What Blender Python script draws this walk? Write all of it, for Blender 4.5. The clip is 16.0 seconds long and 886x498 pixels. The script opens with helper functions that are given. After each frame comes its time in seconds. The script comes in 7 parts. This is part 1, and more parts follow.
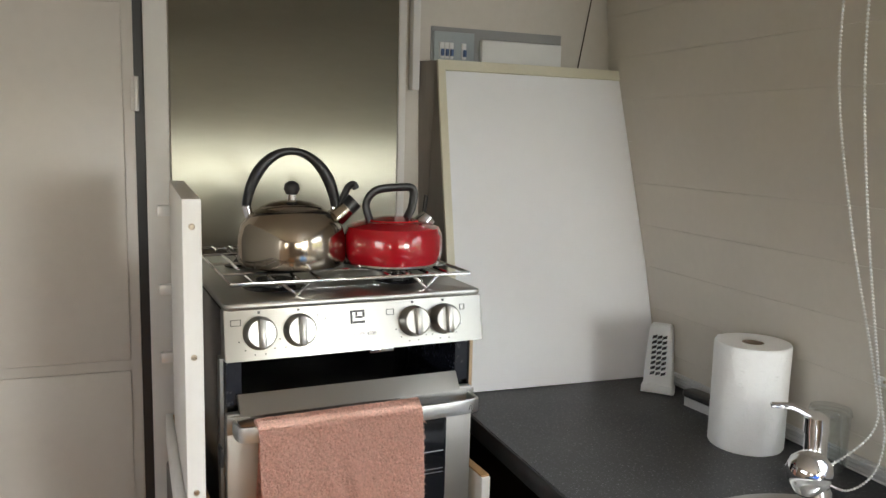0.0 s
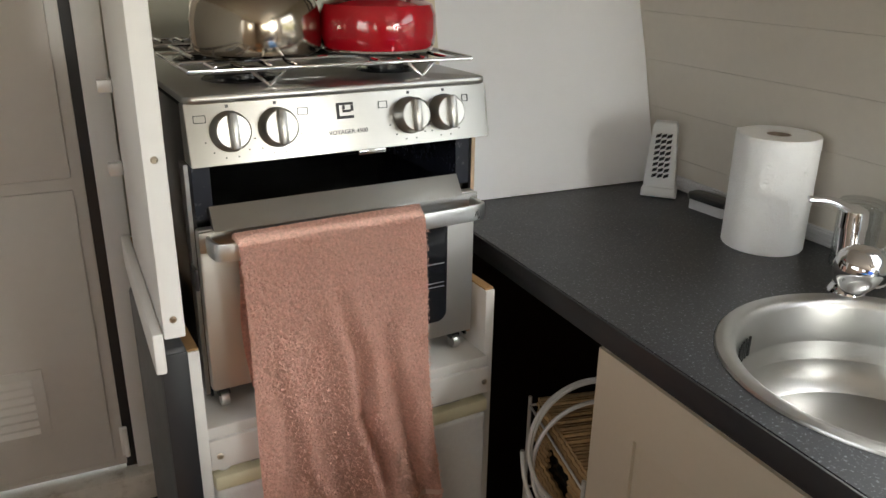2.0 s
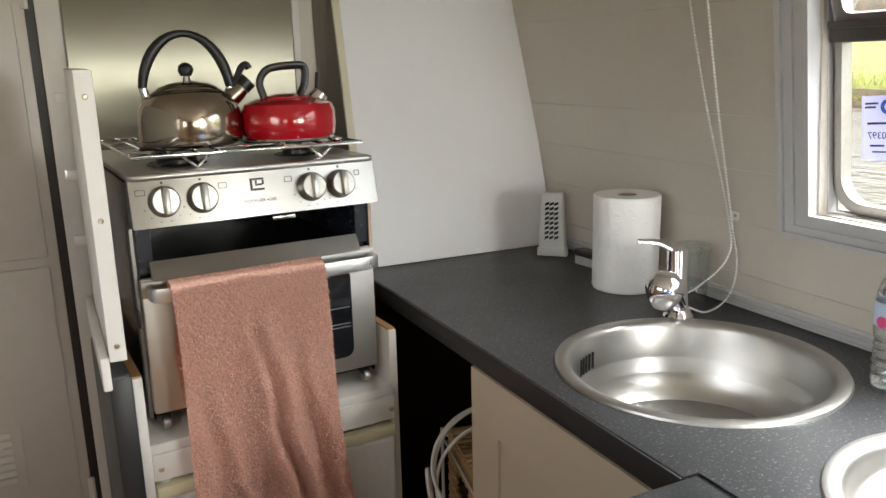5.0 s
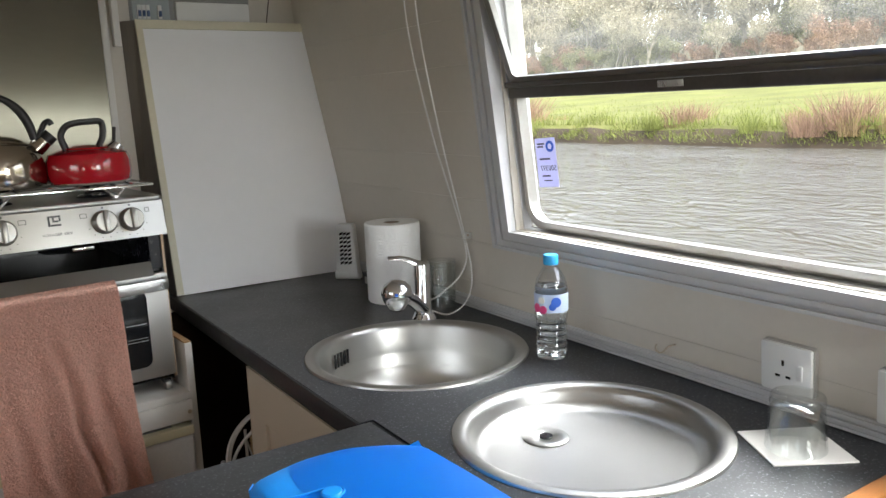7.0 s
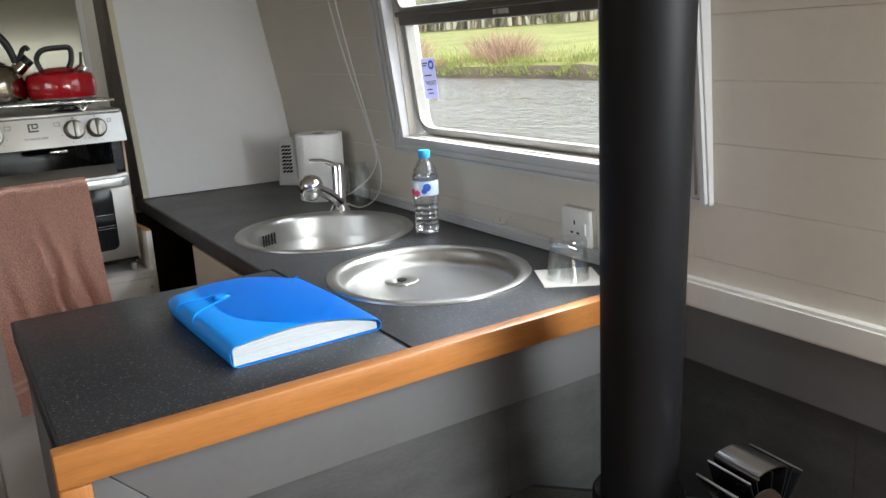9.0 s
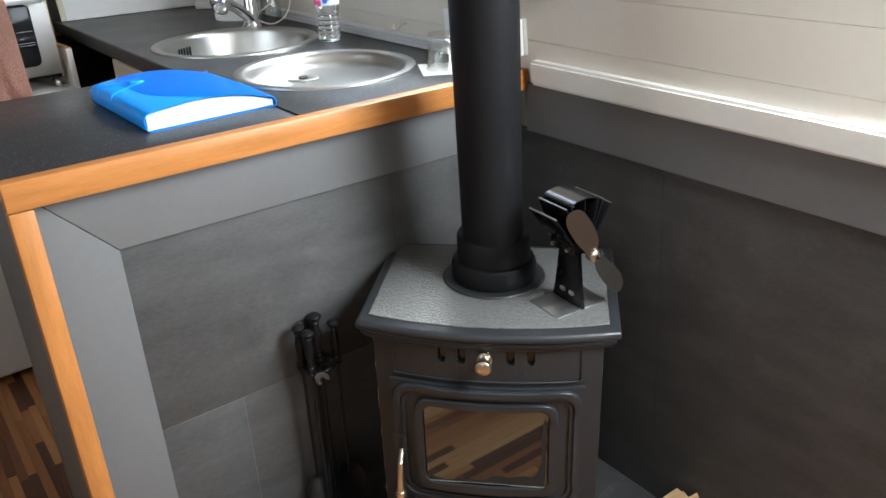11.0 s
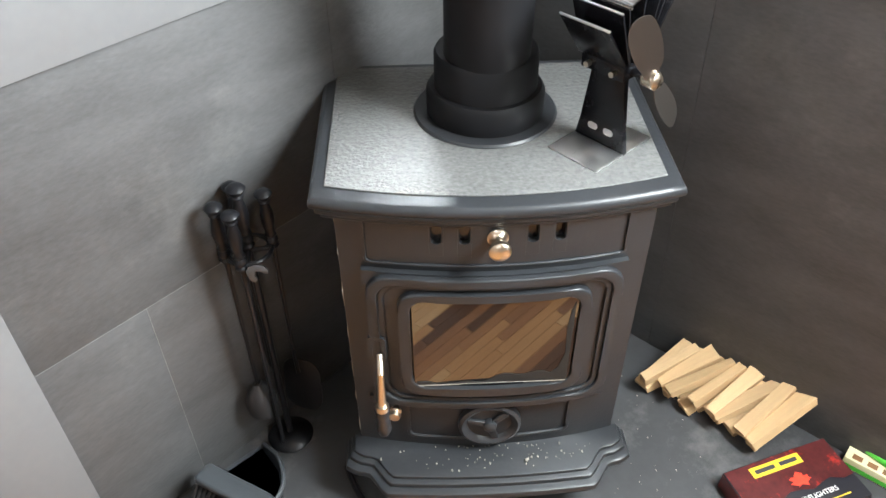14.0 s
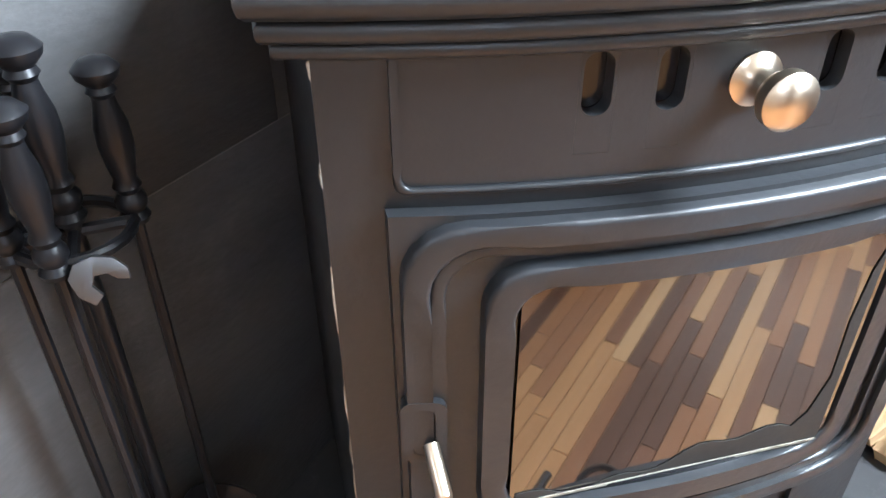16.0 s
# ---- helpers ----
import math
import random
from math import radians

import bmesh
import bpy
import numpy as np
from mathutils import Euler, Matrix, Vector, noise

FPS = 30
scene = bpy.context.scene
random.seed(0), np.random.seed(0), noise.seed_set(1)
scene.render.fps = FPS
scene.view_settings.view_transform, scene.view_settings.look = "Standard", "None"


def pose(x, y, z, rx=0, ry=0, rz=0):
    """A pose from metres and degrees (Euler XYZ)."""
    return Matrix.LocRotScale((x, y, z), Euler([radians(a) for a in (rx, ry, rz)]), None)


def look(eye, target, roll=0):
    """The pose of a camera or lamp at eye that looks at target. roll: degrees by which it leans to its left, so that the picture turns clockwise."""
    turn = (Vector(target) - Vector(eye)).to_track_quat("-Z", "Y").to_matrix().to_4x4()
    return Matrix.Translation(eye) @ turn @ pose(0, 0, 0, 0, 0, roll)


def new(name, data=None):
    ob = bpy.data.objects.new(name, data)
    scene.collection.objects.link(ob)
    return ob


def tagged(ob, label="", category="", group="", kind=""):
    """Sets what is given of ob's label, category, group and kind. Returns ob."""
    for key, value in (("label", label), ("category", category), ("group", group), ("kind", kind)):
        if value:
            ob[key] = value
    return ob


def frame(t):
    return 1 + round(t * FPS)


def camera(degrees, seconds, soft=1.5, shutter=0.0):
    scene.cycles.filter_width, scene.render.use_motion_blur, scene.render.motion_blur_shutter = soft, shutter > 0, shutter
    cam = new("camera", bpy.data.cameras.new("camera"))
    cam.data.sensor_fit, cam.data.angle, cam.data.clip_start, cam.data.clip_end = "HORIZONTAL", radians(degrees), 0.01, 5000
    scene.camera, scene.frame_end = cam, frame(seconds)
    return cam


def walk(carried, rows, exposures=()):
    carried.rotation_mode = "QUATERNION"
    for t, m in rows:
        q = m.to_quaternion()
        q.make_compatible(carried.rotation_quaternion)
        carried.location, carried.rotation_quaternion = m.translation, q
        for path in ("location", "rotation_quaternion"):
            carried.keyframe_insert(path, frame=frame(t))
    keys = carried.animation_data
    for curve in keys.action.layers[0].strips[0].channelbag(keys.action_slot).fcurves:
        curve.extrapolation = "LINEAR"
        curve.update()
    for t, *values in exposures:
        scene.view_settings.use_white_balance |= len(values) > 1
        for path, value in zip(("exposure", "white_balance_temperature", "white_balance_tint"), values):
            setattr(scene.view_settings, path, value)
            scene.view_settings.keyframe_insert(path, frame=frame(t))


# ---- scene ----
cam = camera(59.1, 16.0)
PATH = [
    (0, (0.024, 0.005, 1.639), (0.729, 1.855, 1.358), 1.5),
    (0.5, (0.014, 0.036, 1.601), (0.723, 1.871, 1.24), 1.3),
    (1, (0.01, 0.093, 1.588), (0.747, 1.89, 1.112), 1.0),
    (1.5, (0.013, 0.152, 1.566), (0.787, 1.9, 0.981), 0.9),
    (2, (0.007, 0.201, 1.549), (0.81, 1.89, 0.841), 0.9),
    (2.5, (-0.002, 0.231, 1.521), (0.831, 1.86, 0.713), 0.7),
    (3, (-0.014, 0.247, 1.51), (0.845, 1.829, 0.639), 0.4),
    (3.5, (-0.012, 0.206, 1.515), (0.84, 1.804, 0.667), 0.1),
    (3.7, (-0.008, 0.162, 1.524), (0.842, 1.779, 0.709), 0.1),
    (5.8, (0.073, -0.339, 1.556), (0.924, 1.441, 1.227), -2.2),
    (6, (0.08, -0.384, 1.56), (0.968, 1.378, 1.234), -2.5),
    (6.5, (0.104, -0.474, 1.559), (1.101, 1.227, 1.223), -2.5),
    (7, (0.135, -0.585, 1.553), (1.208, 1.064, 1.192), -2.2),
    (7.5, (0.144, -0.726, 1.548), (1.238, 0.902, 1.157), -1.9),
    (8, (0.126, -0.842, 1.537), (1.198, 0.793, 1.117), -2.1),
    (8.2, (0.12, -0.894, 1.539), (1.179, 0.745, 1.099), -2.5),
    (10.3, (0.101, -1.305, 1.456), (1.167, 0.229, 0.742), -2.4),
    (10.5, (0.062, -1.327, 1.457), (1.156, 0.164, 0.696), -2.0),
    (11, (0.039, -1.397, 1.438), (1.115, 0.06, 0.589), -2.5),
    (11.5, (0.024, -1.421, 1.407), (1.095, -0.014, 0.472), -2.5),
    (12, (0.035, -1.413, 1.402), (1.095, -0.071, 0.364), -2.3),
    (12.5, (0.042, -1.366, 1.37), (1.093, -0.109, 0.223), -2.0),
    (13, (0.062, -1.222, 1.347), (1.132, -0.049, 0.131), -1.7),
    (13.5, (0.079, -1.088, 1.329), (1.182, 0.006, 0.07), -1.2),
    (14, (0.186, -0.929, 1.301), (1.306, 0.084, -0.01), -0.7),
    (14.5, (0.297, -0.782, 1.206), (1.415, 0.142, -0.172), -0.4),
    (15, (0.364, -0.642, 1.027), (1.526, 0.206, -0.362), 1.8),
    (15.5, (0.425, -0.533, 0.863), (1.705, 0.289, -0.437), 1.8),
    (16, (0.424, -0.504, 0.790), (1.836, 0.322, -0.360), -0.5),
]
EXPOSURES = [(0, 1.52, 6850, 8), (1.5, 1.26, 7000, 8), (3.5, 1.72, 7100, 8), (5.8, 1.16, 7000, 9), (8.2, 0.77, 6500, 8), (10.3, 1.05, 6800, 7), (11.5, 1.58, 6000, 6), (12.5, 2.0, 5900, 6), (13.2, 2.08, 5800, 6), (14.5, 2.52, 6800, 6), (15.2, 2.45, 6900, 6), (16, 3.05, 5700, 6)]
walk(cam, [(t, look(eye, target, roll)) for t, eye, target, roll in PATH], EXPOSURES)

# ---- world and light ----
world = bpy.data.worlds.new("overcast")
scene.world = world
world.use_nodes = True
wn, wl = world.node_tree.nodes, world.node_tree.links
sky = wn.new("ShaderNodeTexSky")
sky.sky_type, sky.sun_disc = "NISHITA", False
sky.sun_elevation, sky.sun_rotation = radians(52), radians(190)
sky.air_density, sky.dust_density = 1.0, 1.5
pale = wn.new("ShaderNodeHueSaturation")
pale.inputs["Saturation"].default_value, pale.inputs["Value"].default_value = 0.45, 2.5
wl.new(sky.outputs[0], pale.inputs["Color"])
wl.new(pale.outputs[0], wn["Background"].inputs[0])
wn["Background"].inputs[1].default_value = 0.15


def sun_lamp():
    data = bpy.data.lights.new("sun", "SUN")
    data.energy, data.angle, data.color = 0.9, radians(25), (1.0, 0.96, 0.90)
    ob = new("sun", data)
    ob.matrix_world = look((0, 0, 0), (0.16, 0.58, -0.80))


def window_light(name, x, y, z, sx, sz, toward, watts, colour=(0.92, 0.97, 1.0)):
    data = bpy.data.lights.new(name, "AREA")
    data.shape, data.size, data.size_y, data.energy = "RECTANGLE", sx, sz, watts
    data.color = colour
    new(name, data).matrix_world = look((x, y, z), toward)


sun_lamp()
window_light("fore_window_light", 1.172, -1.28, 1.56, 0.72, 0.52, (0.30, -0.75, 0.70), 25)
window_light("front_door_light", 0.62, -3.43, 1.73, 0.98, 0.19, (0.60, 0.0, 1.45), 1.6, (1.0, 0.98, 0.84))
window_light("lower_door_light", 0.62, -3.43, 1.49, 0.98, 0.17, (0.60, 0.0, 1.25), 1.0, (1.0, 0.98, 0.84))
window_light("port_window_light", -0.84, 0.30, 1.55, 0.95, 0.5, (0.6, 0.75, 1.20), 1.1)
window_light("galley_window_light", 2.2, 0.31, 2.75, 1.6, 0.7, (0.75, 0.60, 1.05), 70)


# ---- materials ----
def mat(name, colour, rough=0.5, metal=0.0, vary=0.06, scale=8.0, fine=120.0, bump=0.05, stretch=(1, 1, 1), spread=0.0, coat=0.0, blotch=None, amount=0.0, rspread=0.08):
    """A surface with broad and fine variation of colour and gloss, relief, stains of another colour, and a spread from piece to piece."""
    m = bpy.data.materials.new(name)
    m.use_nodes = True
    n, l = m.node_tree.nodes, m.node_tree.links
    p = n["Principled BSDF"]
    tex = n.new("ShaderNodeTexCoord")
    mp = n.new("ShaderNodeMapping")
    mp.inputs["Scale"].default_value = stretch
    l.new(tex.outputs["Object"], mp.inputs["Vector"])
    big, small = n.new("ShaderNodeTexNoise"), n.new("ShaderNodeTexNoise")
    big.inputs["Scale"].default_value, big.inputs["Detail"].default_value = scale, 5
    small.inputs["Scale"].default_value, small.inputs["Detail"].default_value = fine, 3
    for t in (big, small):
        l.new(mp.outputs[0], t.inputs["Vector"])
    add = n.new("ShaderNodeMath")
    add.operation = "MULTIPLY_ADD"
    l.new(small.outputs["Fac"], add.inputs[0])
    add.inputs[1].default_value = 0.5
    l.new(big.outputs["Fac"], add.inputs[2])
    rng = n.new("ShaderNodeMapRange")
    rng.inputs["From Min"].default_value, rng.inputs["From Max"].default_value = 0.4, 1.1
    rng.inputs["To Min"].default_value, rng.inputs["To Max"].default_value = 1 - vary, 1 + vary
    l.new(add.outputs[0], rng.inputs["Value"])
    hsv = n.new("ShaderNodeHueSaturation")
    hsv.inputs["Color"].default_value = (*colour, 1)
    if blotch:
        mix, ramp, spot = n.new("ShaderNodeMix"), n.new("ShaderNodeMapRange"), n.new("ShaderNodeTexNoise")
        spot.inputs["Scale"].default_value, spot.inputs["Detail"].default_value = scale * 0.7, 8
        spot.inputs["Roughness"].default_value = 0.7
        l.new(tex.outputs["Object"], spot.inputs["Vector"])
        ramp.inputs["From Min"].default_value, ramp.inputs["From Max"].default_value = 0.55, 0.75
        ramp.inputs["To Max"].default_value = amount
        l.new(spot.outputs["Fac"], ramp.inputs["Value"])
        mix.data_type = "RGBA"
        mix.inputs["A"].default_value, mix.inputs["B"].default_value = (*colour, 1), (*blotch, 1)
        l.new(ramp.outputs[0], mix.inputs["Factor"])
        l.new(mix.outputs["Result"], hsv.inputs["Color"])
    if spread:
        info, sp, mul = n.new("ShaderNodeObjectInfo"), n.new("ShaderNodeMapRange"), n.new("ShaderNodeMath")
        geo, both, frac = n.new("ShaderNodeNewGeometry"), n.new("ShaderNodeMath"), n.new("ShaderNodeMath")
        l.new(info.outputs["Random"], both.inputs[0])
        l.new(geo.outputs["Random Per Island"], both.inputs[1])
        frac.operation = "FRACT"
        l.new(both.outputs[0], frac.inputs[0])
        sp.inputs["To Min"].default_value, sp.inputs["To Max"].default_value = 1 - spread, 1 + spread
        l.new(frac.outputs[0], sp.inputs["Value"])
        mul.operation = "MULTIPLY"
        l.new(sp.outputs[0], mul.inputs[0])
        l.new(rng.outputs[0], mul.inputs[1])
        l.new(mul.outputs[0], hsv.inputs["Value"])
    else:
        l.new(rng.outputs[0], hsv.inputs["Value"])
    l.new(hsv.outputs[0], p.inputs["Base Color"])
    rr = n.new("ShaderNodeMapRange")
    rr.inputs["From Min"].default_value, rr.inputs["From Max"].default_value = 0.3, 1.1
    rr.inputs["To Min"].default_value, rr.inputs["To Max"].default_value = max(rough - rspread, 0.02), min(rough + rspread, 1)
    l.new(add.outputs[0], rr.inputs["Value"])
    l.new(rr.outputs[0], p.inputs["Roughness"])
    p.inputs["Metallic"].default_value = metal
    p.inputs["Coat Weight"].default_value = coat
    if bump:
        b = n.new("ShaderNodeBump")
        b.inputs["Strength"].default_value, b.inputs["Distance"].default_value = min(bump * 4, 1), 0.002
        l.new(add.outputs[0], b.inputs["Height"])
        l.new(b.outputs[0], p.inputs["Normal"])
    return m


def glass_mat(name, colour=(1, 1, 1), rough=0.0, ior=1.45):
    m = bpy.data.materials.new(name)
    m.use_nodes = True
    p = m.node_tree.nodes["Principled BSDF"]
    p.inputs["Base Color"].default_value = (*colour, 1)
    p.inputs["Roughness"].default_value, p.inputs["IOR"].default_value = rough, ior
    p.inputs["Transmission Weight"].default_value = 1.0
    return m


def thin_glass(name, colour, gloss):
    """Thin clear walls: light passes straight, gloss grows at the rim."""
    m = bpy.data.materials.new(name)
    m.use_nodes = True
    n, l = m.node_tree.nodes, m.node_tree.links
    n.remove(n["Principled BSDF"])
    clear, shine, mix, edge, fac = (n.new(k) for k in ("ShaderNodeBsdfTransparent", "ShaderNodeBsdfGlossy", "ShaderNodeMixShader", "ShaderNodeLayerWeight", "ShaderNodeMath"))
    clear.inputs[0].default_value = (*colour, 1)
    shine.inputs["Roughness"].default_value = 0.03
    edge.inputs[0].default_value = 0.25
    fac.operation = "MULTIPLY_ADD"
    l.new(edge.outputs["Facing"], fac.inputs[0])
    fac.inputs[1].default_value, fac.inputs[2].default_value = gloss * 3.2, gloss * 0.4
    l.new(fac.outputs[0], mix.inputs[0])
    l.new(clear.outputs[0], mix.inputs[1])
    l.new(shine.outputs[0], mix.inputs[2])
    l.new(mix.outputs[0], n["Material Output"].inputs[0])
    return m


def strip_mat(name):
    """Oiled wooden strips of many browns, each with its own tone and long grain."""
    m = mat(name, (0.30, 0.16, 0.08), rough=0.32, vary=0.16, scale=6, fine=60, bump=0.02, stretch=(9, 0.6, 1))
    n, l = m.node_tree.nodes, m.node_tree.links
    info, geo, both, frac, ramp = (n.new(k) for k in ("ShaderNodeObjectInfo", "ShaderNodeNewGeometry", "ShaderNodeMath", "ShaderNodeMath", "ShaderNodeValToRGB"))
    l.new(info.outputs["Random"], both.inputs[0])
    l.new(geo.outputs["Random Per Island"], both.inputs[1])
    frac.operation = "FRACT"
    l.new(both.outputs[0], frac.inputs[0])
    l.new(frac.outputs[0], ramp.inputs[0])
    stops = [(0.0, (0.085, 0.036, 0.02)), (0.22, (0.20, 0.080, 0.038)), (0.45, (0.36, 0.155, 0.062)), (0.7, (0.52, 0.255, 0.10)), (1.0, (0.66, 0.40, 0.19))]
    e = ramp.color_ramp.elements
    for k, (at, c) in enumerate(stops):
        el = e[k] if k in (0,) else (e.new(at) if k < len(stops) - 1 else e[-1])
        el.position, el.color = at, (*c, 1)
    hsv = [k for k in n if k.bl_idname == "ShaderNodeHueSaturation"][0]
    l.new(ramp.outputs[0], hsv.inputs["Color"])
    return m


def speckle_mat(name, colour, fleck, rough=0.35, scale=170.0, share=0.62):
    """Laminate: a dark ground with small lighter flecks."""
    m = mat(name, colour, rough=rough, vary=0.14, scale=5, fine=90, bump=0.03, blotch=fleck, amount=0.9, rspread=0.1)
    n = m.node_tree.nodes
    spot = [k for k in n if k.bl_idname == "ShaderNodeTexNoise"][2]
    spot.inputs["Scale"].default_value, spot.inputs["Detail"].default_value = scale, 3
    ramp = [k for k in n if k.bl_idname == "ShaderNodeMapRange" and abs(k.inputs["From Min"].default_value - 0.55) < 1e-4][0]
    ramp.inputs["From Min"].default_value, ramp.inputs["From Max"].default_value = share, share + 0.14
    return m


def brushed(name, colour, rough, stretch, bump=0.03):
    return mat(name, colour, rough=rough, metal=1.0, vary=0.06, scale=3, fine=70, bump=bump, stretch=stretch, rspread=0.12)


def smeared(m, amount):
    """Sheet metal whose grain smears reflections sideways."""
    n, l = m.node_tree.nodes, m.node_tree.links
    p = n["Principled BSDF"]
    p.inputs["Anisotropic"].default_value = amount
    side = n.new("ShaderNodeCombineXYZ")
    side.inputs[0].default_value = 1.0
    l.new(side.outputs[0], p.inputs["Tangent"])
    return m


# invented dark colour of the unseen walls, which keeps bounced light low
UNSEEN_BROWN = mat("bounce_cutting_brown", (0.20, 0.15, 0.11), 0.5, vary=0.15, scale=4, bump=0.03, stretch=(8, 8, 0.6))
CREAM = mat("cream_paint", (0.60, 0.555, 0.495), 0.42, vary=0.05, scale=3, fine=60, bump=0.04, blotch=(0.50, 0.44, 0.36), amount=0.35)
WHITE_PAINT = mat("white_gloss_paint", (0.70, 0.68, 0.65), 0.5, vary=0.04, scale=4, fine=50, bump=0.05, blotch=(0.55, 0.50, 0.44), amount=0.3)
DOOR_PAINT = mat("door_paint", (0.57, 0.53, 0.485), 0.38, vary=0.05, scale=3, fine=40, bump=0.04, blotch=(0.52, 0.47, 0.41), amount=0.25)
DIRTY = mat("dirty_sill_paint", (0.58, 0.54, 0.48), 0.6, vary=0.15, scale=14, fine=60, bump=0.1, blotch=(0.16, 0.09, 0.05), amount=0.8)
BOARD = mat("white_board", (0.88, 0.88, 0.90), 0.4, vary=0.02, scale=3, fine=30, bump=0.01)
EDGE_CREAM = mat("cream_edging", (0.70, 0.66, 0.52), 0.45, vary=0.06, scale=10, bump=0.03)
TAUPE = mat("taupe_laminate", (0.20, 0.175, 0.155), 0.5, vary=0.15, scale=5, fine=40, bump=0.03, stretch=(8, 8, 0.6))
GREY = mat("dark_grey_paint", (0.145, 0.145, 0.148), 0.5, vary=0.08, scale=5, fine=70, bump=0.05, blotch=(0.16, 0.155, 0.15), amount=0.5)
TILE = mat("slate_board", (0.070, 0.069, 0.070), 0.5, vary=0.32, scale=6, fine=75, bump=0.12, stretch=(1, 1, 3.0), blotch=(0.115, 0.113, 0.11), amount=0.7)
HEARTH = mat("slate_hearth", (0.050, 0.050, 0.052), 0.55, vary=0.2, scale=7, fine=60, bump=0.08, blotch=(0.22, 0.21, 0.2), amount=0.5)
PINE = mat("orange_pine", (0.44, 0.175, 0.048), 0.38, vary=0.22, scale=5, fine=40, bump=0.04, stretch=(1.2, 14, 14), blotch=(0.30, 0.10, 0.025), amount=0.6)
PINE_UP = mat("orange_pine_post", (0.44, 0.175, 0.048), 0.38, vary=0.22, scale=5, fine=40, bump=0.04, stretch=(14, 14, 1.2), blotch=(0.30, 0.10, 0.025), amount=0.6)
RAWPINE = mat("raw_pine", (0.52, 0.345, 0.18), 0.7, vary=0.12, scale=8, fine=60, bump=0.15, stretch=(0.8, 12, 12), spread=0.14)
CHIP = mat("bare_chipboard", (0.42, 0.24, 0.10), 0.7, vary=0.2, scale=30, fine=160, bump=0.1)
STRIPS = strip_mat("wood_strips")
WORKTOP = speckle_mat("dark_worktop", (0.020, 0.021, 0.024), (0.24, 0.25, 0.28), rough=0.34, scale=210.0, share=0.575)
WORKEDGE = mat("worktop_edge", (0.022, 0.022, 0.024), 0.4, vary=0.15, scale=10, bump=0.03)
STEEL = mat("brushed_steel", (0.37, 0.36, 0.34), 0.31, 1.0, vary=0.015, scale=3, fine=300, bump=0.0, stretch=(0.5, 1, 4), rspread=0.015)
STEEL_SHEET = smeared(mat("steel_splashback", (0.34, 0.33, 0.275), 0.36, 1.0, vary=0.05, scale=5, fine=40, bump=0.0, stretch=(0.6, 1, 2.5), rspread=0.02), 1.0)
# cooker steel made paler for the door, in place of bright room reflections
DOORSTEEL_LIT = mat("oven_door_steel_lit", (0.62, 0.60, 0.57), 0.46, 1.0, vary=0.02, scale=3, fine=300, bump=0.0, stretch=(0.5, 1, 4), rspread=0.03)
SINK = mat("sink_steel", (0.47, 0.465, 0.45), 0.33, 1.0, vary=0.03, scale=3, fine=90, bump=0.0, rspread=0.03)
CHROME = mat("chrome", (0.80, 0.80, 0.82), 0.06, 1.0, vary=0.02, bump=0.0, rspread=0.04)
KETTLE = mat("polished_steel", (0.46, 0.40, 0.33), 0.12, 1.0, vary=0.04, scale=6, bump=0.01, rspread=0.06)
RED = mat("red_enamel", (0.44, 0.004, 0.014), 0.14, vary=0.03, bump=0.0, coat=0.6)
BLACKP = mat("black_plastic", (0.014, 0.014, 0.016), 0.35, vary=0.1, bump=0.02)
BLACKM = mat("black_enamel_and_shade", (0.008, 0.008, 0.010), 0.2, vary=0.1, bump=0.0)
DARKVOID = mat("shaded_gap_brown", (0.028, 0.016, 0.010), 0.6, vary=0.2, bump=0.03)
IRON = mat("cast_iron", (0.022, 0.0235, 0.0265), 0.36, 0.1, vary=0.14, scale=8, fine=160, bump=0.06, rspread=0.08, blotch=(0.052, 0.050, 0.048), amount=0.35)
# same iron with the window's sheen on the top put into its colour
IRON_TOP_SHEEN = mat("cast_iron_top_sheen", (0.115, 0.115, 0.113), 0.42, 0.15, vary=0.40, scale=150, fine=240, bump=0.42)
FLUE = mat("matt_black_flue", (0.007, 0.007, 0.008), 0.5, vary=0.15, scale=6, bump=0.03)
TOOLS = mat("black_tool_iron", (0.012, 0.012, 0.014), 0.32, 0.3, vary=0.1, bump=0.03)
NICKEL = mat("worn_nickel", (0.56, 0.48, 0.38), 0.28, 1.0, vary=0.08, bump=0.02)
ALU = brushed("aluminium", (0.72, 0.72, 0.72), 0.32, (1, 20, 1))
WINALU = mat("window_aluminium", (0.34, 0.33, 0.31), 0.36, 0.8, vary=0.1, scale=12, bump=0.04, blotch=(0.25, 0.22, 0.18), amount=0.5)
DARKALU = mat("dark_weathered_aluminium", (0.10, 0.088, 0.078), 0.42, 0.6, vary=0.2, scale=14, bump=0.05, blotch=(0.05, 0.04, 0.03), amount=0.6)
WINTRIM = mat("window_trim", (0.56, 0.56, 0.57), 0.34, vary=0.04, scale=6, bump=0.03)
HOOD = mat("polished_hood", (0.42, 0.42, 0.43), 0.2, 1.0, vary=0.04, bump=0.0)
BLACKALU = mat("black_fan_metal", (0.010, 0.010, 0.012), 0.25, 0.5, vary=0.1, bump=0.02)
FANBLADE = mat("dark_blade", (0.12, 0.105, 0.095), 0.34, 0.9, vary=0.02, bump=0.0, rspread=0.0)
PLAST = mat("white_plastic", (0.76, 0.76, 0.75), 0.4, vary=0.02, bump=0.02)
BLUE = mat("blue_plastic_folder", (0.003, 0.30, 0.92), 0.32, vary=0.05, scale=4, bump=0.03)
PAGES = mat("folder_pockets", (0.62, 0.66, 0.70), 0.6, vary=0.15, scale=4, fine=400, bump=0.1, stretch=(0.3, 0.3, 20))
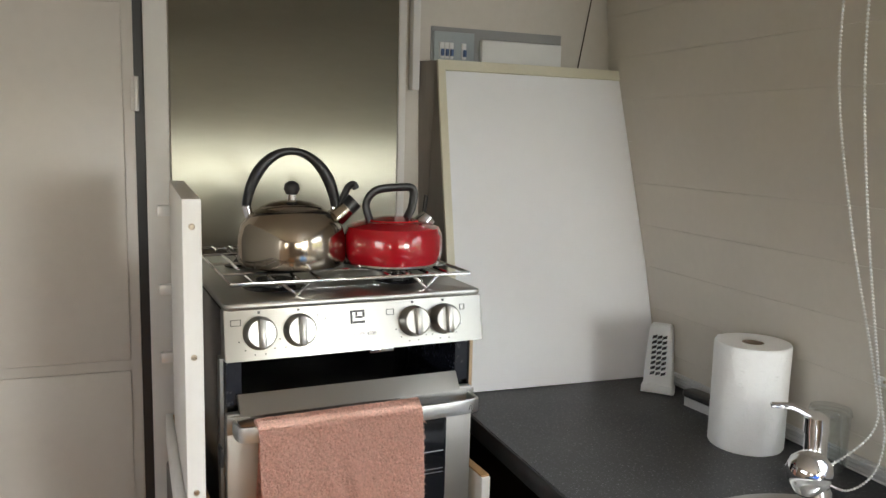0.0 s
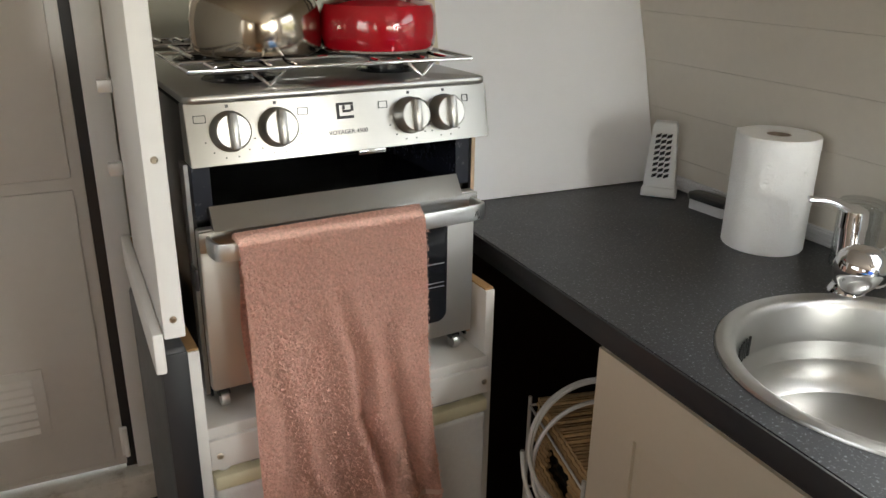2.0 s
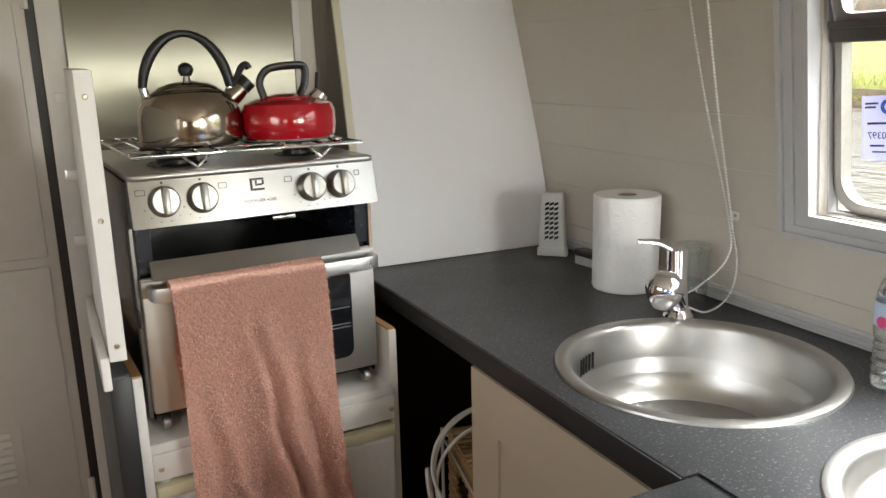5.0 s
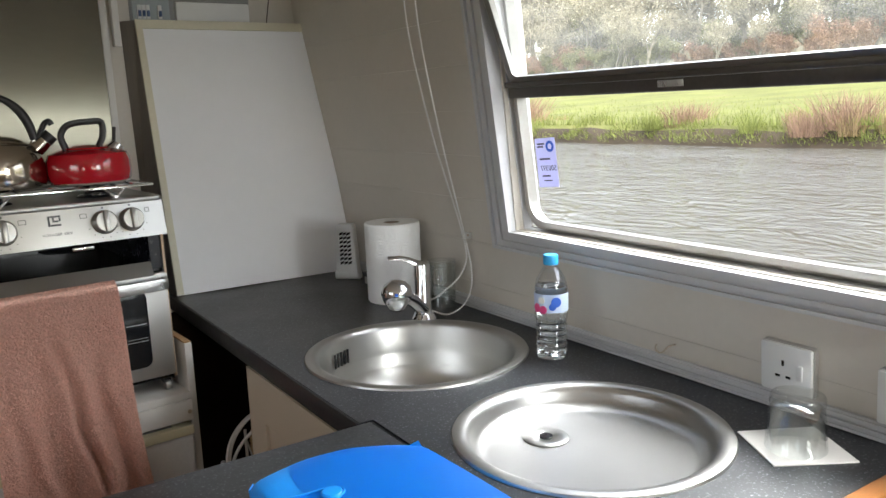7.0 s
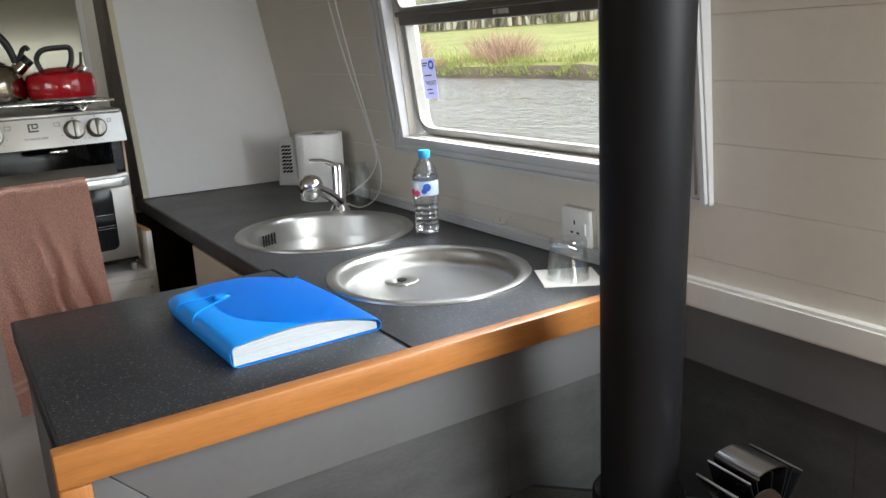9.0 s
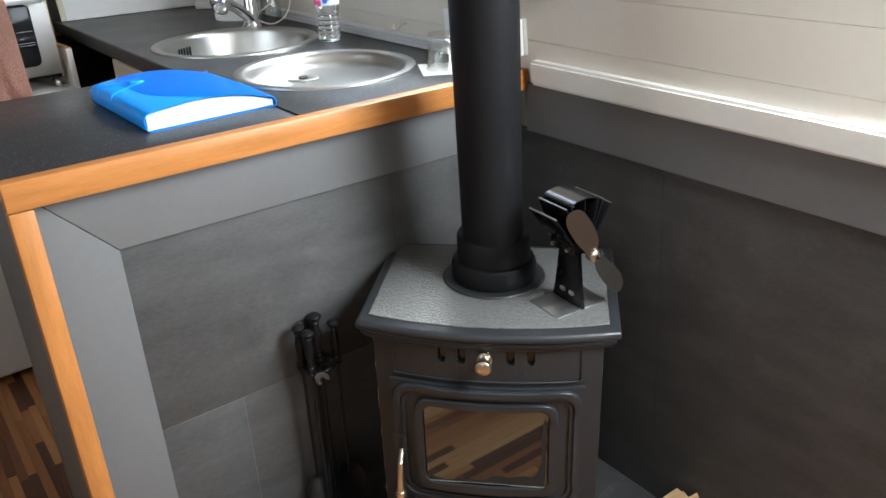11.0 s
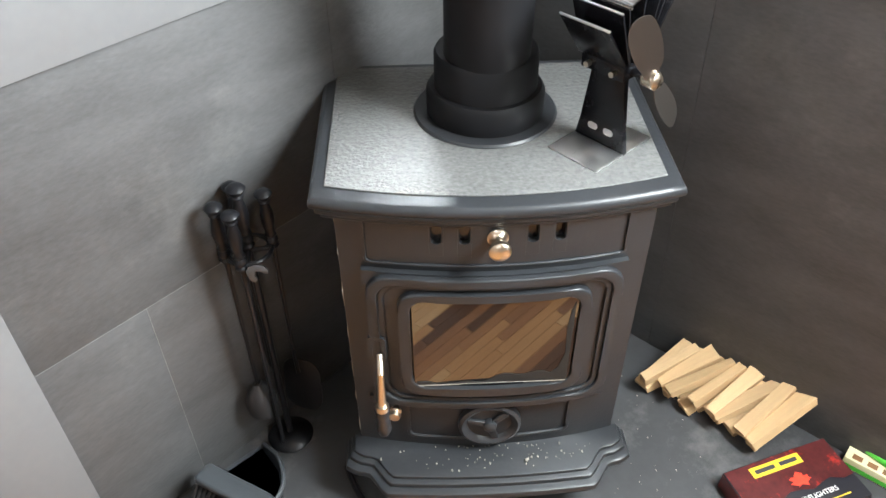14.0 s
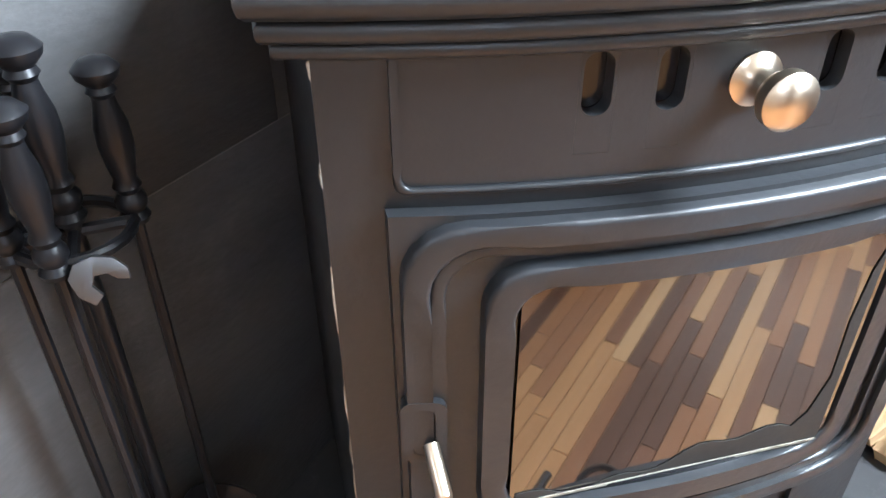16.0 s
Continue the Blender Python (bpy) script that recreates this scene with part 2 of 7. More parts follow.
TOWEL = mat("pink_terry", (0.76, 0.45, 0.36), 0.95, vary=0.26, scale=230, fine=520, bump=1.0)
TOWELBAND = mat("pale_towel_band", (0.84, 0.62, 0.53), 0.9, vary=0.1, scale=20, fine=500, bump=0.3)
PAPER = mat("paper_towel", (0.92, 0.92, 0.92), 0.9, vary=0.03, scale=40, fine=300, bump=0.25)
CARD = mat("brown_card", (0.25, 0.19, 0.15), 0.8, vary=0.1, bump=0.05)
NAPKIN = mat("paper_napkin", (0.78, 0.75, 0.72), 0.9, vary=0.04, bump=0.1)
WICKER = mat("wicker", (0.45, 0.28, 0.13), 0.65, vary=0.25, scale=40, fine=160, bump=0.2, spread=0.2)
CABLE = mat("white_cable", (0.62, 0.59, 0.56), 0.45, vary=0.06, bump=0.02)
SHAKER = mat("cream_cupboard", (0.55, 0.47, 0.36), 0.4, vary=0.04, scale=4, bump=0.03)
FRIDGE = mat("fridge_white", (0.66, 0.66, 0.66), 0.42, vary=0.03, scale=120, bump=0.05)
FRIDGE_TOP = mat("yellowed_plastic", (0.66, 0.62, 0.44), 0.45, vary=0.06, bump=0.03)
OVENGLASS = mat("dark_oven_glass", (0.010, 0.011, 0.014), 0.08, vary=0.1, bump=0.0)
GLASS = thin_glass("clear_glass", (0.965, 0.98, 0.975), 0.19)
PANE = glass_mat("window_pane", (1, 1, 1), 0.0, 1.02)
HAZYPANE = bpy.data.materials.new("hazy_pane")
HAZYPANE.use_nodes = True
hn, hl = HAZYPANE.node_tree.nodes, HAZYPANE.node_tree.links
hn.remove(hn["Principled BSDF"])
haze_mix, haze_clear, haze_film, haze_spots, haze_range = (hn.new(k) for k in ("ShaderNodeMixShader", "ShaderNodeBsdfTransparent", "ShaderNodeBsdfTranslucent", "ShaderNodeTexNoise", "ShaderNodeMapRange"))
haze_film.inputs[0].default_value = (0.8, 0.8, 0.78, 1)
haze_spots.inputs["Scale"].default_value, haze_spots.inputs["Detail"].default_value = 5.0, 6
haze_range.inputs["From Min"].default_value, haze_range.inputs["From Max"].default_value = 0.3, 0.75
haze_range.inputs["To Min"].default_value, haze_range.inputs["To Max"].default_value = 0.012, 0.055
hl.new(haze_spots.outputs["Fac"], haze_range.inputs["Value"])
hl.new(haze_range.outputs[0], haze_mix.inputs[0])
hl.new(haze_clear.outputs[0], haze_mix.inputs[1])
hl.new(haze_film.outputs[0], haze_mix.inputs[2])
hl.new(haze_mix.outputs[0], hn["Material Output"].inputs[0])
PET = thin_glass("bottle_plastic", (0.985, 0.995, 1.0), 0.17)
WATERIN = glass_mat("bottle_water", (0.97, 0.99, 1.0), 0.0, 1.33)
STOVEGLASS = mat("stove_glass", (0.012, 0.010, 0.009), 0.03, vary=0.1, bump=0.0, coat=1.0, rspread=0.02)
CAP = mat("blue_cap", (0.03, 0.36, 0.72), 0.4, vary=0.03, bump=0.02)
LABEL = mat("bottle_label", (0.55, 0.66, 0.84), 0.5, vary=0.03, bump=0.0)
PINKDOT = mat("pink_print", (0.80, 0.08, 0.26), 0.5, vary=0.03, bump=0.0)
BLUEDOT = mat("blue_print", (0.03, 0.12, 0.55), 0.5, vary=0.03, bump=0.0)
INK = mat("dark_ink", (0.03, 0.03, 0.035), 0.5, vary=0.05, bump=0.0)
STICKER = mat("lilac_licence", (0.62, 0.62, 0.82), 0.9, vary=0.03, bump=0.0)
STICKER.node_tree.nodes["Principled BSDF"].inputs["Transmission Weight"].default_value = 0.6
REDPRINT = mat("red_print", (0.22, 0.012, 0.010), 0.4, vary=0.2, scale=26, bump=0.0, blotch=(0.75, 0.05, 0.02), amount=1.0)
BLACKPRINT = mat("black_print", (0.015, 0.014, 0.018), 0.38, vary=0.2, bump=0.0)
FLAMES = mat("flame_print", (0.075, 0.012, 0.012), 0.36, vary=0.5, scale=34, bump=0.0, blotch=(0.62, 0.030, 0.015), amount=1.0)
YELLOW = mat("yellow_print", (0.80, 0.52, 0.03), 0.45, vary=0.05, bump=0.0)
WHITEINK = mat("white_print", (0.85, 0.84, 0.80), 0.5, vary=0.03, bump=0.0)
GREEN = mat("green_lighter", (0.10, 0.55, 0.06), 0.3, vary=0.05, bump=0.0)
MATCH = mat("seed_box_print", (0.72, 0.66, 0.42), 0.5, vary=0.1, scale=30, bump=0.0, blotch=(0.65, 0.12, 0.08), amount=0.8)
BRISTLE = mat("dark_bristle", (0.02, 0.02, 0.022), 0.6, vary=0.2, bump=0.05)
PALEBRISTLE = mat("pale_bristle", (0.55, 0.55, 0.56), 0.7, vary=0.2, fine=300, bump=0.2)
DUSTPAN = mat("graphite_plastic", (0.045, 0.050, 0.056), 0.34, vary=0.1, bump=0.03, blotch=(0.10, 0.10, 0.10), amount=0.4)
ASH = mat("pale_ash", (0.24, 0.215, 0.18), 0.9, vary=0.4, scale=60, bump=0.2, spread=0.5)
GRASS = mat("meadow_grass", (0.24, 0.25, 0.075), 0.9, vary=0.35, scale=0.5, fine=7, bump=0.2, blotch=(0.30, 0.26, 0.11), amount=0.9)
EARTH = mat("bank_earth", (0.10, 0.075, 0.05), 0.9, vary=0.3, scale=1.2, fine=12, bump=0.3)
RUSH = mat("dry_rush", (0.40, 0.29, 0.15), 0.8, vary=0.2, scale=2, bump=0.05, spread=0.35)
RUSHG = mat("green_rush", (0.24, 0.27, 0.07), 0.8, vary=0.2, scale=2, bump=0.05, spread=0.35)
BRAMBLE = mat("bramble_stem", (0.34, 0.22, 0.15), 0.8, vary=0.2, scale=2, bump=0.05, spread=0.4)
TWIG = mat("bare_twig", (0.30, 0.27, 0.21), 0.85, vary=0.2, scale=2, bump=0.05, spread=0.4)
IVY = mat("evergreen_leaf", (0.25, 0.25, 0.12), 0.7, vary=0.2, scale=2, bump=0.05, spread=0.5)
BUDS = mat("brown_bud", (0.44, 0.40, 0.29), 0.8, vary=0.2, scale=2, bump=0.05, spread=0.4)


def water_mat():
    m = bpy.data.materials.new("river_water")
    m.use_nodes = True
    n, l = m.node_tree.nodes, m.node_tree.links
    p = n["Principled BSDF"]
    p.inputs["Base Color"].default_value = (0.21, 0.20, 0.17, 1)
    p.inputs["Roughness"].default_value, p.inputs["IOR"].default_value = 0.06, 1.7
    tex, mp, w1, w2, add, b = (n.new(k) for k in ("ShaderNodeTexCoord", "ShaderNodeMapping", "ShaderNodeTexNoise", "ShaderNodeTexNoise", "ShaderNodeMath", "ShaderNodeBump"))
    mp.inputs["Scale"].default_value = (1.0, 0.62, 1.0)
    mp.inputs["Rotation"].default_value = (0, 0, radians(18))
    l.new(tex.outputs["Object"], mp.inputs["Vector"])
    w1.inputs["Scale"].default_value, w1.inputs["Detail"].default_value, w1.inputs["Distortion"].default_value = 2.6, 5, 2.2
    w2.inputs["Scale"].default_value, w2.inputs["Detail"].default_value = 0.5, 3
    for t in (w1, w2):
        l.new(mp.outputs[0], t.inputs["Vector"])
    l.new(w1.outputs["Fac"], add.inputs[0])
    l.new(w2.outputs["Fac"], add.inputs[1])
    b.inputs["Strength"].default_value, b.inputs["Distance"].default_value = 0.9, 0.10
    l.new(add.outputs[0], b.inputs["Height"])
    l.new(b.outputs[0], p.inputs["Normal"])
    return m


WATER = water_mat()
WOODLAND = mat("distant_woodland", (0.36, 0.33, 0.25), 0.95, vary=0.3, scale=0.25, fine=1.6, bump=0.0, stretch=(1, 1, 0.35), blotch=(0.22, 0.23, 0.12), amount=0.8)
FLUE.node_tree.nodes["Principled BSDF"].inputs["Specular IOR Level"].default_value = 0.15
IRON.node_tree.nodes["Principled BSDF"].inputs["Specular IOR Level"].default_value = 0.38
for m in (GREY, TILE, HEARTH, TOOLS, DARKVOID):
    m.node_tree.nodes["Principled BSDF"].inputs["Specular IOR Level"].default_value = 0.28


# ---- mesh helpers ----
def mesh_object(name, bm, material, smooth=True):
    bmesh.ops.recalc_face_normals(bm, faces=bm.faces)
    data = bpy.data.meshes.new(name)
    bm.to_mesh(data)
    bm.free()
    data.materials.append(material)
    if smooth:
        data.shade_smooth()
        data.set_sharp_from_angle(angle=radians(42))
    return new(name, data)


def part(name, bm, material, parent, label="", m=None):
    ob = mesh_object(name, bm, material)
    ob.parent = parent
    if m is not None:
        ob.matrix_basis = m
    return tagged(ob, label)


def thing(name, m, label, category, group="", kind=""):
    ob = new(name)
    ob.empty_display_size = 0.05
    ob.matrix_basis = m
    return tagged(ob, label, category, group, kind)


def single(name, bm, material, label, category, group="", kind="", m=None):
    ob = mesh_object(name, bm, material)
    if m is not None:
        ob.matrix_basis = m
    return tagged(ob, label, category, group, kind)


def joined(*bms):
    out = bms[0]
    for other in bms[1:]:
        tmp = bpy.data.meshes.new("tmp")
        other.to_mesh(tmp)
        other.free()
        out.from_mesh(tmp)
        bpy.data.meshes.remove(tmp)
    return out


def moved(bm, m):
    bmesh.ops.transform(bm, matrix=m, verts=bm.verts)
    return bm


def box(x0, x1, y0, y1, z0, z1, bevel=0.0, segments=2):
    bm = bmesh.new()
    bmesh.ops.create_cube(bm, size=1, matrix=Matrix.LocRotScale(((x0 + x1) / 2, (y0 + y1) / 2, (z0 + z1) / 2), None, (x1 - x0, y1 - y0, z1 - z0)))
    if bevel:
        bmesh.ops.bevel(bm, geom=bm.edges[:], offset=bevel, segments=segments, affect="EDGES", profile=0.5)
    return bm


def prism(outline, z0, z1, bevel=0.0, axis="z", segments=2):
    """An outline in a plane, raised along the axis: for x the outline is (y, z), for y (x, z), for z (x, y)."""
    put = {"z": lambda a, b, c: (a, b, c), "y": lambda a, b, c: (a, c, b), "x": lambda a, b, c: (c, a, b)}[axis]
    bm = bmesh.new()
    low = [bm.verts.new(put(a, b, z0)) for a, b in outline]
    high = [bm.verts.new(put(a, b, z1)) for a, b in outline]
    bm.faces.new(low)
    bm.faces.new(high)
    for k in range(len(low)):
        j = (k + 1) % len(low)
        bm.faces.new((low[k], low[j], high[j], high[k]))
    bmesh.ops.recalc_face_normals(bm, faces=bm.faces)
    if bevel:
        caps = {e for v in (low, high) for k in range(len(v)) for e in v[k].link_edges if e.other_vert(v[k]) in v}
        bmesh.ops.bevel(bm, geom=list(caps), offset=bevel, segments=segments, affect="EDGES", profile=0.5)
    return bm


def rounded(x0, x1, y0, y1, r, steps=5):
    pts = []
    for cx, cy, a in ((x1 - r, y1 - r, 0), (x0 + r, y1 - r, 90), (x0 + r, y0 + r, 180), (x1 - r, y0 + r, 270)):
        for k in range(steps + 1):
            t = radians(a + 90 * k / steps)
            pts.append((cx + r * math.cos(t), cy + r * math.sin(t)))
    return pts


def ring_frame(outer, inner, z0, z1, axis="z"):
    """A frame between two outlines of as many points."""
    put = {"z": lambda a, b, c: (a, b, c), "y": lambda a, b, c: (a, c, b), "x": lambda a, b, c: (c, a, b)}[axis]
    bm = bmesh.new()
    loops = [[bm.verts.new(put(a, b, z)) for a, b in o] for o, z in ((outer, z0), (outer, z1), (inner, z1), (inner, z0))]
    for a, b in zip(loops, loops[1:] + loops[:1]):
        for k in range(len(a)):
            j = (k + 1) % len(a)
            bm.faces.new((a[k], a[j], b[j], b[k]))
    return bm


def lathe(profile, steps=32, closed=False):
    bm = bmesh.new()
    rings = []
    for r, z in profile:
        if r < 1e-6:
            rings.append([bm.verts.new((0, 0, z))])
        else:
            rings.append([bm.verts.new((r * math.cos(2 * math.pi * k / steps), r * math.sin(2 * math.pi * k / steps), z)) for k in range(steps)])
    pairs = list(zip(rings, rings[1:])) + ([(rings[-1], rings[0])] if closed else [])
    for a, b in pairs:
        for k in range(steps):
            j = (k + 1) % steps
            if len(a) == 1 and len(b) > 1:
                bm.faces.new((a[0], b[k], b[j]))
            elif len(b) == 1 and len(a) > 1:
                bm.faces.new((a[k], a[j], b[0]))
            elif len(a) > 1:
                bm.faces.new((a[k], a[j], b[j], b[k]))
    return bm


def tube(points, radius, steps=8, closed=False, flat=1.0):
    """A round bar along the points; radius is one number or one for each point."""
    pts = [Vector(p) for p in points]
    radii = radius if isinstance(radius, (list, tuple)) else [radius] * len(pts)
    bm = bmesh.new()
    rings, side = [], None
    for k, p in enumerate(pts):
        if closed:
            d = pts[(k + 1) % len(pts)] - pts[k - 1]
        else:
            d = pts[min(k + 1, len(pts) - 1)] - pts[max(k - 1, 0)]
        d.normalize()
        if side is None:
            side = d.orthogonal().normalized()
        side = (side - d * side.dot(d)).normalized()
        up = d.cross(side)
        rings.append([bm.verts.new(p + radii[k] * (math.cos(2 * math.pi * s / steps) * side + flat * math.sin(2 * math.pi * s / steps) * up)) for s in range(steps)])
    pairs = list(zip(rings, rings[1:])) + ([(rings[-1], rings[0])] if closed else [])
    for a, b in pairs:
        for s in range(steps):
            bm.faces.new((a[s], a[(s + 1) % steps], b[(s + 1) % steps], b[s]))
    if not closed:
        bm.faces.new(rings[0][::-1])
        bm.faces.new(rings[-1])
    return bm


def strap(line, half, thick):
    """A flat upright strap of a height and thickness along a level line."""
    bm = bmesh.new()
    loops = []
    for k, p in enumerate(line):
        d = (line[min(k + 1, len(line) - 1)] - line[max(k - 1, 0)]).normalized()
        side = Vector((-d.y, d.x, 0)).normalized()
        ring = []
        for s in range(12):
            a = 2 * math.pi * s / 12
            cx, cz = math.cos(a), math.sin(a)
            ring.append(bm.verts.new(p + side * (thick * math.copysign(abs(cx) ** 0.5, cx)) + Vector((0, 0, half * math.copysign(abs(cz) ** 0.5, cz)))))
        loops.append(ring)
    for a, b in zip(loops, loops[1:]):
        for s in range(12):
            bm.faces.new((a[s], a[(s + 1) % 12], b[(s + 1) % 12], b[s]))
    bm.faces.new(loops[0][::-1])
    bm.faces.new(loops[-1])
    bmesh.ops.recalc_face_normals(bm, faces=bm.faces)
    return bm


def smooth_line(points, n=6):
    """A Catmull-Rom line through the points."""
    p = [Vector(q) for q in points]
    p = [2 * p[0] - p[1], *p, 2 * p[-1] - p[-2]]
    out = []
    for a, b, c, d in zip(p, p[1:], p[2:], p[3:]):
        for k in range(n):
            t = k / n
            out.append(0.5 * (2 * b + (c - a) * t + (2 * a - 5 * b + 4 * c - d) * t * t + (3 * b - a - 3 * c + d) * t ** 3))
    return out + [p[-2]]


def slab(outline, holes, z0, z1):
    """A slab with round holes (x, y, r)."""
    bm = bmesh.new()
    edges = []
    loops = [outline] + [[(x + r * math.cos(2 * math.pi * k / 48), y + r * math.sin(2 * math.pi * k / 48)) for k in range(48)] for x, y, r in holes]
    for loop in loops:
        vs = [bm.verts.new((x, y, z0)) for x, y in loop]
        edges += [bm.edges.new((vs[k], vs[(k + 1) % len(vs)])) for k in range(len(vs))]
    made = bmesh.ops.triangle_fill(bm, use_beauty=True, use_dissolve=False, edges=edges)
    faces = [g for g in made["geom"] if isinstance(g, bmesh.types.BMFace)]
    up = bmesh.ops.extrude_face_region(bm, geom=faces)
    bmesh.ops.translate(bm, vec=(0, 0, z1 - z0), verts=[g for g in up["geom"] if isinstance(g, bmesh.types.BMVert)])
    return bm


def words(name, text, size, m, material, parent, label=""):
    """Letters of the built-in font as a thin mesh; they lie in the local xy plane."""
    curve = bpy.data.curves.new(name, "FONT")
    curve.body, curve.size, curve.extrude, curve.align_x, curve.align_y = text, size, 0.0002, "CENTER", "CENTER"
    curve.resolution_u = 3
    tmp = bpy.data.objects.new(name, curve)
    data = bpy.data.meshes.new_from_object(tmp)
    bpy.data.objects.remove(tmp)
    data.materials.clear()
    data.materials.append(material)
    ob = new(name, data)
    ob.parent = parent
    ob.matrix_basis = m
    return tagged(ob, label)


# ---- the boat's shell ----
LEAN = 0.07  # below the window
LEAN_UP = 0.092  # beside and above it
KNEE = 1.25
WIN_LEAN = 0.128


def side_x(z):
    """Where the leaning starboard lining stands at a height."""
    return 1.235 - LEAN * (min(z, KNEE) - 1.053) - LEAN_UP * max(z - KNEE, 0.0)


def lean_box(y0, y1, z0, z1, t0, t1, bevel=0.0):
    """A board on the starboard lining between two heights, standing t0 to t1 proud of it into the room."""
    bm = bmesh.new()
    corners = [(side_x(z) - t, y, z) for z in (z0, z1) for y in (y0, y1) for t in (t0, t1)]
    v = [bm.verts.new(c) for c in corners]
    for f in ((0, 1, 3, 2), (4, 6, 7, 5), (0, 4, 5, 1), (2, 3, 7, 6), (0, 2, 6, 4), (1, 5, 7, 3)):
        bm.faces.new([v[k] for k in f])
    bmesh.ops.recalc_face_normals(bm, faces=bm.faces)
    if bevel:
        bmesh.ops.bevel(bm, geom=bm.edges[:], offset=bevel, segments=2, affect="EDGES")
    return bm


AFT, FORE, PORT, ROOF = 1.82, -3.4, -0.86, 2.02
WIN = (-0.155, 0.775, 1.272, 1.84)  # the starboard window's opening: y0, y1, z0, z1
WIN2 = (-1.85, -0.92)  # the window further forward on the same side

# floor
floor = single("floor", box(-1.0, 1.5, FORE - 0.1, AFT + 0.1, -0.06, -0.012), DARKVOID, "wooden strip floor in mixed browns along the cabin", "floor", kind="structure")

# ceiling
ceiling = single("ceiling", box(PORT - 0.1, 1.3, FORE - 0.1, AFT + 0.1, ROOF, ROOF + 0.04), CREAM, "cream painted boarded cabin ceiling", "ceiling", kind="structure")

# starboard side: outer skin, boards inside it
wall_starboard = thing("wall_starboard", Matrix(), "cream painted leaning cabin side of horizontal boards", "wall", kind="structure")
for y0, y1, z0, z1 in ((FORE - 0.1, WIN2[0], -0.06, ROOF), (WIN2[1], WIN[0], -0.06, ROOF), (WIN2[0], WIN2[1], -0.06, WIN[2]), (WIN2[0], WIN2[1], WIN[3], ROOF), (WIN[1], AFT + 0.1, -0.06, ROOF), (WIN[0], WIN[1], -0.06, WIN[2]), (WIN[0], WIN[1], WIN[3], ROOF)):
    for a, b in ((z0, KNEE), (KNEE, z1)) if z0 < KNEE < z1 else ((z0, z1),):
        part("skin", lean_box(y0, y1, a, b, -0.07, -0.013), CREAM, wall_starboard)

# aft bulkhead
bulkhead = single("wall_aft", joined(box(0.02, 1.5, AFT, AFT + 0.05, -0.06, ROOF), box(-1.0, -0.80, AFT, AFT + 0.05, -0.06, ROOF), box(-0.80, 0.02, AFT, AFT + 0.05, 1.98, ROOF), box(-0.80, 0.02, AFT, AFT + 0.05, -0.06, 0.44)), CREAM, "cream painted bulkhead behind the cooker", "wall", kind="structure")
wall_fore = single("wall_fore", joined(box(-1.0, 0.12, FORE - 0.05, FORE, -0.06, ROOF), box(1.12, 1.5, FORE - 0.05, FORE, -0.06, ROOF), box(0.12, 1.12, FORE - 0.05, FORE, -0.06, 1.40), box(0.12, 1.12, FORE - 0.05, FORE, 1.58, 1.63), box(0.12, 1.12, FORE - 0.05, FORE, 1.83, ROOF)), UNSEEN_BROWN, "plain unseen bulkhead at the far end of the cabin, browned to cut bounced light", "wall", kind="structure")


def port_side():
    w = thing("wall_port", Matrix(), "plain unseen cabin side with two windows, browned to cut bounced light", "wall", kind="structure")
    spans = ((FORE - 0.05, -2.2), (-1.2, -0.2), (0.8, AFT + 0.05))
    for a, b in spans:
        part("boarding", box(PORT - 0.05, PORT, a, b, -0.06, ROOF), UNSEEN_BROWN, w)
    for a, b in ((-2.2, -1.2), (-0.2, 0.8)):
        part("boarding", box(PORT - 0.05, PORT, a, b, -0.06, 1.42), UNSEEN_BROWN, w)
        part("boarding", box(PORT - 0.05, PORT, a, b, 1.76, ROOF), UNSEEN_BROWN, w)


port_side()

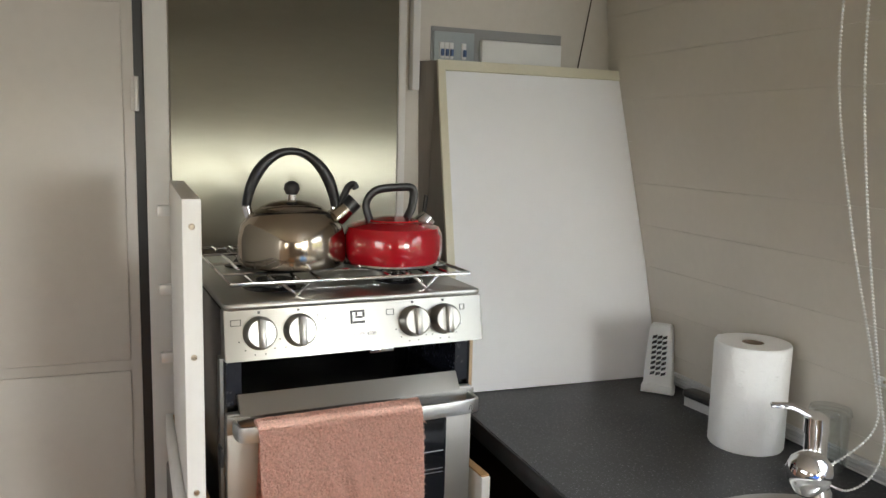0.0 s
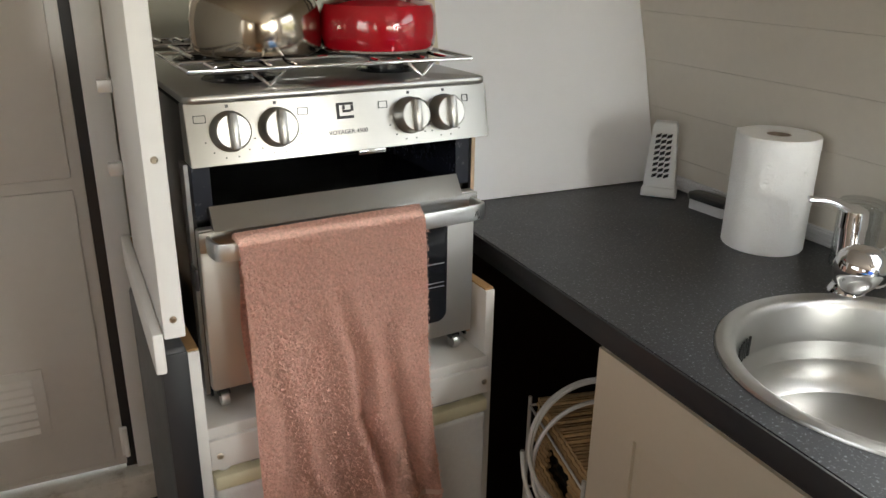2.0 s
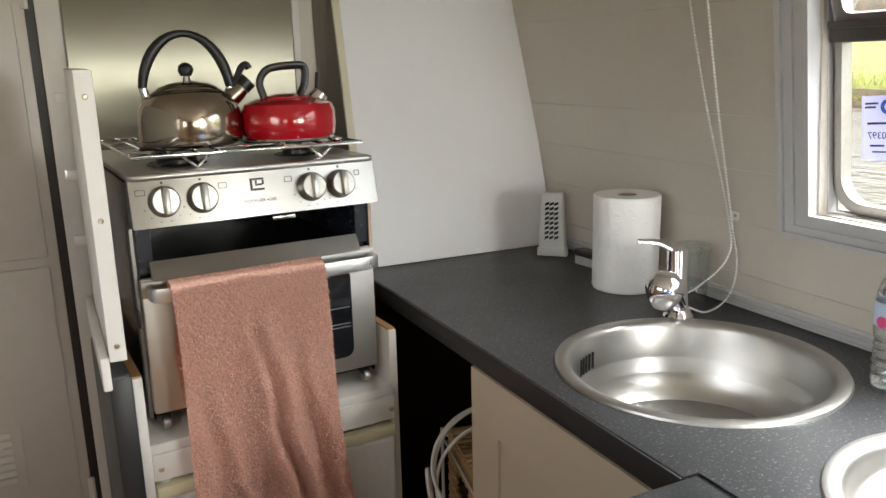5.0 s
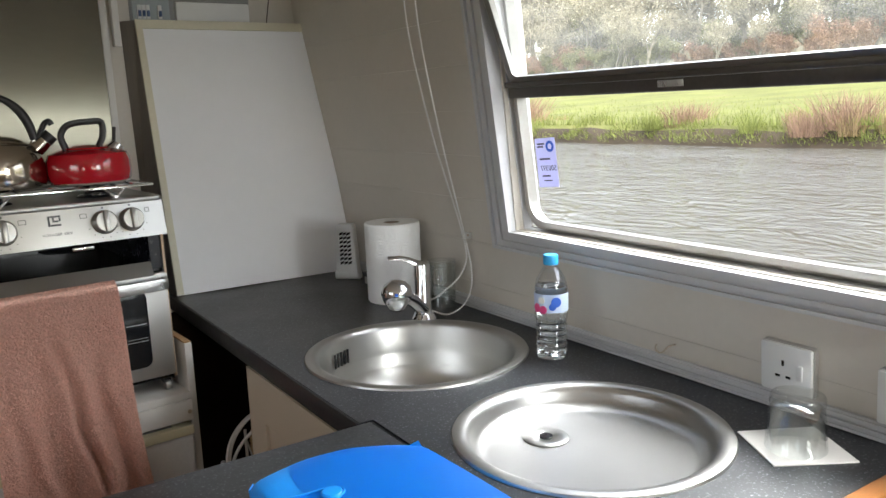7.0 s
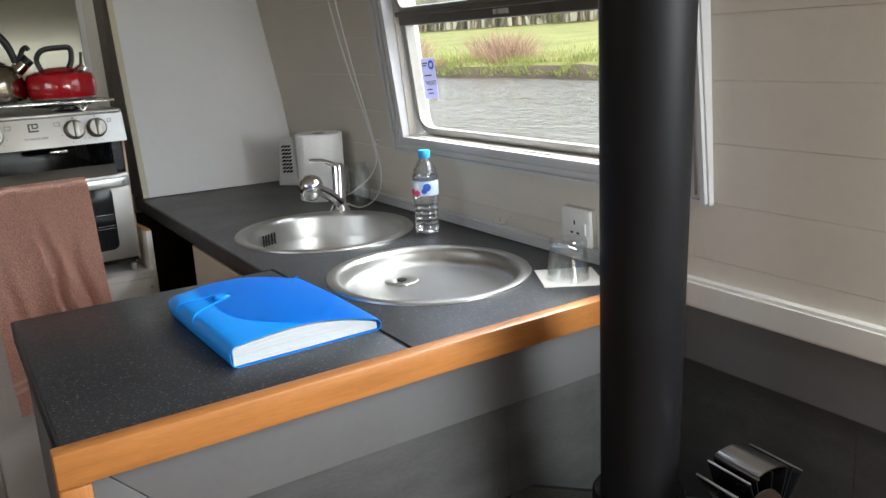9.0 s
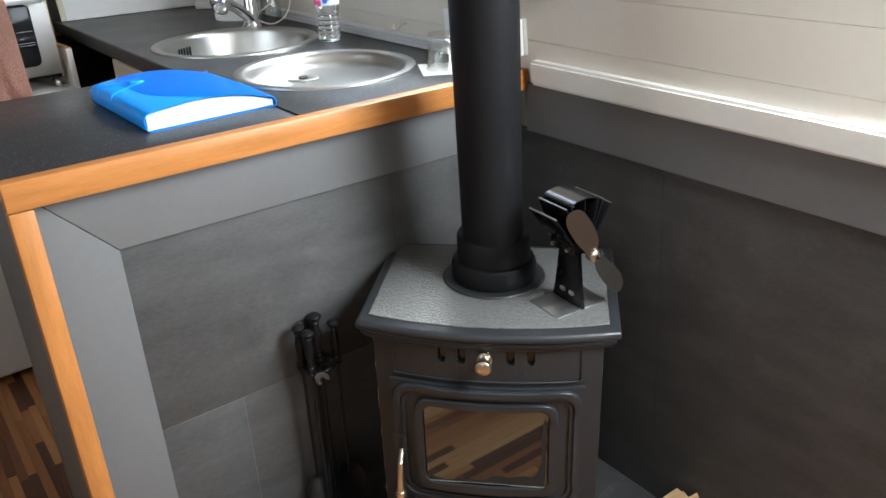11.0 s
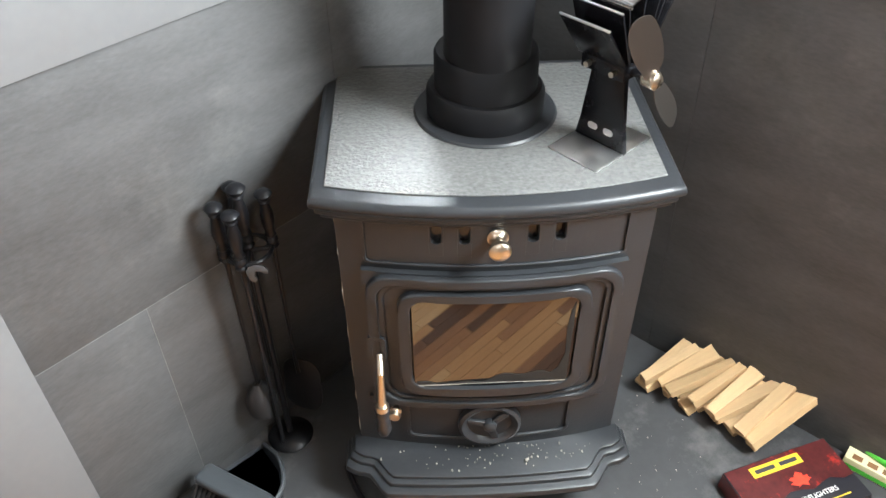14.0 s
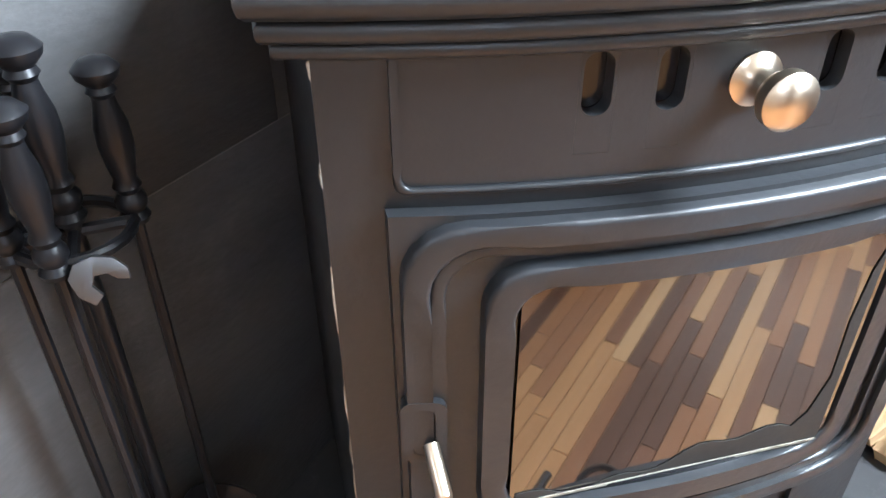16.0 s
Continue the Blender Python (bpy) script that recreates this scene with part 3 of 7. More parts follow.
# the window in the starboard side
def starboard_window():
    w = thing("window_1", Matrix(), "aluminium boat window with inward-tilting top light", "window", kind="structure")
    y0, y1, z0, z1 = WIN
    tilt = Matrix(((1, 0, -WIN_LEAN, side_x(KNEE) + WIN_LEAN * KNEE), (0, 1, 0, 0), (0, 0, 1, 0), (0, 0, 0, 1)))

    def lean(bm):
        return moved(bm, tilt)

    o = 0.076
    rect = lambda g: [(y1 + g, z1 + g), (y0 - g, z1 + g), (y0 - g, z0 - g * 0.66), (y1 + g, z0 - g * 0.66)]  # noqa: E731
    part("window_trim", lean(ring_frame(rect(o), rect(0.004), -0.012, 0.022, "x")), WINTRIM, w, "white moulded window surround")
    part("trim_bead", lean(ring_frame(rect(o - 0.004), rect(o - 0.014), -0.020, -0.012, "x")), WINTRIM, w)
    part("trim_bead", lean(ring_frame(rect(o - 0.026), rect(o - 0.038), -0.018, -0.012, "x")), WINTRIM, w)
    part("trim_bead", lean(ring_frame(rect(0.016), rect(0.004), -0.020, -0.012, "x")), WINTRIM, w)
    part("reveal", lean(ring_frame(rect(0.004), rect(-0.002), 0.022, 0.075, "x")), WINTRIM, w)
    out, inn = rounded(y0 + 0.002, y1 - 0.002, z0 + 0.002, z1 - 0.002, 0.055, 6), rounded(y0 + 0.024, y1 - 0.024, z0 + 0.022, z1 - 0.022, 0.045, 6)
    part("window_frame", lean(ring_frame(out, inn, 0.034, 0.052, "x")), WINALU, w, "weathered aluminium frame with rounded corners")
    mid = rounded(y0 + 0.012, y1 - 0.012, z0 + 0.011, z1 - 0.011, 0.05, 6)
    part("frame_lip", lean(ring_frame(mid, inn, 0.026, 0.034, "x")), WINALU, w)
    part("corner_fill", lean(ring_frame(rect(-0.002), [(y1 - 0.004, z1 - 0.004), (y0 + 0.004, z1 - 0.004), (y0 + 0.004, z0 + 0.004), (y1 - 0.004, z0 + 0.004)], 0.044, 0.056, "x")), WINALU, w)
    zb = 1.580
    part("transom", lean(box(0.020, 0.052, y0 + 0.004, y1 - 0.004, zb - 0.018, zb + 0.012, 0.003)), DARKALU, w, "dark weathered aluminium crossbar")
    part("transom_lip", lean(box(0.006, 0.020, y0 + 0.012, y1 - 0.012, zb + 0.004, zb + 0.016, 0.002)), DARKALU, w)
    p = part("pane", lean(box(0.040, 0.044, y0 + 0.015, y1 - 0.015, z0 + 0.012, zb - 0.015)), PANE, w)
    p.visible_shadow = False
    # the top light leans into the cabin from its lower edge
    hop = Matrix.Translation((0.022, 0, zb + 0.014)) @ Matrix.Rotation(radians(-14), 4, "Y")
    fr = ring_frame(rounded(y0 + 0.022, y1 - 0.022, 0, 0.235, 0.02, 4), rounded(y0 + 0.038, y1 - 0.038, 0.014, 0.22, 0.015, 4), -0.008, 0.006, "x")
    part("top_light", lean(moved(fr, hop)), WINALU, w, "inward-tilted aluminium top light")
    q = part("pane", lean(moved(box(-0.002, 0.002, y0 + 0.036, y1 - 0.036, 0.012, 0.222), hop)), HAZYPANE, w, "pane hazy with dried spray")
    q.visible_shadow = False
    for y in (y0 + 0.012, y1 - 0.016):
        part("side_gusset", lean(prism([(0.024, zb + 0.014), (0.034, zb + 0.014), (0.034, zb + 0.22), (-0.038, zb + 0.24)], y, y + 0.004, axis="y")), WINTRIM, w, "white triangular draught cheek")
    part("maker_plate", lean(box(0.0185, 0.020, 0.30, 0.355, zb - 0.010, zb + 0.001, 0.0005)), ALU, w)
    # licence, seen from behind through the pane
    lic = thing("licence_sticker", tilt @ Matrix.Translation((0.0385, 0.690, 1.425)) @ pose(0, 0, 0, 90, 0, 90), "lilac paper licence with a mirrored number on the pane", "sticker")
    part("sheet", prism(rounded(-0.030, 0.030, -0.052, 0.052, 0.002, 2), -0.0006, 0.0), STICKER, lic)
    words("number", "500397", 0.016, Matrix.Translation((-0.004, -0.012, -0.0011)), INK, lic)
    part("emblem", moved(lathe([(0.006, 0), (0.012, 0), (0.012, 0.0006), (0.006, 0.0006)], 20, True), Matrix.Translation((-0.014, 0.034, -0.0014))), BLUEDOT, lic)
    for x0, x1, yy, th in ((0.002, 0.024, 0.040, 0.0016), (0.006, 0.024, 0.034, 0.0016), (-0.012, 0.020, 0.008, 0.0018), (-0.008, 0.016, -0.028, 0.0016), (-0.012, 0.012, -0.038, 0.0012)):
        part("print_bar", box(x0, x1, yy - th, yy + th, -0.0014, -0.0008), INK, lic)


starboard_window()


def grey_lining():
    """Below the cream boards, forward of the worktop: white rail, grey board, slate boards."""
    single("dado_rail", lean_box(FORE, -0.150, 1.028, 1.082, -0.012, 0.022, 0.006), WHITE_PAINT, "white painted dado rail along the cabin side", "rail", kind="structure")
    single("trim_board", lean_box(FORE, -0.118, 0.915, 1.028, -0.012, 0.008, 0.002), GREY, "dark grey painted board below the rail", "trim", kind="structure")
    w = thing("wall_stove_side", Matrix(), "dark slate-look boards behind the stove", "wall", kind="structure")
    for a, b in ((FORE, -2.105), (-2.1, -1.305), (-1.3, -0.5008), (-0.5, -0.03)):
        part("panel", lean_box(a, b, -0.012, 0.915, -0.012, 0.0), TILE, w)


grey_lining()


def aft_door():
    """The white door to the next cabin, its frame and sill."""
    d = thing("door_1", Matrix.Translation((0, AFT, 0)), "white painted cabin door with a louvred vent", "door", kind="structure")
    part("leaf", box(-0.74, 0.004, -0.004, 0.03, 0.475, 1.97, 0.002), DOOR_PAINT, d)
    for x0, x1, z0, z1 in ((-0.66, -0.018, 1.135, 1.90), (-0.66, -0.018, 0.49, 1.112)):
        part("panel", box(x0, x1, -0.0095, -0.004, z0, z1, 0.004), DOOR_PAINT, d)
    v = part("vent", box(-0.42, -0.128, -0.014, -0.0095, 0.585, 0.748, 0.002), DOOR_PAINT, d, "pressed white vent plate")
    for k in range(7):
        part("louvre", prism([(-0.014, 0.602 + k * 0.019), (-0.021, 0.604 + k * 0.019), (-0.014, 0.614 + k * 0.019)], -0.40, -0.15, axis="x"), DOOR_PAINT, v)
    for z in (0.535, 1.715):
        h = part("hinge", box(-0.003, 0.012, -0.010, -0.004, z - 0.035, z + 0.035, 0.001), WHITE_PAINT, d, "painted steel hinge")
        part("knuckle", moved(lathe([(0, -0.036), (0.005, -0.036), (0.005, 0.036), (0, 0.036)], 10), Matrix.Translation((0.008, -0.013, z))), WHITE_PAINT, h)
    single("door_frame", box(0.024, 0.072, AFT - 0.014, AFT - 0.001, 0.465, ROOF - 0.002, 0.002), WHITE_PAINT, "off-white painted door post", "trim", kind="structure")
    # the dark of the door gap, drawn as a black strip
    single("door_gap", box(0.002, 0.026, AFT - 0.002, AFT + 0.001, 0.44, 1.97), BLACKP, "black strip drawn for the shaded gap beside the door", "trim", kind="structure")
    single("door_sill", box(-0.80, 0.30, AFT - 0.05, AFT + 0.02, 0.40, 0.466, 0.004), DIRTY, "grubby white painted door sill", "trim", kind="structure")
    single("step_riser", box(-0.80, 0.30, AFT - 0.03, AFT - 0.001, -0.01, 0.398), BLACKP, "black riser under the door", "trim", kind="structure")
    single("step", box(-0.80, 0.06, AFT - 0.42, AFT - 0.031, -0.01, 0.20, 0.008), mat("plum_carpet", (0.030, 0.012, 0.018), 0.95, vary=0.2, fine=300, bump=0.3), "dark plum carpeted step below the door", "step")


aft_door()

single("splashback", box(0.076, 0.588, AFT - 0.006, AFT - 0.001, 0.9, ROOF - 0.002, 0.001), STEEL_SHEET, "brushed stainless steel sheet behind the cooker", "splashback")
single("bulkhead_strip", box(0.588, 0.606, AFT - 0.012, AFT - 0.001, 1.0, ROOF - 0.002, 0.002), WHITE_PAINT, "cream painted strip beside the steel sheet", "trim", kind="structure")
single("bulkhead_batten", box(0.616, 0.634, AFT - 0.030, AFT - 0.001, 1.75, ROOF - 0.002, 0.002), WHITE_PAINT, "cream painted upright batten", "trim", kind="structure")


# ---- galley ----
TOP = 1.053
SINK1, SINK2 = (0.934, 0.757, 0.232), (0.930, 0.243, 0.214)


def worktops():
    w = thing("worktop", Matrix(), "dark speckled laminate worktop with two round steel bowls let in", "worktop")
    out = [(0.688, -0.10), (1.233, -0.10), (1.233, 1.69), (0.664, 1.69), (0.664, 0.494), (0.688, 0.494)]
    part("top", slab(out, [(SINK1[0], SINK1[1], SINK1[2] - 0.014), (SINK2[0], SINK2[1], SINK2[2] - 0.012)], TOP - 0.036, TOP), WORKTOP, w)
    part("front_edge", box(0.6595, 0.664, 0.494, 1.69, TOP - 0.040, TOP - 0.001, 0.0015), WORKEDGE, w, "black laminate edge")
    p = thing("peninsula_worktop", Matrix(), "dark speckled laminate worktop of the peninsula", "worktop")
    part("top", box(0.180, 0.680, -0.100, 0.490, TOP - 0.036, TOP, 0.0015), WORKTOP, p)
    part("end_edge", box(0.176, 0.180, -0.100, 0.490, TOP - 0.040, TOP - 0.001, 0.001), WORKEDGE, p, "black laminate edge")
    part("joint_strip", box(0.680, 0.6875, -0.100, 0.494, TOP - 0.036, TOP - 0.003), BLACKP, p, "black joint strip")
    up = thing("worktop_upstand", Matrix(), "grey-white ribbed plastic strip between worktop and wall", "trim", kind="structure")
    for z0, z1, t in ((TOP, TOP + 0.030, 0.010), (TOP + 0.002, TOP + 0.007, 0.014), (TOP + 0.011, TOP + 0.016, 0.014), (TOP + 0.021, TOP + 0.027, 0.015)):
        part("strip", lean_box(-0.098, 1.64, z0, z1, 0.0, t, 0.001), WINTRIM, up)


worktops()


def sink(name, cx, cy, r, depth, label, plug=None, overflow=False):
    s = thing(name, Matrix.Translation((cx, cy, TOP)), label, "sink")
    wall = r - 0.030
    prof = [(r, 0.0005), (r - 0.002, 0.004), (r - 0.010, 0.0055), (r - 0.020, 0.004), (wall + 0.004, 0.001), (wall, -0.008), (wall - 0.004, -depth * 0.6)]
    prof += [(wall - 0.010, -depth * 0.85), (wall - 0.030, -depth), (0.0, -depth - 0.003)]
    prof_out = [(0.0, -depth - 0.005), (wall - 0.028, -depth - 0.002), (wall - 0.008, -depth * 0.85), (wall + 0.002, -0.010), (r, -0.0005)]
    part("bowl", lathe(prof + prof_out, 64, True), SINK, s)
    if plug:
        w = part("waste", moved(lathe([(0.0, -0.001), (0.014, -0.001), (0.017, 0.001), (0.034, 0.0025), (0.037, 0.001), (0.037, -0.001)], 28), Matrix.Translation((plug[0], plug[1], -depth))), SINK, s, "round steel waste")
        part("grid", moved(lathe([(0, 0.0035), (0.011, 0.0035), (0.011, 0.0005), (0, 0.0005)], 24), Matrix.Translation((plug[0], plug[1], -depth))), BLACKM, w)
    if overflow:
        for k in range(5):
            a = radians(118 + (k - 2) * 3.4)
            rr = wall - 0.0055
            part("overflow_slot", moved(box(-0.0018, 0.0014, -0.0025, 0.0025, -0.016, 0.016, 0.001), pose(rr * math.cos(a), rr * math.sin(a), -0.042, 0, 0, math.degrees(a))), BLACKM, s)
    return s


sink("sink_bowl", *SINK1, 0.14, "round brushed stainless steel sink bowl let into the worktop", overflow=True)
sink("drainer_bowl", *SINK2, 0.032, "shallow round stainless steel drainer let into the worktop", plug=(-0.02, 0.080))


def peninsula():
    """The half-wall under the peninsula with its pine edging and slate-look boards."""
    b = thing("half_wall", Matrix(), "grey painted half-wall under the peninsula worktop", "wall", kind="structure")
    part("end_board", box(0.185, 0.205, -0.098, 0.470, -0.012, TOP - 0.041), GREY, b)
    part("back_board", box(0.205, 0.66, 0.450, 0.470, -0.012, TOP - 0.041), GREY, b)
    part("core", box(0.206, side_x(0) + 0.02, -0.025, 0.0, -0.012, TOP - 0.041), GREY, b)
    # mitred grey surround
    far = side_x(0.95)
    part("surround_side", prism([(0.205, -0.01), (0.322, -0.01), (0.322, 0.884), (0.205, 1.011)], -0.074, -0.060, 0.001, "y"), GREY, b, "grey painted side board")
    part("surround_top", prism([(0.2065, 1.0115), (0.3225, 0.8855), (far, 0.8855), (far, 1.0115)], -0.074, -0.060, 0.001, "y"), GREY, b, "grey painted top board")
    part("backing", box(0.206, side_x(0.5), -0.048, -0.026, -0.01, 1.011), GREY, b)
    for x0, x1, za, zb in ((0.318, 0.4946, 0.0, 0.4880), (0.4954, 1.31, 0.0, 0.4880), (0.318, 0.8946, 0.4888, 0.892), (0.8954, 1.28, 0.4888, 0.892)):
        part("slate_board", box(x0, x1, -0.062, -0.0485, za, zb, 0.0004), TILE, b, "dark slate-look board")
    pale = mat("pale_joint", (0.13, 0.128, 0.125), 0.8, vary=0.3, scale=60, bump=0.0)
    for x0, x1, z0, z1 in ((0.322, 0.98, 0.4879, 0.4889), (0.4945, 0.4954, 0.062, 0.4878)):
        part("joint", box(x0, x1, -0.0624, -0.0618, z0, z1), pale, b)
    single("top_edging", box(0.166, 1.232, -0.128, -0.100, TOP - 0.042, TOP + 0.006, 0.004), PINE, "orange varnished pine edging along the worktop", "trim", kind="structure")
    single("end_post", box(0.166, 0.204, -0.128, -0.099, -0.002, TOP - 0.043, 0.004), PINE_UP, "orange varnished pine post at the half-wall's end", "trim", kind="structure")


peninsula()


def hearth():
    single("hearth", prism([(0.23, -0.104), (0.325, -0.0625), (1.318, -0.0625), (1.322, -1.13)], -0.01, 0.06), HEARTH, "dark slate hearth slab in the corner", "hearth", kind="structure")
    a, b = Vector((0.204, -0.094)), Vector((1.352, -1.176))
    d = (b - a).normalized()
    nrm = Vector((-d.y, d.x))
    c = a + nrm * 0.034
    bm = prism([tuple(a), tuple(b), tuple(b + nrm * 0.034), tuple(c + d * 0.024)], -0.005, 0.067, 0.003)
    single("hearth_edging", bm, mat("pine_edging", (0.36, 0.145, 0.045), 0.4, vary=0.2, scale=6, fine=40, bump=0.04, blotch=(0.16, 0.08, 0.04), amount=0.6), "orange varnished pine strip edging the hearth", "trim", kind="structure")
    single("side_post", lean_box(-1.200, -1.165, -0.002, 1.027, 0.001, 0.030, 0.003), PINE_UP, "orange varnished pine post on the cabin side", "trim", kind="structure")


hearth()


def under_counter():
    c = thing("sink_cupboard", Matrix(), "cream shaker-style cupboard under the sink", "cupboard")
    part("side_panel", box(0.684, 1.20, 1.015, 1.033, -0.01, TOP - 0.041), SHAKER, c)
    d = part("door", box(0.666, 0.684, 0.50, 1.033, 0.10, TOP - 0.043, 0.0015), SHAKER, c, "cream shaker door")
    z1, z0, y0, y1 = 0.905, 0.20, 0.585, 0.935
    part("rail", ring_frame([(0.499, 0.101), (1.031, 0.101), (1.031, TOP - 0.045), (0.499, TOP - 0.045)], [(y0, z0), (y1, z0), (y1, z1), (y0, z1)], 0.660, 0.666, "x"), SHAKER, d)
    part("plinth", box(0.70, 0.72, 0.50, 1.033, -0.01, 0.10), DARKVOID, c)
    # near-black sheets put the recess's shade into their colour
    single("recess_shade_lining", joined(box(0.64, 1.30, 1.60, 1.615, -0.01, TOP - 0.041), box(1.215, 1.23, 1.034, 1.60, -0.01, TOP - 0.041)), DARKVOID, "near-black boards drawn for the shade in the open space below the worktop", "panel", kind="structure")


under_counter()


def wall_cupboard():
    """The tall leaning white front beside the cooker and the box behind it."""
    c = thing("tall_cupboard", Matrix(), "tall cupboard with a leaning white front and cream edging", "cupboard")
    fb, ft = [(0.672, 1.622), (1.230, 1.612)], [(0.670, 1.776), (1.192, 1.782)]
    zb, zt = TOP + 0.001, 1.820
    bm = bmesh.new()
    lo = [bm.verts.new((*p, zb)) for p in fb + [(1.226, AFT - 0.002), (0.655, AFT - 0.002)]]
    hi = [bm.verts.new((*p, zt)) for p in ft + [(1.150, AFT - 0.002), (0.640, AFT - 0.002)]]
    bm.faces.new(lo)
    bm.faces.new(hi)
    for k in range(4):
        bm.faces.new((lo[k], lo[(k + 1) % 4], hi[(k + 1) % 4], hi[k]))
    part("carcass", bm, TAUPE, c, "taupe laminate side")

    def front(u0, u1, v0, v1, proud):
        """A flat piece on the leaning front: u along it, v up it, both 0 to 1."""
        b0, b1, t0, t1 = (Vector((*fb[0], zb)), Vector((*fb[1], zb)), Vector((*ft[0], zt)), Vector((*ft[1], zt)))
        nrm = (b1 - b0).cross(t0 - b0).normalized()
        at = lambda u, v: (b0 * (1 - u) + b1 * u) * (1 - v) + (t0 * (1 - u) + t1 * u) * v  # noqa: E731
        q = bmesh.new()
        quad = [at(u0, v0), at(u1, v0), at(u1, v1), at(u0, v1)]
        near = [q.verts.new(p + nrm * proud) for p in quad]
        back = [q.verts.new(p + nrm * 0.0005) for p in quad]
        q.faces.new(near)
        q.faces.new(back[::-1])
        for k in range(4):
            q.faces.new((near[k], near[(k + 1) % 4], back[(k + 1) % 4], back[k]))
        return q

    part("front_panel", front(0.035, 0.995, 0.0, 0.968, 0.006), BOARD, c, "plain white front board")
    part("edging", front(0.0, 0.034, 0.0, 1.0, 0.010), EDGE_CREAM, c, "cream edging strip")
    part("edging", front(0.0345, 0.99, 0.969, 1.0, 0.010), EDGE_CREAM, c, "cream edging strip")


wall_cupboard()


def fuse_box():
    f = thing("consumer_unit", Matrix.Translation((0.669, AFT, 1.80)), "grey fuse box with blue breakers let into the bulkhead", "fuse box")
    part("frame", box(0.0, 0.352, -0.004, -0.0005, -0.02, 0.104, 0.001), mat("grey_recess", (0.30, 0.30, 0.30), 0.6), f)
    part("breaker_panel", box(0.006, 0.110, -0.012, -0.004, -0.01, 0.092, 0.002), mat("grey_plastic", (0.36, 0.40, 0.42), 0.35), f)
    for x in (0.018, 0.030, 0.042, 0.075):
        b = part("breaker", box(x, x + 0.011, -0.020, -0.012, 0.028, 0.066, 0.001), PLAST, f)
        part("lever", box(x + 0.002, x + 0.009, -0.028, -0.020, 0.034, 0.050, 0.001), mat("breaker_blue", (0.06, 0.11, 0.24), 0.4), b)
    part("cover", box(0.126, 0.346, -0.022, -0.004, -0.02, 0.078, 0.004), PLAST, f, "white plastic cover")
    single("bulkhead_joint", moved(box(-0.0012, 0.0012, -0.002, 0, -0.13, 0.13), pose(1.088, AFT, 1.90, 0, 10)), DARKVOID, "dark joint line in the bulkhead boards", "trim", kind="structure")


fuse_box()

UNIT = pose(0.350, 1.225, 0, 0, 0, 4.2)


def cooker_housing():
    h = thing("cooker_housing", UNIT, "white painted housing below the cooker with bare chipboard edges", "cabinet")
    part("side_board", box(-0.252, -0.236, -0.008, 0.52, 0.0, 1.035, 0.001), WHITE_PAINT, h)
    part("bare_edge", box(-0.2515, -0.2365, -0.004, 0.50, 1.0352, 1.0385), CHIP, h, "bare chipboard edge")
    part("side_board", box(0.240, 0.257, 0.010, 0.52, 0.0, 1.020, 0.001), WHITE_PAINT, h)
    part("bare_edge", box(0.2405, 0.2565, 0.014, 0.50, 1.0202, 1.0235), CHIP, h, "bare chipboard edge")
    part("shelf", box(-0.2355, 0.2395, 0.0, 0.52, 0.886, 0.904, 0.001), WHITE_PAINT, h)
    f = part("fascia", box(-0.2355, 0.2395, -0.006, 0.012, 0.836, 0.8855, 0.001), WHITE_PAINT, h)
    for x in (-0.222, 0.232):
        part("screw", moved(lathe([(0.005, 0), (0.005, 0.0015), (0.003, 0.003), (0, 0.003)], 12), pose(x, -0.006, 0.858, 90)), NICKEL, f)
    g = thing("grey_end_panel", UNIT, "dark grey laminate end panel beside the fridge", "panel")
    part("lipping", box(-0.2895, -0.254, -0.0235, -0.0205, 0.002, 1.046, 0.001), BLACKP, g, "black edge lipping")
    part("panel", box(-0.290, -0.2535, -0.020, 0.235, 0.0, 1.052, 0.009, 3), mat("charcoal_laminate", (0.065, 0.068, 0.072), 0.45, vary=0.06, bump=0.03), g)
    fr = thing("fridge", UNIT, "small white fridge with a yellowed top edge", "fridge")
    part("body", box(-0.232, 0.236, 0.060, 0.52, 0.02, 0.80, 0.004), FRIDGE, fr)
    d = part("door", box(-0.234, 0.238, -0.010, 0.056, 0.03, 0.800, 0.010, 3), FRIDGE, fr)
    part("top_edge", box(-0.234, 0.238, -0.012, 0.056, 0.8005, 0.826, 0.006, 2), FRIDGE_TOP, d, "yellowed plastic top edge with grip")
    # flat grey sheet for the shade in the grip hollow
    part("grip_recess_shade", box(-0.175, 0.19, 0.006, 0.042, 0.8262, 0.8275), mat("grip_shade", (0.30, 0.30, 0.30), 0.5), d)
    part("hinge_cap", moved(lathe([(0.010, 0), (0.010, 0.004), (0.006, 0.007), (0, 0.007)], 16), Matrix.Translation((-0.215, 0.012, 0.8262))), PLAST, d)


cooker_housing()


def flap():
    f = thing("side_guard", pose(0.080, 1.12, 0, 0, 0, 1.0), "white painted upright guard board beside the cooker", "panel")
    b = part("board", prism([(0.0, 1.100), (0.35, 1.10), (0.35, 1.552), (0.0, 1.548)], -0.013, 0.013, 0.002, "x"), WHITE_PAINT, f)
    for z in (1.51, 1.325, 1.125):
        part("screw", moved(lathe([(0.0045, 0), (0.0045, 0.001), (0.003, 0.003), (0, 0.003)], 12), pose(0.0, 0.0, z, 90)), NICKEL, b)
    for z in (1.50, 1.36, 1.235):
        part("bracket", box(-0.034, -0.0132, 0.330, 0.346, z - 0.009, z + 0.009, 0.001), ALU, f, "small grey metal bracket")
    part("brace", box(-0.027, -0.0135, 0.0, 0.40, 1.052, 1.108, 0.003), WHITE_PAINT, f, "white batten along the foot")


flap()


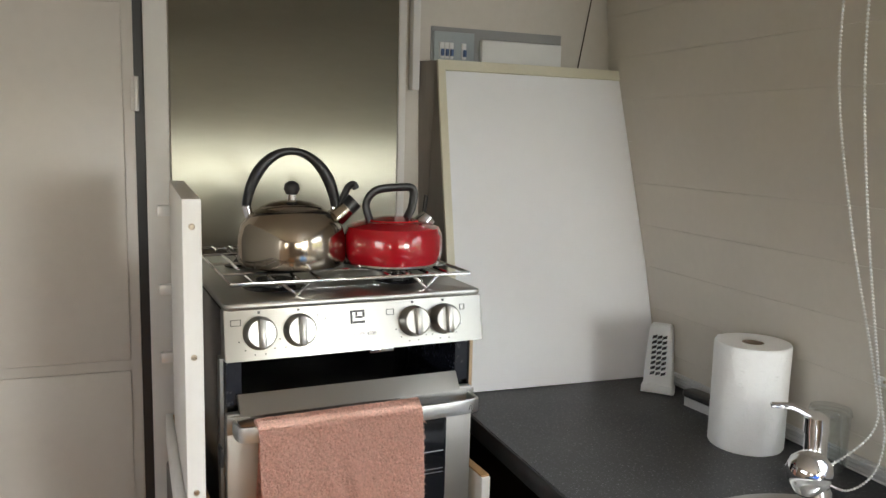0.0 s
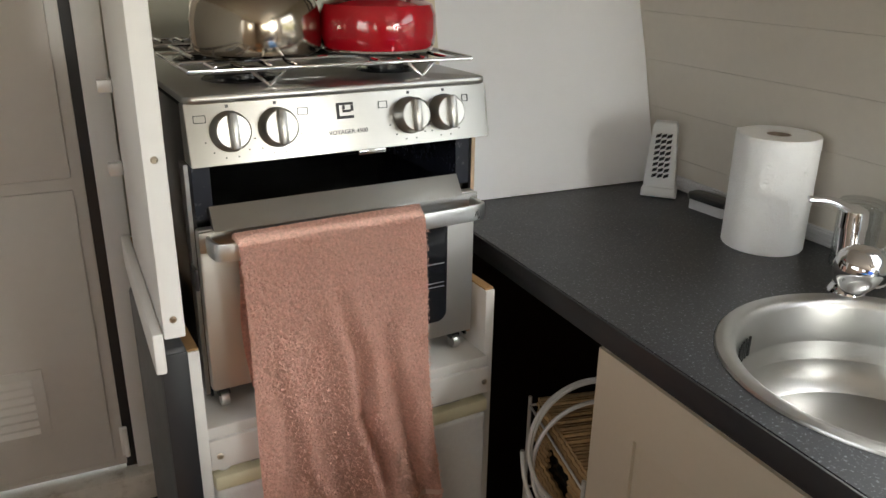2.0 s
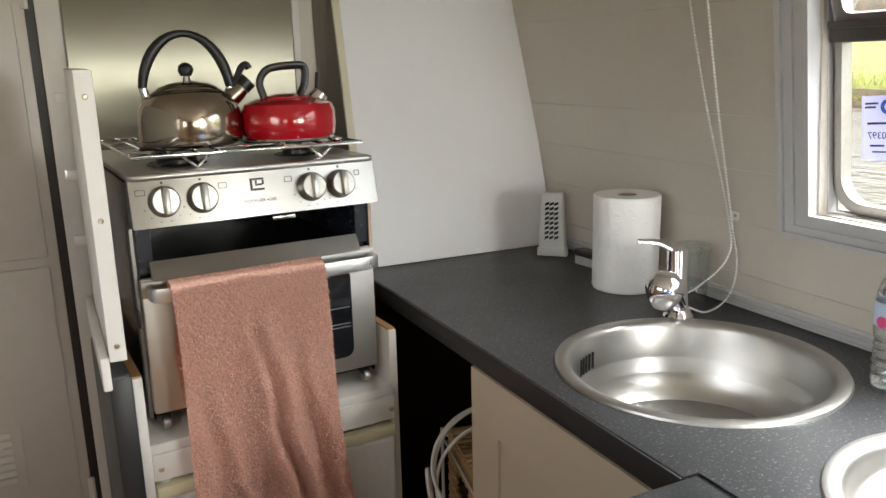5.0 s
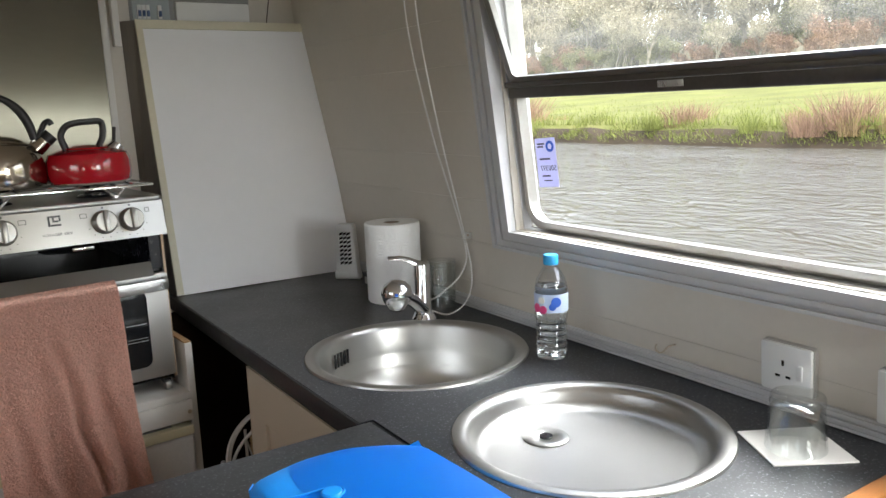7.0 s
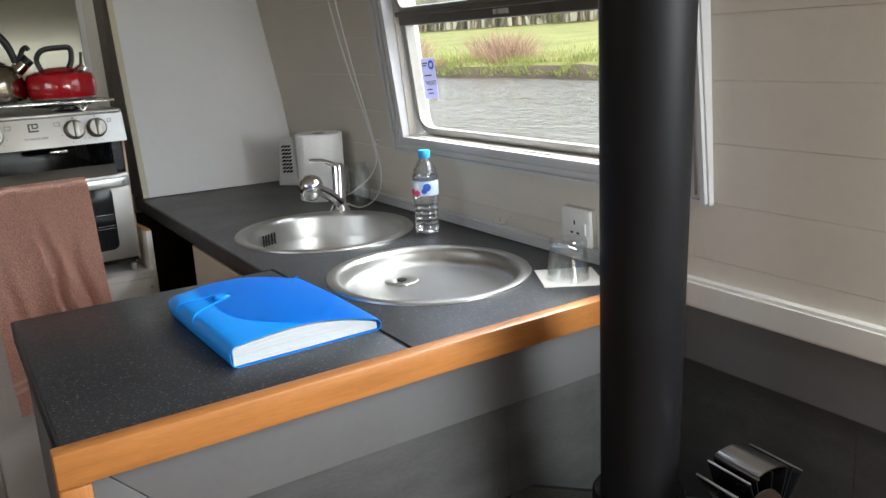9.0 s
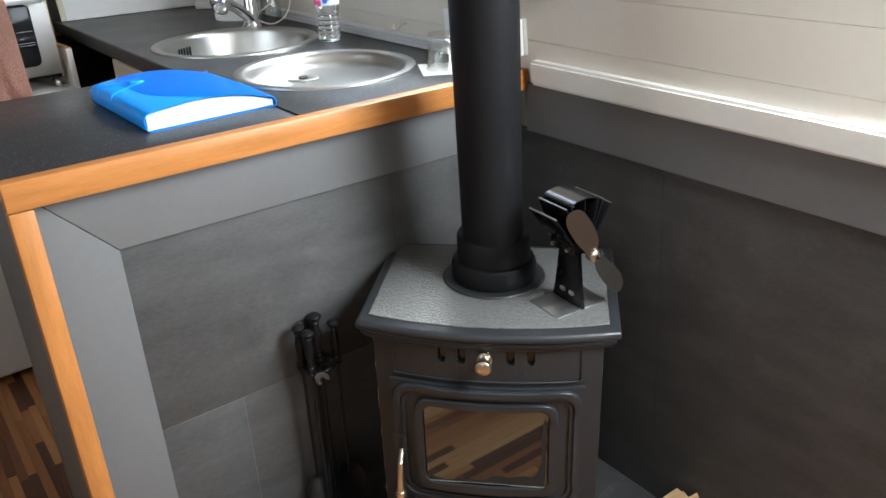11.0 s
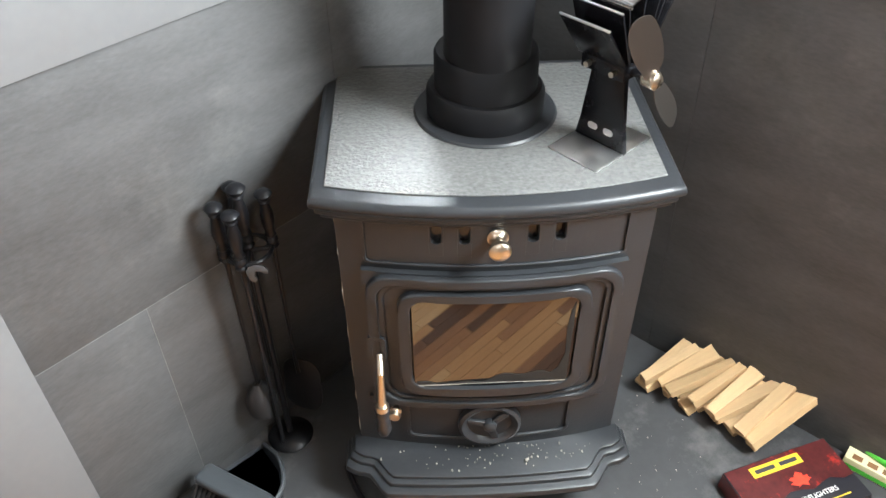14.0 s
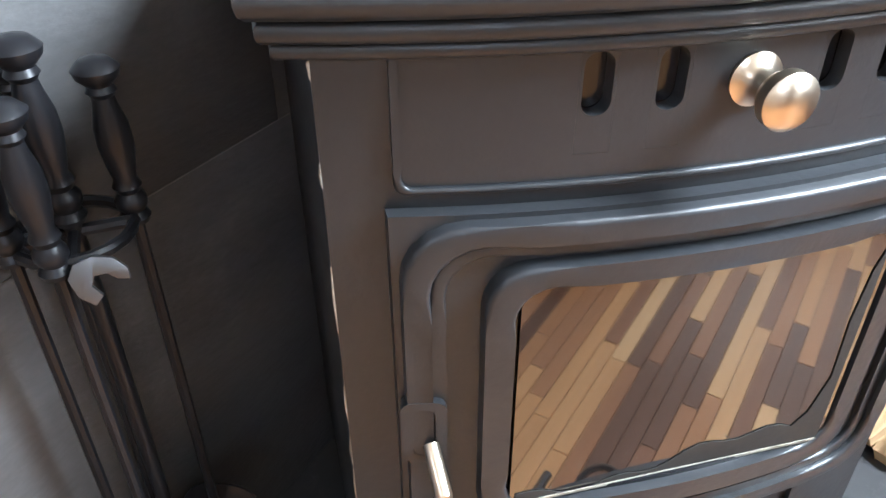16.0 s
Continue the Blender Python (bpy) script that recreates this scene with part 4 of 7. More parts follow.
def cooker():
    c = thing("cooker", UNIT, "stainless steel gas cooker with an open grill", "cooker")
    W = 0.218
    part("side", box(-W, -W + 0.004, 0.035, 0.50, 0.935, 1.36), BLACKM, c)
    part("side", box(W - 0.004, W, 0.035, 0.50, 0.935, 1.36), BLACKM, c)
    part("back", box(-W, W, 0.496, 0.50, 0.935, 1.36), BLACKM, c)
    part("base", box(-W + 0.004, W - 0.004, 0.05, 0.496, 0.935, 0.945), BLACKM, c)
    part("side_edging", box(-W - 0.006, -W - 0.0005, 0.034, 0.060, 0.94, 1.285), STEEL, c)
    part("side_edging", box(W + 0.0005, W + 0.006, 0.034, 0.060, 0.94, 1.285), mat("warm_edge", (0.50, 0.36, 0.24), 0.5), c)
    part("oven_cavity", box(-W + 0.01, W - 0.01, 0.062, 0.49, 0.95, 1.19), BLACKM, c)
    part("grill_shelf", box(-W + 0.006, W - 0.006, 0.045, 0.49, 1.196, 1.204), BLACKM, c)
    for x in (-1, 1):
        part("grill_cheek", box(x * (W - 0.016) - 0.012, x * (W - 0.016) + 0.012, 0.036, 0.49, 1.206, 1.286), mat("navy_enamel", (0.012, 0.014, 0.022), 0.25), c)
    gr = part("grill_burner", moved(lathe([(0, 0), (0.045, 0), (0.05, 0.008), (0.03, 0.018), (0, 0.018)], 20), pose(0.02, 0.12, 1.262)), BLACKM, c)
    part("clip", box(0.03, 0.075, 0.045, 0.060, 1.268, 1.276, 0.002), CHROME, gr)
    # control panel, leaning back
    pp = [(-0.008, 1.290), (0.030, 1.290), (0.034, 1.366), (0.008, 1.368)]
    part("control_panel", prism([(a, b) for a, b in pp], -W - 0.004, W + 0.004, 0.002, "x"), STEEL, c)
    face = Matrix.Translation((0, 0.0, 1.329)) @ Matrix.Rotation(radians(90 - 11.5), 4, "X")
    for x in (-0.168, -0.105, 0.091, 0.148):
        k = part("knob", moved(lathe([(0.026, 0.0005), (0.0265, 0.004), (0.0245, 0.008), (0.0235, 0.020), (0.021, 0.023), (0, 0.023)], 28), face @ Matrix.Translation((x, 0.002, 0))), STEEL, c, "turned metal knob with a grip ridge")
        part("grip", moved(box(-0.0055, 0.0055, -0.0235, 0.0235, 0.020, 0.032, 0.003), face @ Matrix.Translation((x, 0.002, 0))), STEEL, k)
        part("pointer", moved(box(-0.002, 0.002, 0.030, 0.034, 0, 0.0008), face @ Matrix.Translation((x, 0.002, 0))), INK, k)
        for s in range(6):
            a = radians(200 + s * 28)
            part("mark", moved(box(-0.001, 0.001, -0.001, 0.001, 0, 0.0008), face @ Matrix.Translation((x + 0.034 * math.cos(a), 0.002 + 0.034 * math.sin(a), 0))), INK, k)
    part("emblem", moved(joined(box(-0.013, -0.009, -0.011, 0.011, 0, 0.001), box(-0.0085, 0.012, 0.0075, 0.011, 0, 0.001), box(0.0085, 0.012, -0.001, 0.007, 0, 0.001), box(-0.004, 0.008, -0.0025, 0.001, 0, 0.001), box(-0.0085, 0.012, -0.011, -0.007, 0, 0.001), box(-0.004, -0.0005, 0.0015, 0.007, 0, 0.001)), face @ Matrix.Translation((-0.007, 0.016, 0.0003))), INK, c)
    words("model_name", "VOYAGER 4500", 0.0085, face @ Matrix.Translation((-0.005, -0.013, 0.0005)), INK, c)
    for x, w in ((-0.204, 0.016), (-0.068, 0.015), (0.050, 0.014), (0.184, 0.010)):
        part("symbol", moved(ring_frame(rounded(-w / 2, w / 2, -0.005, 0.005, 0.001, 2), rounded(-w / 2 + 0.001, w / 2 - 0.001, -0.004, 0.004, 0.001, 2), 0, 0.0008), face @ Matrix.Translation((x, 0.020, 0.0002))), INK, c)
    # hob
    hb = part("hob", prism(rounded(-W - 0.004, W + 0.004, 0.004, 0.50, 0.012, 4), 1.3665, 1.378, 0.004), STEEL, c)
    for x, y, r in ((-0.115, 0.13, 0.036), (0.115, 0.13, 0.028), (-0.115, 0.36, 0.028), (0.115, 0.36, 0.036)):
        part("burner", moved(lathe([(r + 0.018, 0), (r + 0.014, 0.003), (r, 0.003), (r, 0.010), (r - 0.004, 0.014), (0, 0.014)], 24), Matrix.Translation((x, y, 1.3782))), BLACKM, hb)
    # wire pan support
    ps = part("pan_support", tube([(-0.205, 0.035, 1.402), (0.212, 0.035, 1.402), (0.212, 0.455, 1.402), (-0.205, 0.455, 1.402)], 0.0032, 8, True), CHROME, c, "chromed wire pan support")
    for x in (-0.17, -0.135, -0.095, -0.06, 0.06, 0.095, 0.135, 0.17):
        part("wire", joined(tube([(x, 0.035, 1.4045), (x, 0.095, 1.4045)], 0.0028, 6), tube([(x, 0.165, 1.4045), (x, 0.325, 1.4045)], 0.0028, 6), tube([(x, 0.395, 1.4045), (x, 0.455, 1.4045)], 0.0028, 6)), CHROME, ps)
    for y in (0.13, 0.245, 0.36):
        part("wire", tube([(-0.205, y, 1.402), (0.212, y, 1.402)], 0.0028, 6), CHROME, ps)
    for x, y in ((-0.10, 0.04), (0.13, 0.04), (-0.12, 0.45), (0.12, 0.45)):
        part("wire_foot", tube([(x - 0.025, y, 1.402), (x, y - 0.004, 1.380), (x + 0.025, y, 1.402)], 0.003, 6), CHROME, ps)
    # grill door, folded down over the oven door's top
    part("grill_door", prism([(0.006, 1.196), (0.022, 1.196), (0.040, 1.222), (0.028, 1.226)], -W + 0.020, W - 0.030, 0.002, "x"), STEEL, c)
    # oven door
    d = part("oven_door", box(-W, W, 0.018, 0.036, 0.950, 1.198, 0.005), DOORSTEEL_LIT, c)
    part("door_top", box(-W, W, 0.012, 0.0175, 1.166, 1.196, 0.002), STEEL, d)
    part("oven_window", moved(prism(rounded(-0.160, 0.166, -0.080, 0.100, 0.018, 5), 0, 0.003, 0.001), pose(0, 0.0175, 1.062, 90)), OVENGLASS, d, "dark oven glass with rounded corners")
    for z in (1.045, 1.052, 1.085):
        part("oven_shelf_line", box(0.115, 0.160, 0.0135, 0.0143, z, z + 0.001), ALU, d)
    bar = smooth_line([(-0.206, 0.012, 1.178), (-0.205, -0.014, 1.179), (-0.192, -0.033, 1.180), (-0.10, -0.040, 1.181), (0.0, -0.041, 1.181), (0.10, -0.040, 1.181), (0.192, -0.033, 1.180), (0.205, -0.014, 1.179), (0.206, 0.012, 1.178)], 5)
    part("handle", strap(bar, 0.013, 0.0035), ALU, d, "bowed flat satin metal handle")
    part("hinge_catch", box(-W - 0.012, -W - 0.0065, 0.0, 0.03, 1.118, 1.150, 0.003), BLACKP, c)
    for x in (-0.195, 0.205):
        w = part("roller", moved(lathe([(0, -0.006), (0.012, -0.006), (0.013, 0), (0.012, 0.006), (0, 0.006)], 16), pose(x, 0.055, 0.9175, 0, 90)), ALU, c, "small grey castor")
        part("bracket", box(x - 0.009, x + 0.009, 0.050, 0.075, 0.922, 0.937, 0.002), BLACKP, c)


cooker()


def tea_towel():
    """A towel folded over the oven handle, hanging in soft folds."""
    t = thing("towel", UNIT, "dusty pink terry towel hanging over the oven handle", "towel")
    rnd = random.Random(4)

    creases = ((0.10, 0.22, 0.25, 1.1, 0.010, 0.05), (0.46, 0.34, 0.10, 0.85, 0.015, 0.045), (0.72, 0.26, 0.22, 0.9, 0.012, 0.05), (0.20, 0.34, 0.50, 1.05, 0.012, 0.04), (0.55, 0.40, 0.45, 0.95, 0.012, 0.04), (0.86, 0.10, 0.55, 1.1, 0.008, 0.05))

    def drape(u, v):
        """How far the cloth swells forwards or falls back: broad swells cut by slanting creases."""
        d = 0.015 * v ** 0.8 * (math.sin(u * 8.0 + 1.2 - v * 3.1) + 0.5 * math.sin(u * 17 + 3 - v * 4.0))
        for u0, slope, v0, v1, deep, wide in creases:
            if v0 < v < v1:
                run = math.sin(math.pi * (v - v0) / (v1 - v0))
                off = (u - u0 - slope * (v - v0) + 0.015 * math.sin(v * 19 + u0 * 9)) / wide
                d += deep * run * (math.exp(-off * off) - 0.6 * math.exp(-(off - 1.6) ** 2) - 0.4 * math.exp(-(off + 1.7) ** 2))
        return d

    def sheet(top, bottom, x0, x1, y_at, thick):
        cols, rows = 120, 250
        bm = bmesh.new()
        grid = []
        for r in range(rows + 1):
            v = r / rows
            row = []
            for k in range(cols + 1):
                u = k / cols
                z = top(u) + (bottom(u) - top(u)) * v
                fold = drape(u, v)
                fuzz = 0.0026 * noise.noise(Vector((u * 104, v * 230, 3.1))) + 0.0009 * noise.noise(Vector((u * 40, v * 88, 7.7)))
                row.append(bm.verts.new((x0(v) + (x1(v) - x0(v)) * u + 0.003 * math.sin(v * 7 + u), y_at(v) + fold + fuzz, z)))
            grid.append(row)
        for r in range(rows):
            for k in range(cols):
                bm.faces.new((grid[r][k], grid[r][k + 1], grid[r + 1][k + 1], grid[r + 1][k]))
        bmesh.ops.solidify(bm, geom=bm.faces[:], thickness=thick)
        return bm

    def y_front(v):
        return -0.053 if v > 0.035 else -0.034 - 0.019 * math.sin(v / 0.035 * 1.5708)

    part("front_fall", sheet(lambda u: 1.206 + 0.002 * u, lambda u: 0.596 + 0.024 * u, lambda v: -0.182 + 0.012 * v, lambda v: 0.086 + 0.038 * v, y_front, 0.005), TOWEL, t)
    bm = bmesh.new()
    for k in range(15000):
        u, v = rnd.random(), 0.03 + 0.96 * rnd.random()
        top_z, low_z = 1.206 + 0.002 * u, 0.596 + 0.024 * u
        x = -0.182 + 0.012 * v + (0.268 + 0.026 * v) * u + 0.003 * math.sin(v * 7 + u)
        root = Vector((x, y_front(v) + drape(u, v) - 0.004, top_z + (low_z - top_z) * v))
        tip = root + Vector((rnd.gauss(0, 0.0022), -rnd.uniform(0.0015, 0.0045), rnd.gauss(-0.001, 0.0022)))
        a = rnd.uniform(0, 6.283)
        side = Vector((math.cos(a), 0, math.sin(a))) * 0.0009
        bm.faces.new([bm.verts.new(p) for p in (root - side, root + side, tip)])
    part("nap", bm, TOWEL, t, "raised loops of the terry cloth")
    part("back_fall", sheet(lambda u: 1.199, lambda u: 0.98, lambda v: -0.178, lambda v: 0.084, lambda v: -0.022, 0.004), TOWEL, t)
    part("fold_over", moved(prism([(-0.0500 + 0.016 * (1 - math.cos(a)), 1.193 + 0.010 * math.sin(a)) for a in [math.pi * k / 8 for k in range(9)]], -0.181, 0.086, 0, "x"), Matrix()), TOWEL, t)
    for z in (0.668, 0.690):
        bm = bmesh.new()
        lo, hi = [], []
        for k in range(35):
            u = k / 34
            v = (1.206 - z - 0.024 * u) / (0.610 - 0.022 * u)
            fold = drape(u, v)
            x = -0.182 + 0.012 * v + (0.268 + 0.026 * v) * u + 0.003 * math.sin(v * 7 + u)
            for row, dz in ((lo, -0.005), (hi, 0.005)):
                row.append(bm.verts.new((x, -0.0605 + fold, z + 0.024 * u + dz)))
        for k in range(34):
            bm.faces.new((lo[k], lo[k + 1], hi[k + 1], hi[k]))
        bmesh.ops.solidify(bm, geom=bm.faces[:], thickness=0.003)
        part("woven_band", bm, TOWELBAND, t, "pale woven band")


tea_towel()


def kettles():
    z = 1.4075
    k = thing("kettle", Matrix.Translation((0.264, 1.395, z)), "polished steel whistling kettle with a black handle", "kettle")
    part("body", lathe([(0, 0), (0.084, 0), (0.092, 0.004), (0.095, 0.012), (0.0945, 0.050), (0.090, 0.072), (0.076, 0.091), (0.054, 0.102), (0.050, 0.103)], 48), KETTLE, k)
    lid = part("lid", lathe([(0.056, 0.100), (0.054, 0.104), (0.034, 0.112), (0.010, 0.116), (0, 0.116)], 40), KETTLE, k)
    part("lid_stem", lathe([(0.009, 0.115), (0.007, 0.126), (0, 0.126)], 16), CHROME, lid)
    part("lid_knob", lathe([(0, 0.124), (0.010, 0.126), (0.0145, 0.135), (0.0125, 0.144), (0.006, 0.149), (0, 0.150)], 20), BLACKP, lid)
    arch = [(math.cos(a) * 0.080, 0, 0.086 + math.sin(a) * 0.116) for a in [math.pi * s / 20 for s in range(21)]]
    h = part("handle", tube(arch[1:-1], [0.0085 + 0.0018 * math.sin(s * 0.55) for s in range(len(arch[1:-1]))], 12), BLACKP, k, "black moulded arched handle")
    for s in (-1, 1):
        part("handle_mount", tube([(s * 0.072, 0, 0.078), (s * 0.079, 0, 0.108)], 0.0078, 10), CHROME, h)
    sp = part("spout", tube([(0.066, 0.0, 0.072), (0.092, 0.0, 0.094), (0.103, 0, 0.104)], [0.020, 0.017, 0.015], 16), KETTLE, k)
    wh = part("whistle", tube([(0.100, 0, 0.101), (0.114, 0, 0.114)], 0.0165, 14), BLACKP, sp)
    part("lever", tube(smooth_line([(0.080, 0, 0.100), (0.094, 0, 0.122), (0.102, 0, 0.138), (0.112, 0, 0.144), (0.117, 0, 0.136)], 4), 0.0065, 8), BLACKP, wh)
    r = thing("kettle", Matrix.Translation((0.446, 1.372, z)), "bright red enamel whistling kettle with a black handle", "kettle")
    part("body", lathe([(0, 0.003), (0.082, 0.003), (0.088, 0.010), (0.0905, 0.026), (0.0900, 0.054), (0.084, 0.069), (0.062, 0.078), (0.046, 0.080)], 48), RED, r)
    part("base_ring", lathe([(0.0, 0), (0.082, 0), (0.086, 0.003), (0.084, 0.007), (0.0, 0.007)], 48), CHROME, r)
    part("lid", lathe([(0.048, 0.078), (0.046, 0.082), (0.020, 0.087), (0, 0.088)], 36), RED, r)
    part("handle", tube(smooth_line([(-0.044, 0, 0.078), (-0.052, 0, 0.110), (-0.034, 0, 0.134), (0.010, 0, 0.140), (0.036, 0, 0.137), (0.036, 0, 0.106), (0.026, 0, 0.084)], 5), 0.0085, 10, flat=0.8), BLACKP, r, "black looped handle")
    s2 = part("spout", tube([(0.050, 0.0, 0.066), (0.068, 0.0, 0.086)], [0.020, 0.015], 16), CHROME, r)
    part("whistle_lever", tube([(0.058, 0, 0.084), (0.063, 0, 0.126)], 0.004, 8), BLACKP, s2)


kettles()


def tap():
    t = thing("mixer_tap", Matrix.Translation((1.078, 0.958, TOP)), "chrome single-lever tap with a ball-shaped spray head", "tap")
    part("base", lathe([(0.030, 0), (0.030, 0.005), (0.025, 0.011), (0.023, 0.016), (0, 0.016)], 28), CHROME, t)
    part("column", tube([(0, 0, 0.01), (0.006, 0.012, 0.060), (0.010, 0.018, 0.100)], [0.021, 0.019, 0.019], 18), CHROME, t)
    cap = part("lever_cap", tube([(0.010, 0.018, 0.101), (0.012, 0.021, 0.128), (0.0115, 0.020, 0.134)], [0.021, 0.020, 0.012], 18), CHROME, t)
    part("lever", tube(smooth_line([(0.010, 0.022, 0.126), (-0.028, 0.034, 0.146), (-0.066, 0.046, 0.150)], 5), [0.012, 0.011, 0.010, 0.009, 0.008, 0.0075, 0.007, 0.0065, 0.006, 0.006, 0.006], 10, flat=0.5), CHROME, cap)
    part("spout", tube(smooth_line([(-0.006, -0.006, 0.026), (-0.060, -0.048, 0.066), (-0.118, -0.094, 0.096)], 5), 0.0155, 16), CHROME, t)
    hd = part("spray_head", moved(lathe([(0, -0.032), (0.017, -0.031), (0.021, -0.026), (0.029, -0.014), (0.034, 0.002), (0.030, 0.018), (0.018, 0.030), (0, 0.034)], 28), pose(-0.132, -0.106, 0.101, 8, 0, 0)), CHROME, t)
    part("aerator", moved(lathe([(0, -0.034), (0.015, -0.034), (0.016, -0.0322), (0, -0.0322)], 20), pose(-0.132, -0.106, 0.101, 8, 0, 0)), BLACKP, hd)
    part("indicator", moved(lathe([(0, 0.034), (0.004, 0.0335), (0.004, 0.032), (0, 0.032)], 12), pose(-0.132, -0.106, 0.101, 75, 0, -30)), BLUEDOT, hd)


tap()


def kitchen_roll():
    k = thing("kitchen_roll", pose(1.128, 1.182, TOP, 0, 0, 20), "white embossed kitchen paper roll standing on the worktop", "kitchen roll")
    bm = bmesh.new()
    steps, rows, R, r, H = 96, 60, 0.0725, 0.021, 0.207
    swirl = [(0.4, 0.19), (0.75, 0.155), (0.35, 0.11), (0.8, 0.085), (0.45, 0.045), (1.3, 0.13), (-0.3, 0.07), (3.9, 0.18), (4.3, 0.14), (3.8, 0.10), (4.25, 0.06), (4.7, 0.19), (4.8, 0.10), (3.4, 0.15)]
    grid = []
    for j in range(rows + 1):
        z = H * j / rows
        row = []
        for i in range(steps):
            a = 2 * math.pi * i / steps
            d = min(math.hypot((((a - sa + math.pi) % (2 * math.pi)) - math.pi) * R, z - sz) for sa, sz in swirl)
            dent = 0.0012 * math.sin(d * 900) if d < 0.020 else 0.0
            edge = 0.002 if j in (0, rows) else 0.0
            rr = R + dent - edge + 0.0008 * math.sin(a * 2 + z * 9)
            row.append(bm.verts.new((rr * math.cos(a), rr * math.sin(a), z)))
        grid.append(row)
    for j in range(rows):
        for i in range(steps):
            bm.faces.new((grid[j][i], grid[j][(i + 1) % steps], grid[j + 1][(i + 1) % steps], grid[j + 1][i]))
    for row, z in ((grid[0], 0.0), (grid[-1], H - 0.001)):
        inner = [bm.verts.new((r * math.cos(2 * math.pi * i / steps), r * math.sin(2 * math.pi * i / steps), z)) for i in range(steps)]
        for i in range(steps):
            bm.faces.new((row[i], row[(i + 1) % steps], inner[(i + 1) % steps], inner[i]))
    part("paper", bm, PAPER, k)
    part("card_tube", lathe([(r, 0.001), (r, H - 0.002), (r - 0.002, H - 0.002), (r - 0.002, 0.001)], 28, True), CARD, k, "brown card tube")
    bm = prism([(0.071, -0.012), (0.0722, -0.012), (0.082, 0.020), (0.081, 0.021)], 0.004, H - 0.004)
    part("loose_sheet", moved(bm, Matrix.Rotation(radians(68), 4, "Z")), PAPER, k)


kitchen_roll()


def freshener():
    f = thing("air_freshener", pose(1.150, 1.500, TOP, 0, 0, -46), "white plastic air freshener with slanted black slots", "air freshener")
    body = prism([(-0.038, 0.0), (0.038, 0.0), (0.038, 0.016), (0.034, 0.024), (0.026, 0.158), (0.021, 0.166), (-0.021, 0.166), (-0.026, 0.158), (-0.034, 0.024), (-0.038, 0.016)], -0.014, 0.018, 0.004, "y")
    bd = part("body", body, PLAST, f)
    part("base_front", box(-0.036, 0.036, -0.020, -0.0142, 0.002, 0.024, 0.003), PLAST, bd)
    for col in range(3):
        for row in range(8):
            part("slot", moved(prism([(-0.0060, -0.0058), (0.0046, -0.0016), (0.0060, 0.0058), (-0.0046, 0.0016)], -0.0155, -0.0138, axis="y"), pose((col - 1) * 0.0125 * (1 - row * 0.012), 0, 0.050 + row * 0.0125)), BLACKM, bd)
    b = thing("scrubbing_brush", pose(1.175, 1.365, TOP, 0, 0, 96), "black washing-up brush with pale bristles", "brush")
    part("back", prism(rounded(-0.055, 0.055, -0.022, 0.022, 0.018, 5), 0.020, 0.034, 0.005), BLACKP, b)
    part("bristles", prism(rounded(-0.050, 0.050, -0.018, 0.018, 0.014, 4), 0.0, 0.020), PALEBRISTLE, b)


freshener()


def glasses():
    def tumbler(name, m, r0, r1, h, label, ribs=False):
        g = thing(name, m, label, "glass")
        prof = [(0, h), (r1 * 0.96, h), (r1, h - 0.004), (r1 * 1.01, h - 0.012), (r1 * 0.98, h - 0.016), (r0, 0.002), (r0 - 0.001, 0), (r0 - 0.0025, 0.002), (r1 * 0.95 - 0.002, h - 0.016), (r1 * 0.7, h - 0.011), (0, h - 0.009)]
        part("vessel", lathe(prof, 36), GLASS, g)
        return g

    tumbler("drinking_glass", Matrix.Translation((1.112, 0.018, TOP + 0.003)), 0.042, 0.037, 0.080, "upturned clear glass tumbler on a paper napkin")
    j = tumbler("glass_jar", Matrix.Translation((1.182, 1.035, TOP)), 0.034, 0.036, 0.118, "upturned clear glass jar beside the tap")
    part("thread", moved(lathe([(0.036, 0), (0.038, 0.003), (0.036, 0.006)], 32), Matrix.Translation((0, 0, 0.104))), GLASS, j)
    single("napkin", prism([(-0.058, -0.058), (0.060, -0.060), (0.058, 0.058), (-0.060, 0.056)], 0.0, 0.003, 0.0008), NAPKIN, "folded white paper napkin on the worktop", "napkin", m=pose(1.120, 0.024, TOP, 0, 0, -31))


glasses()


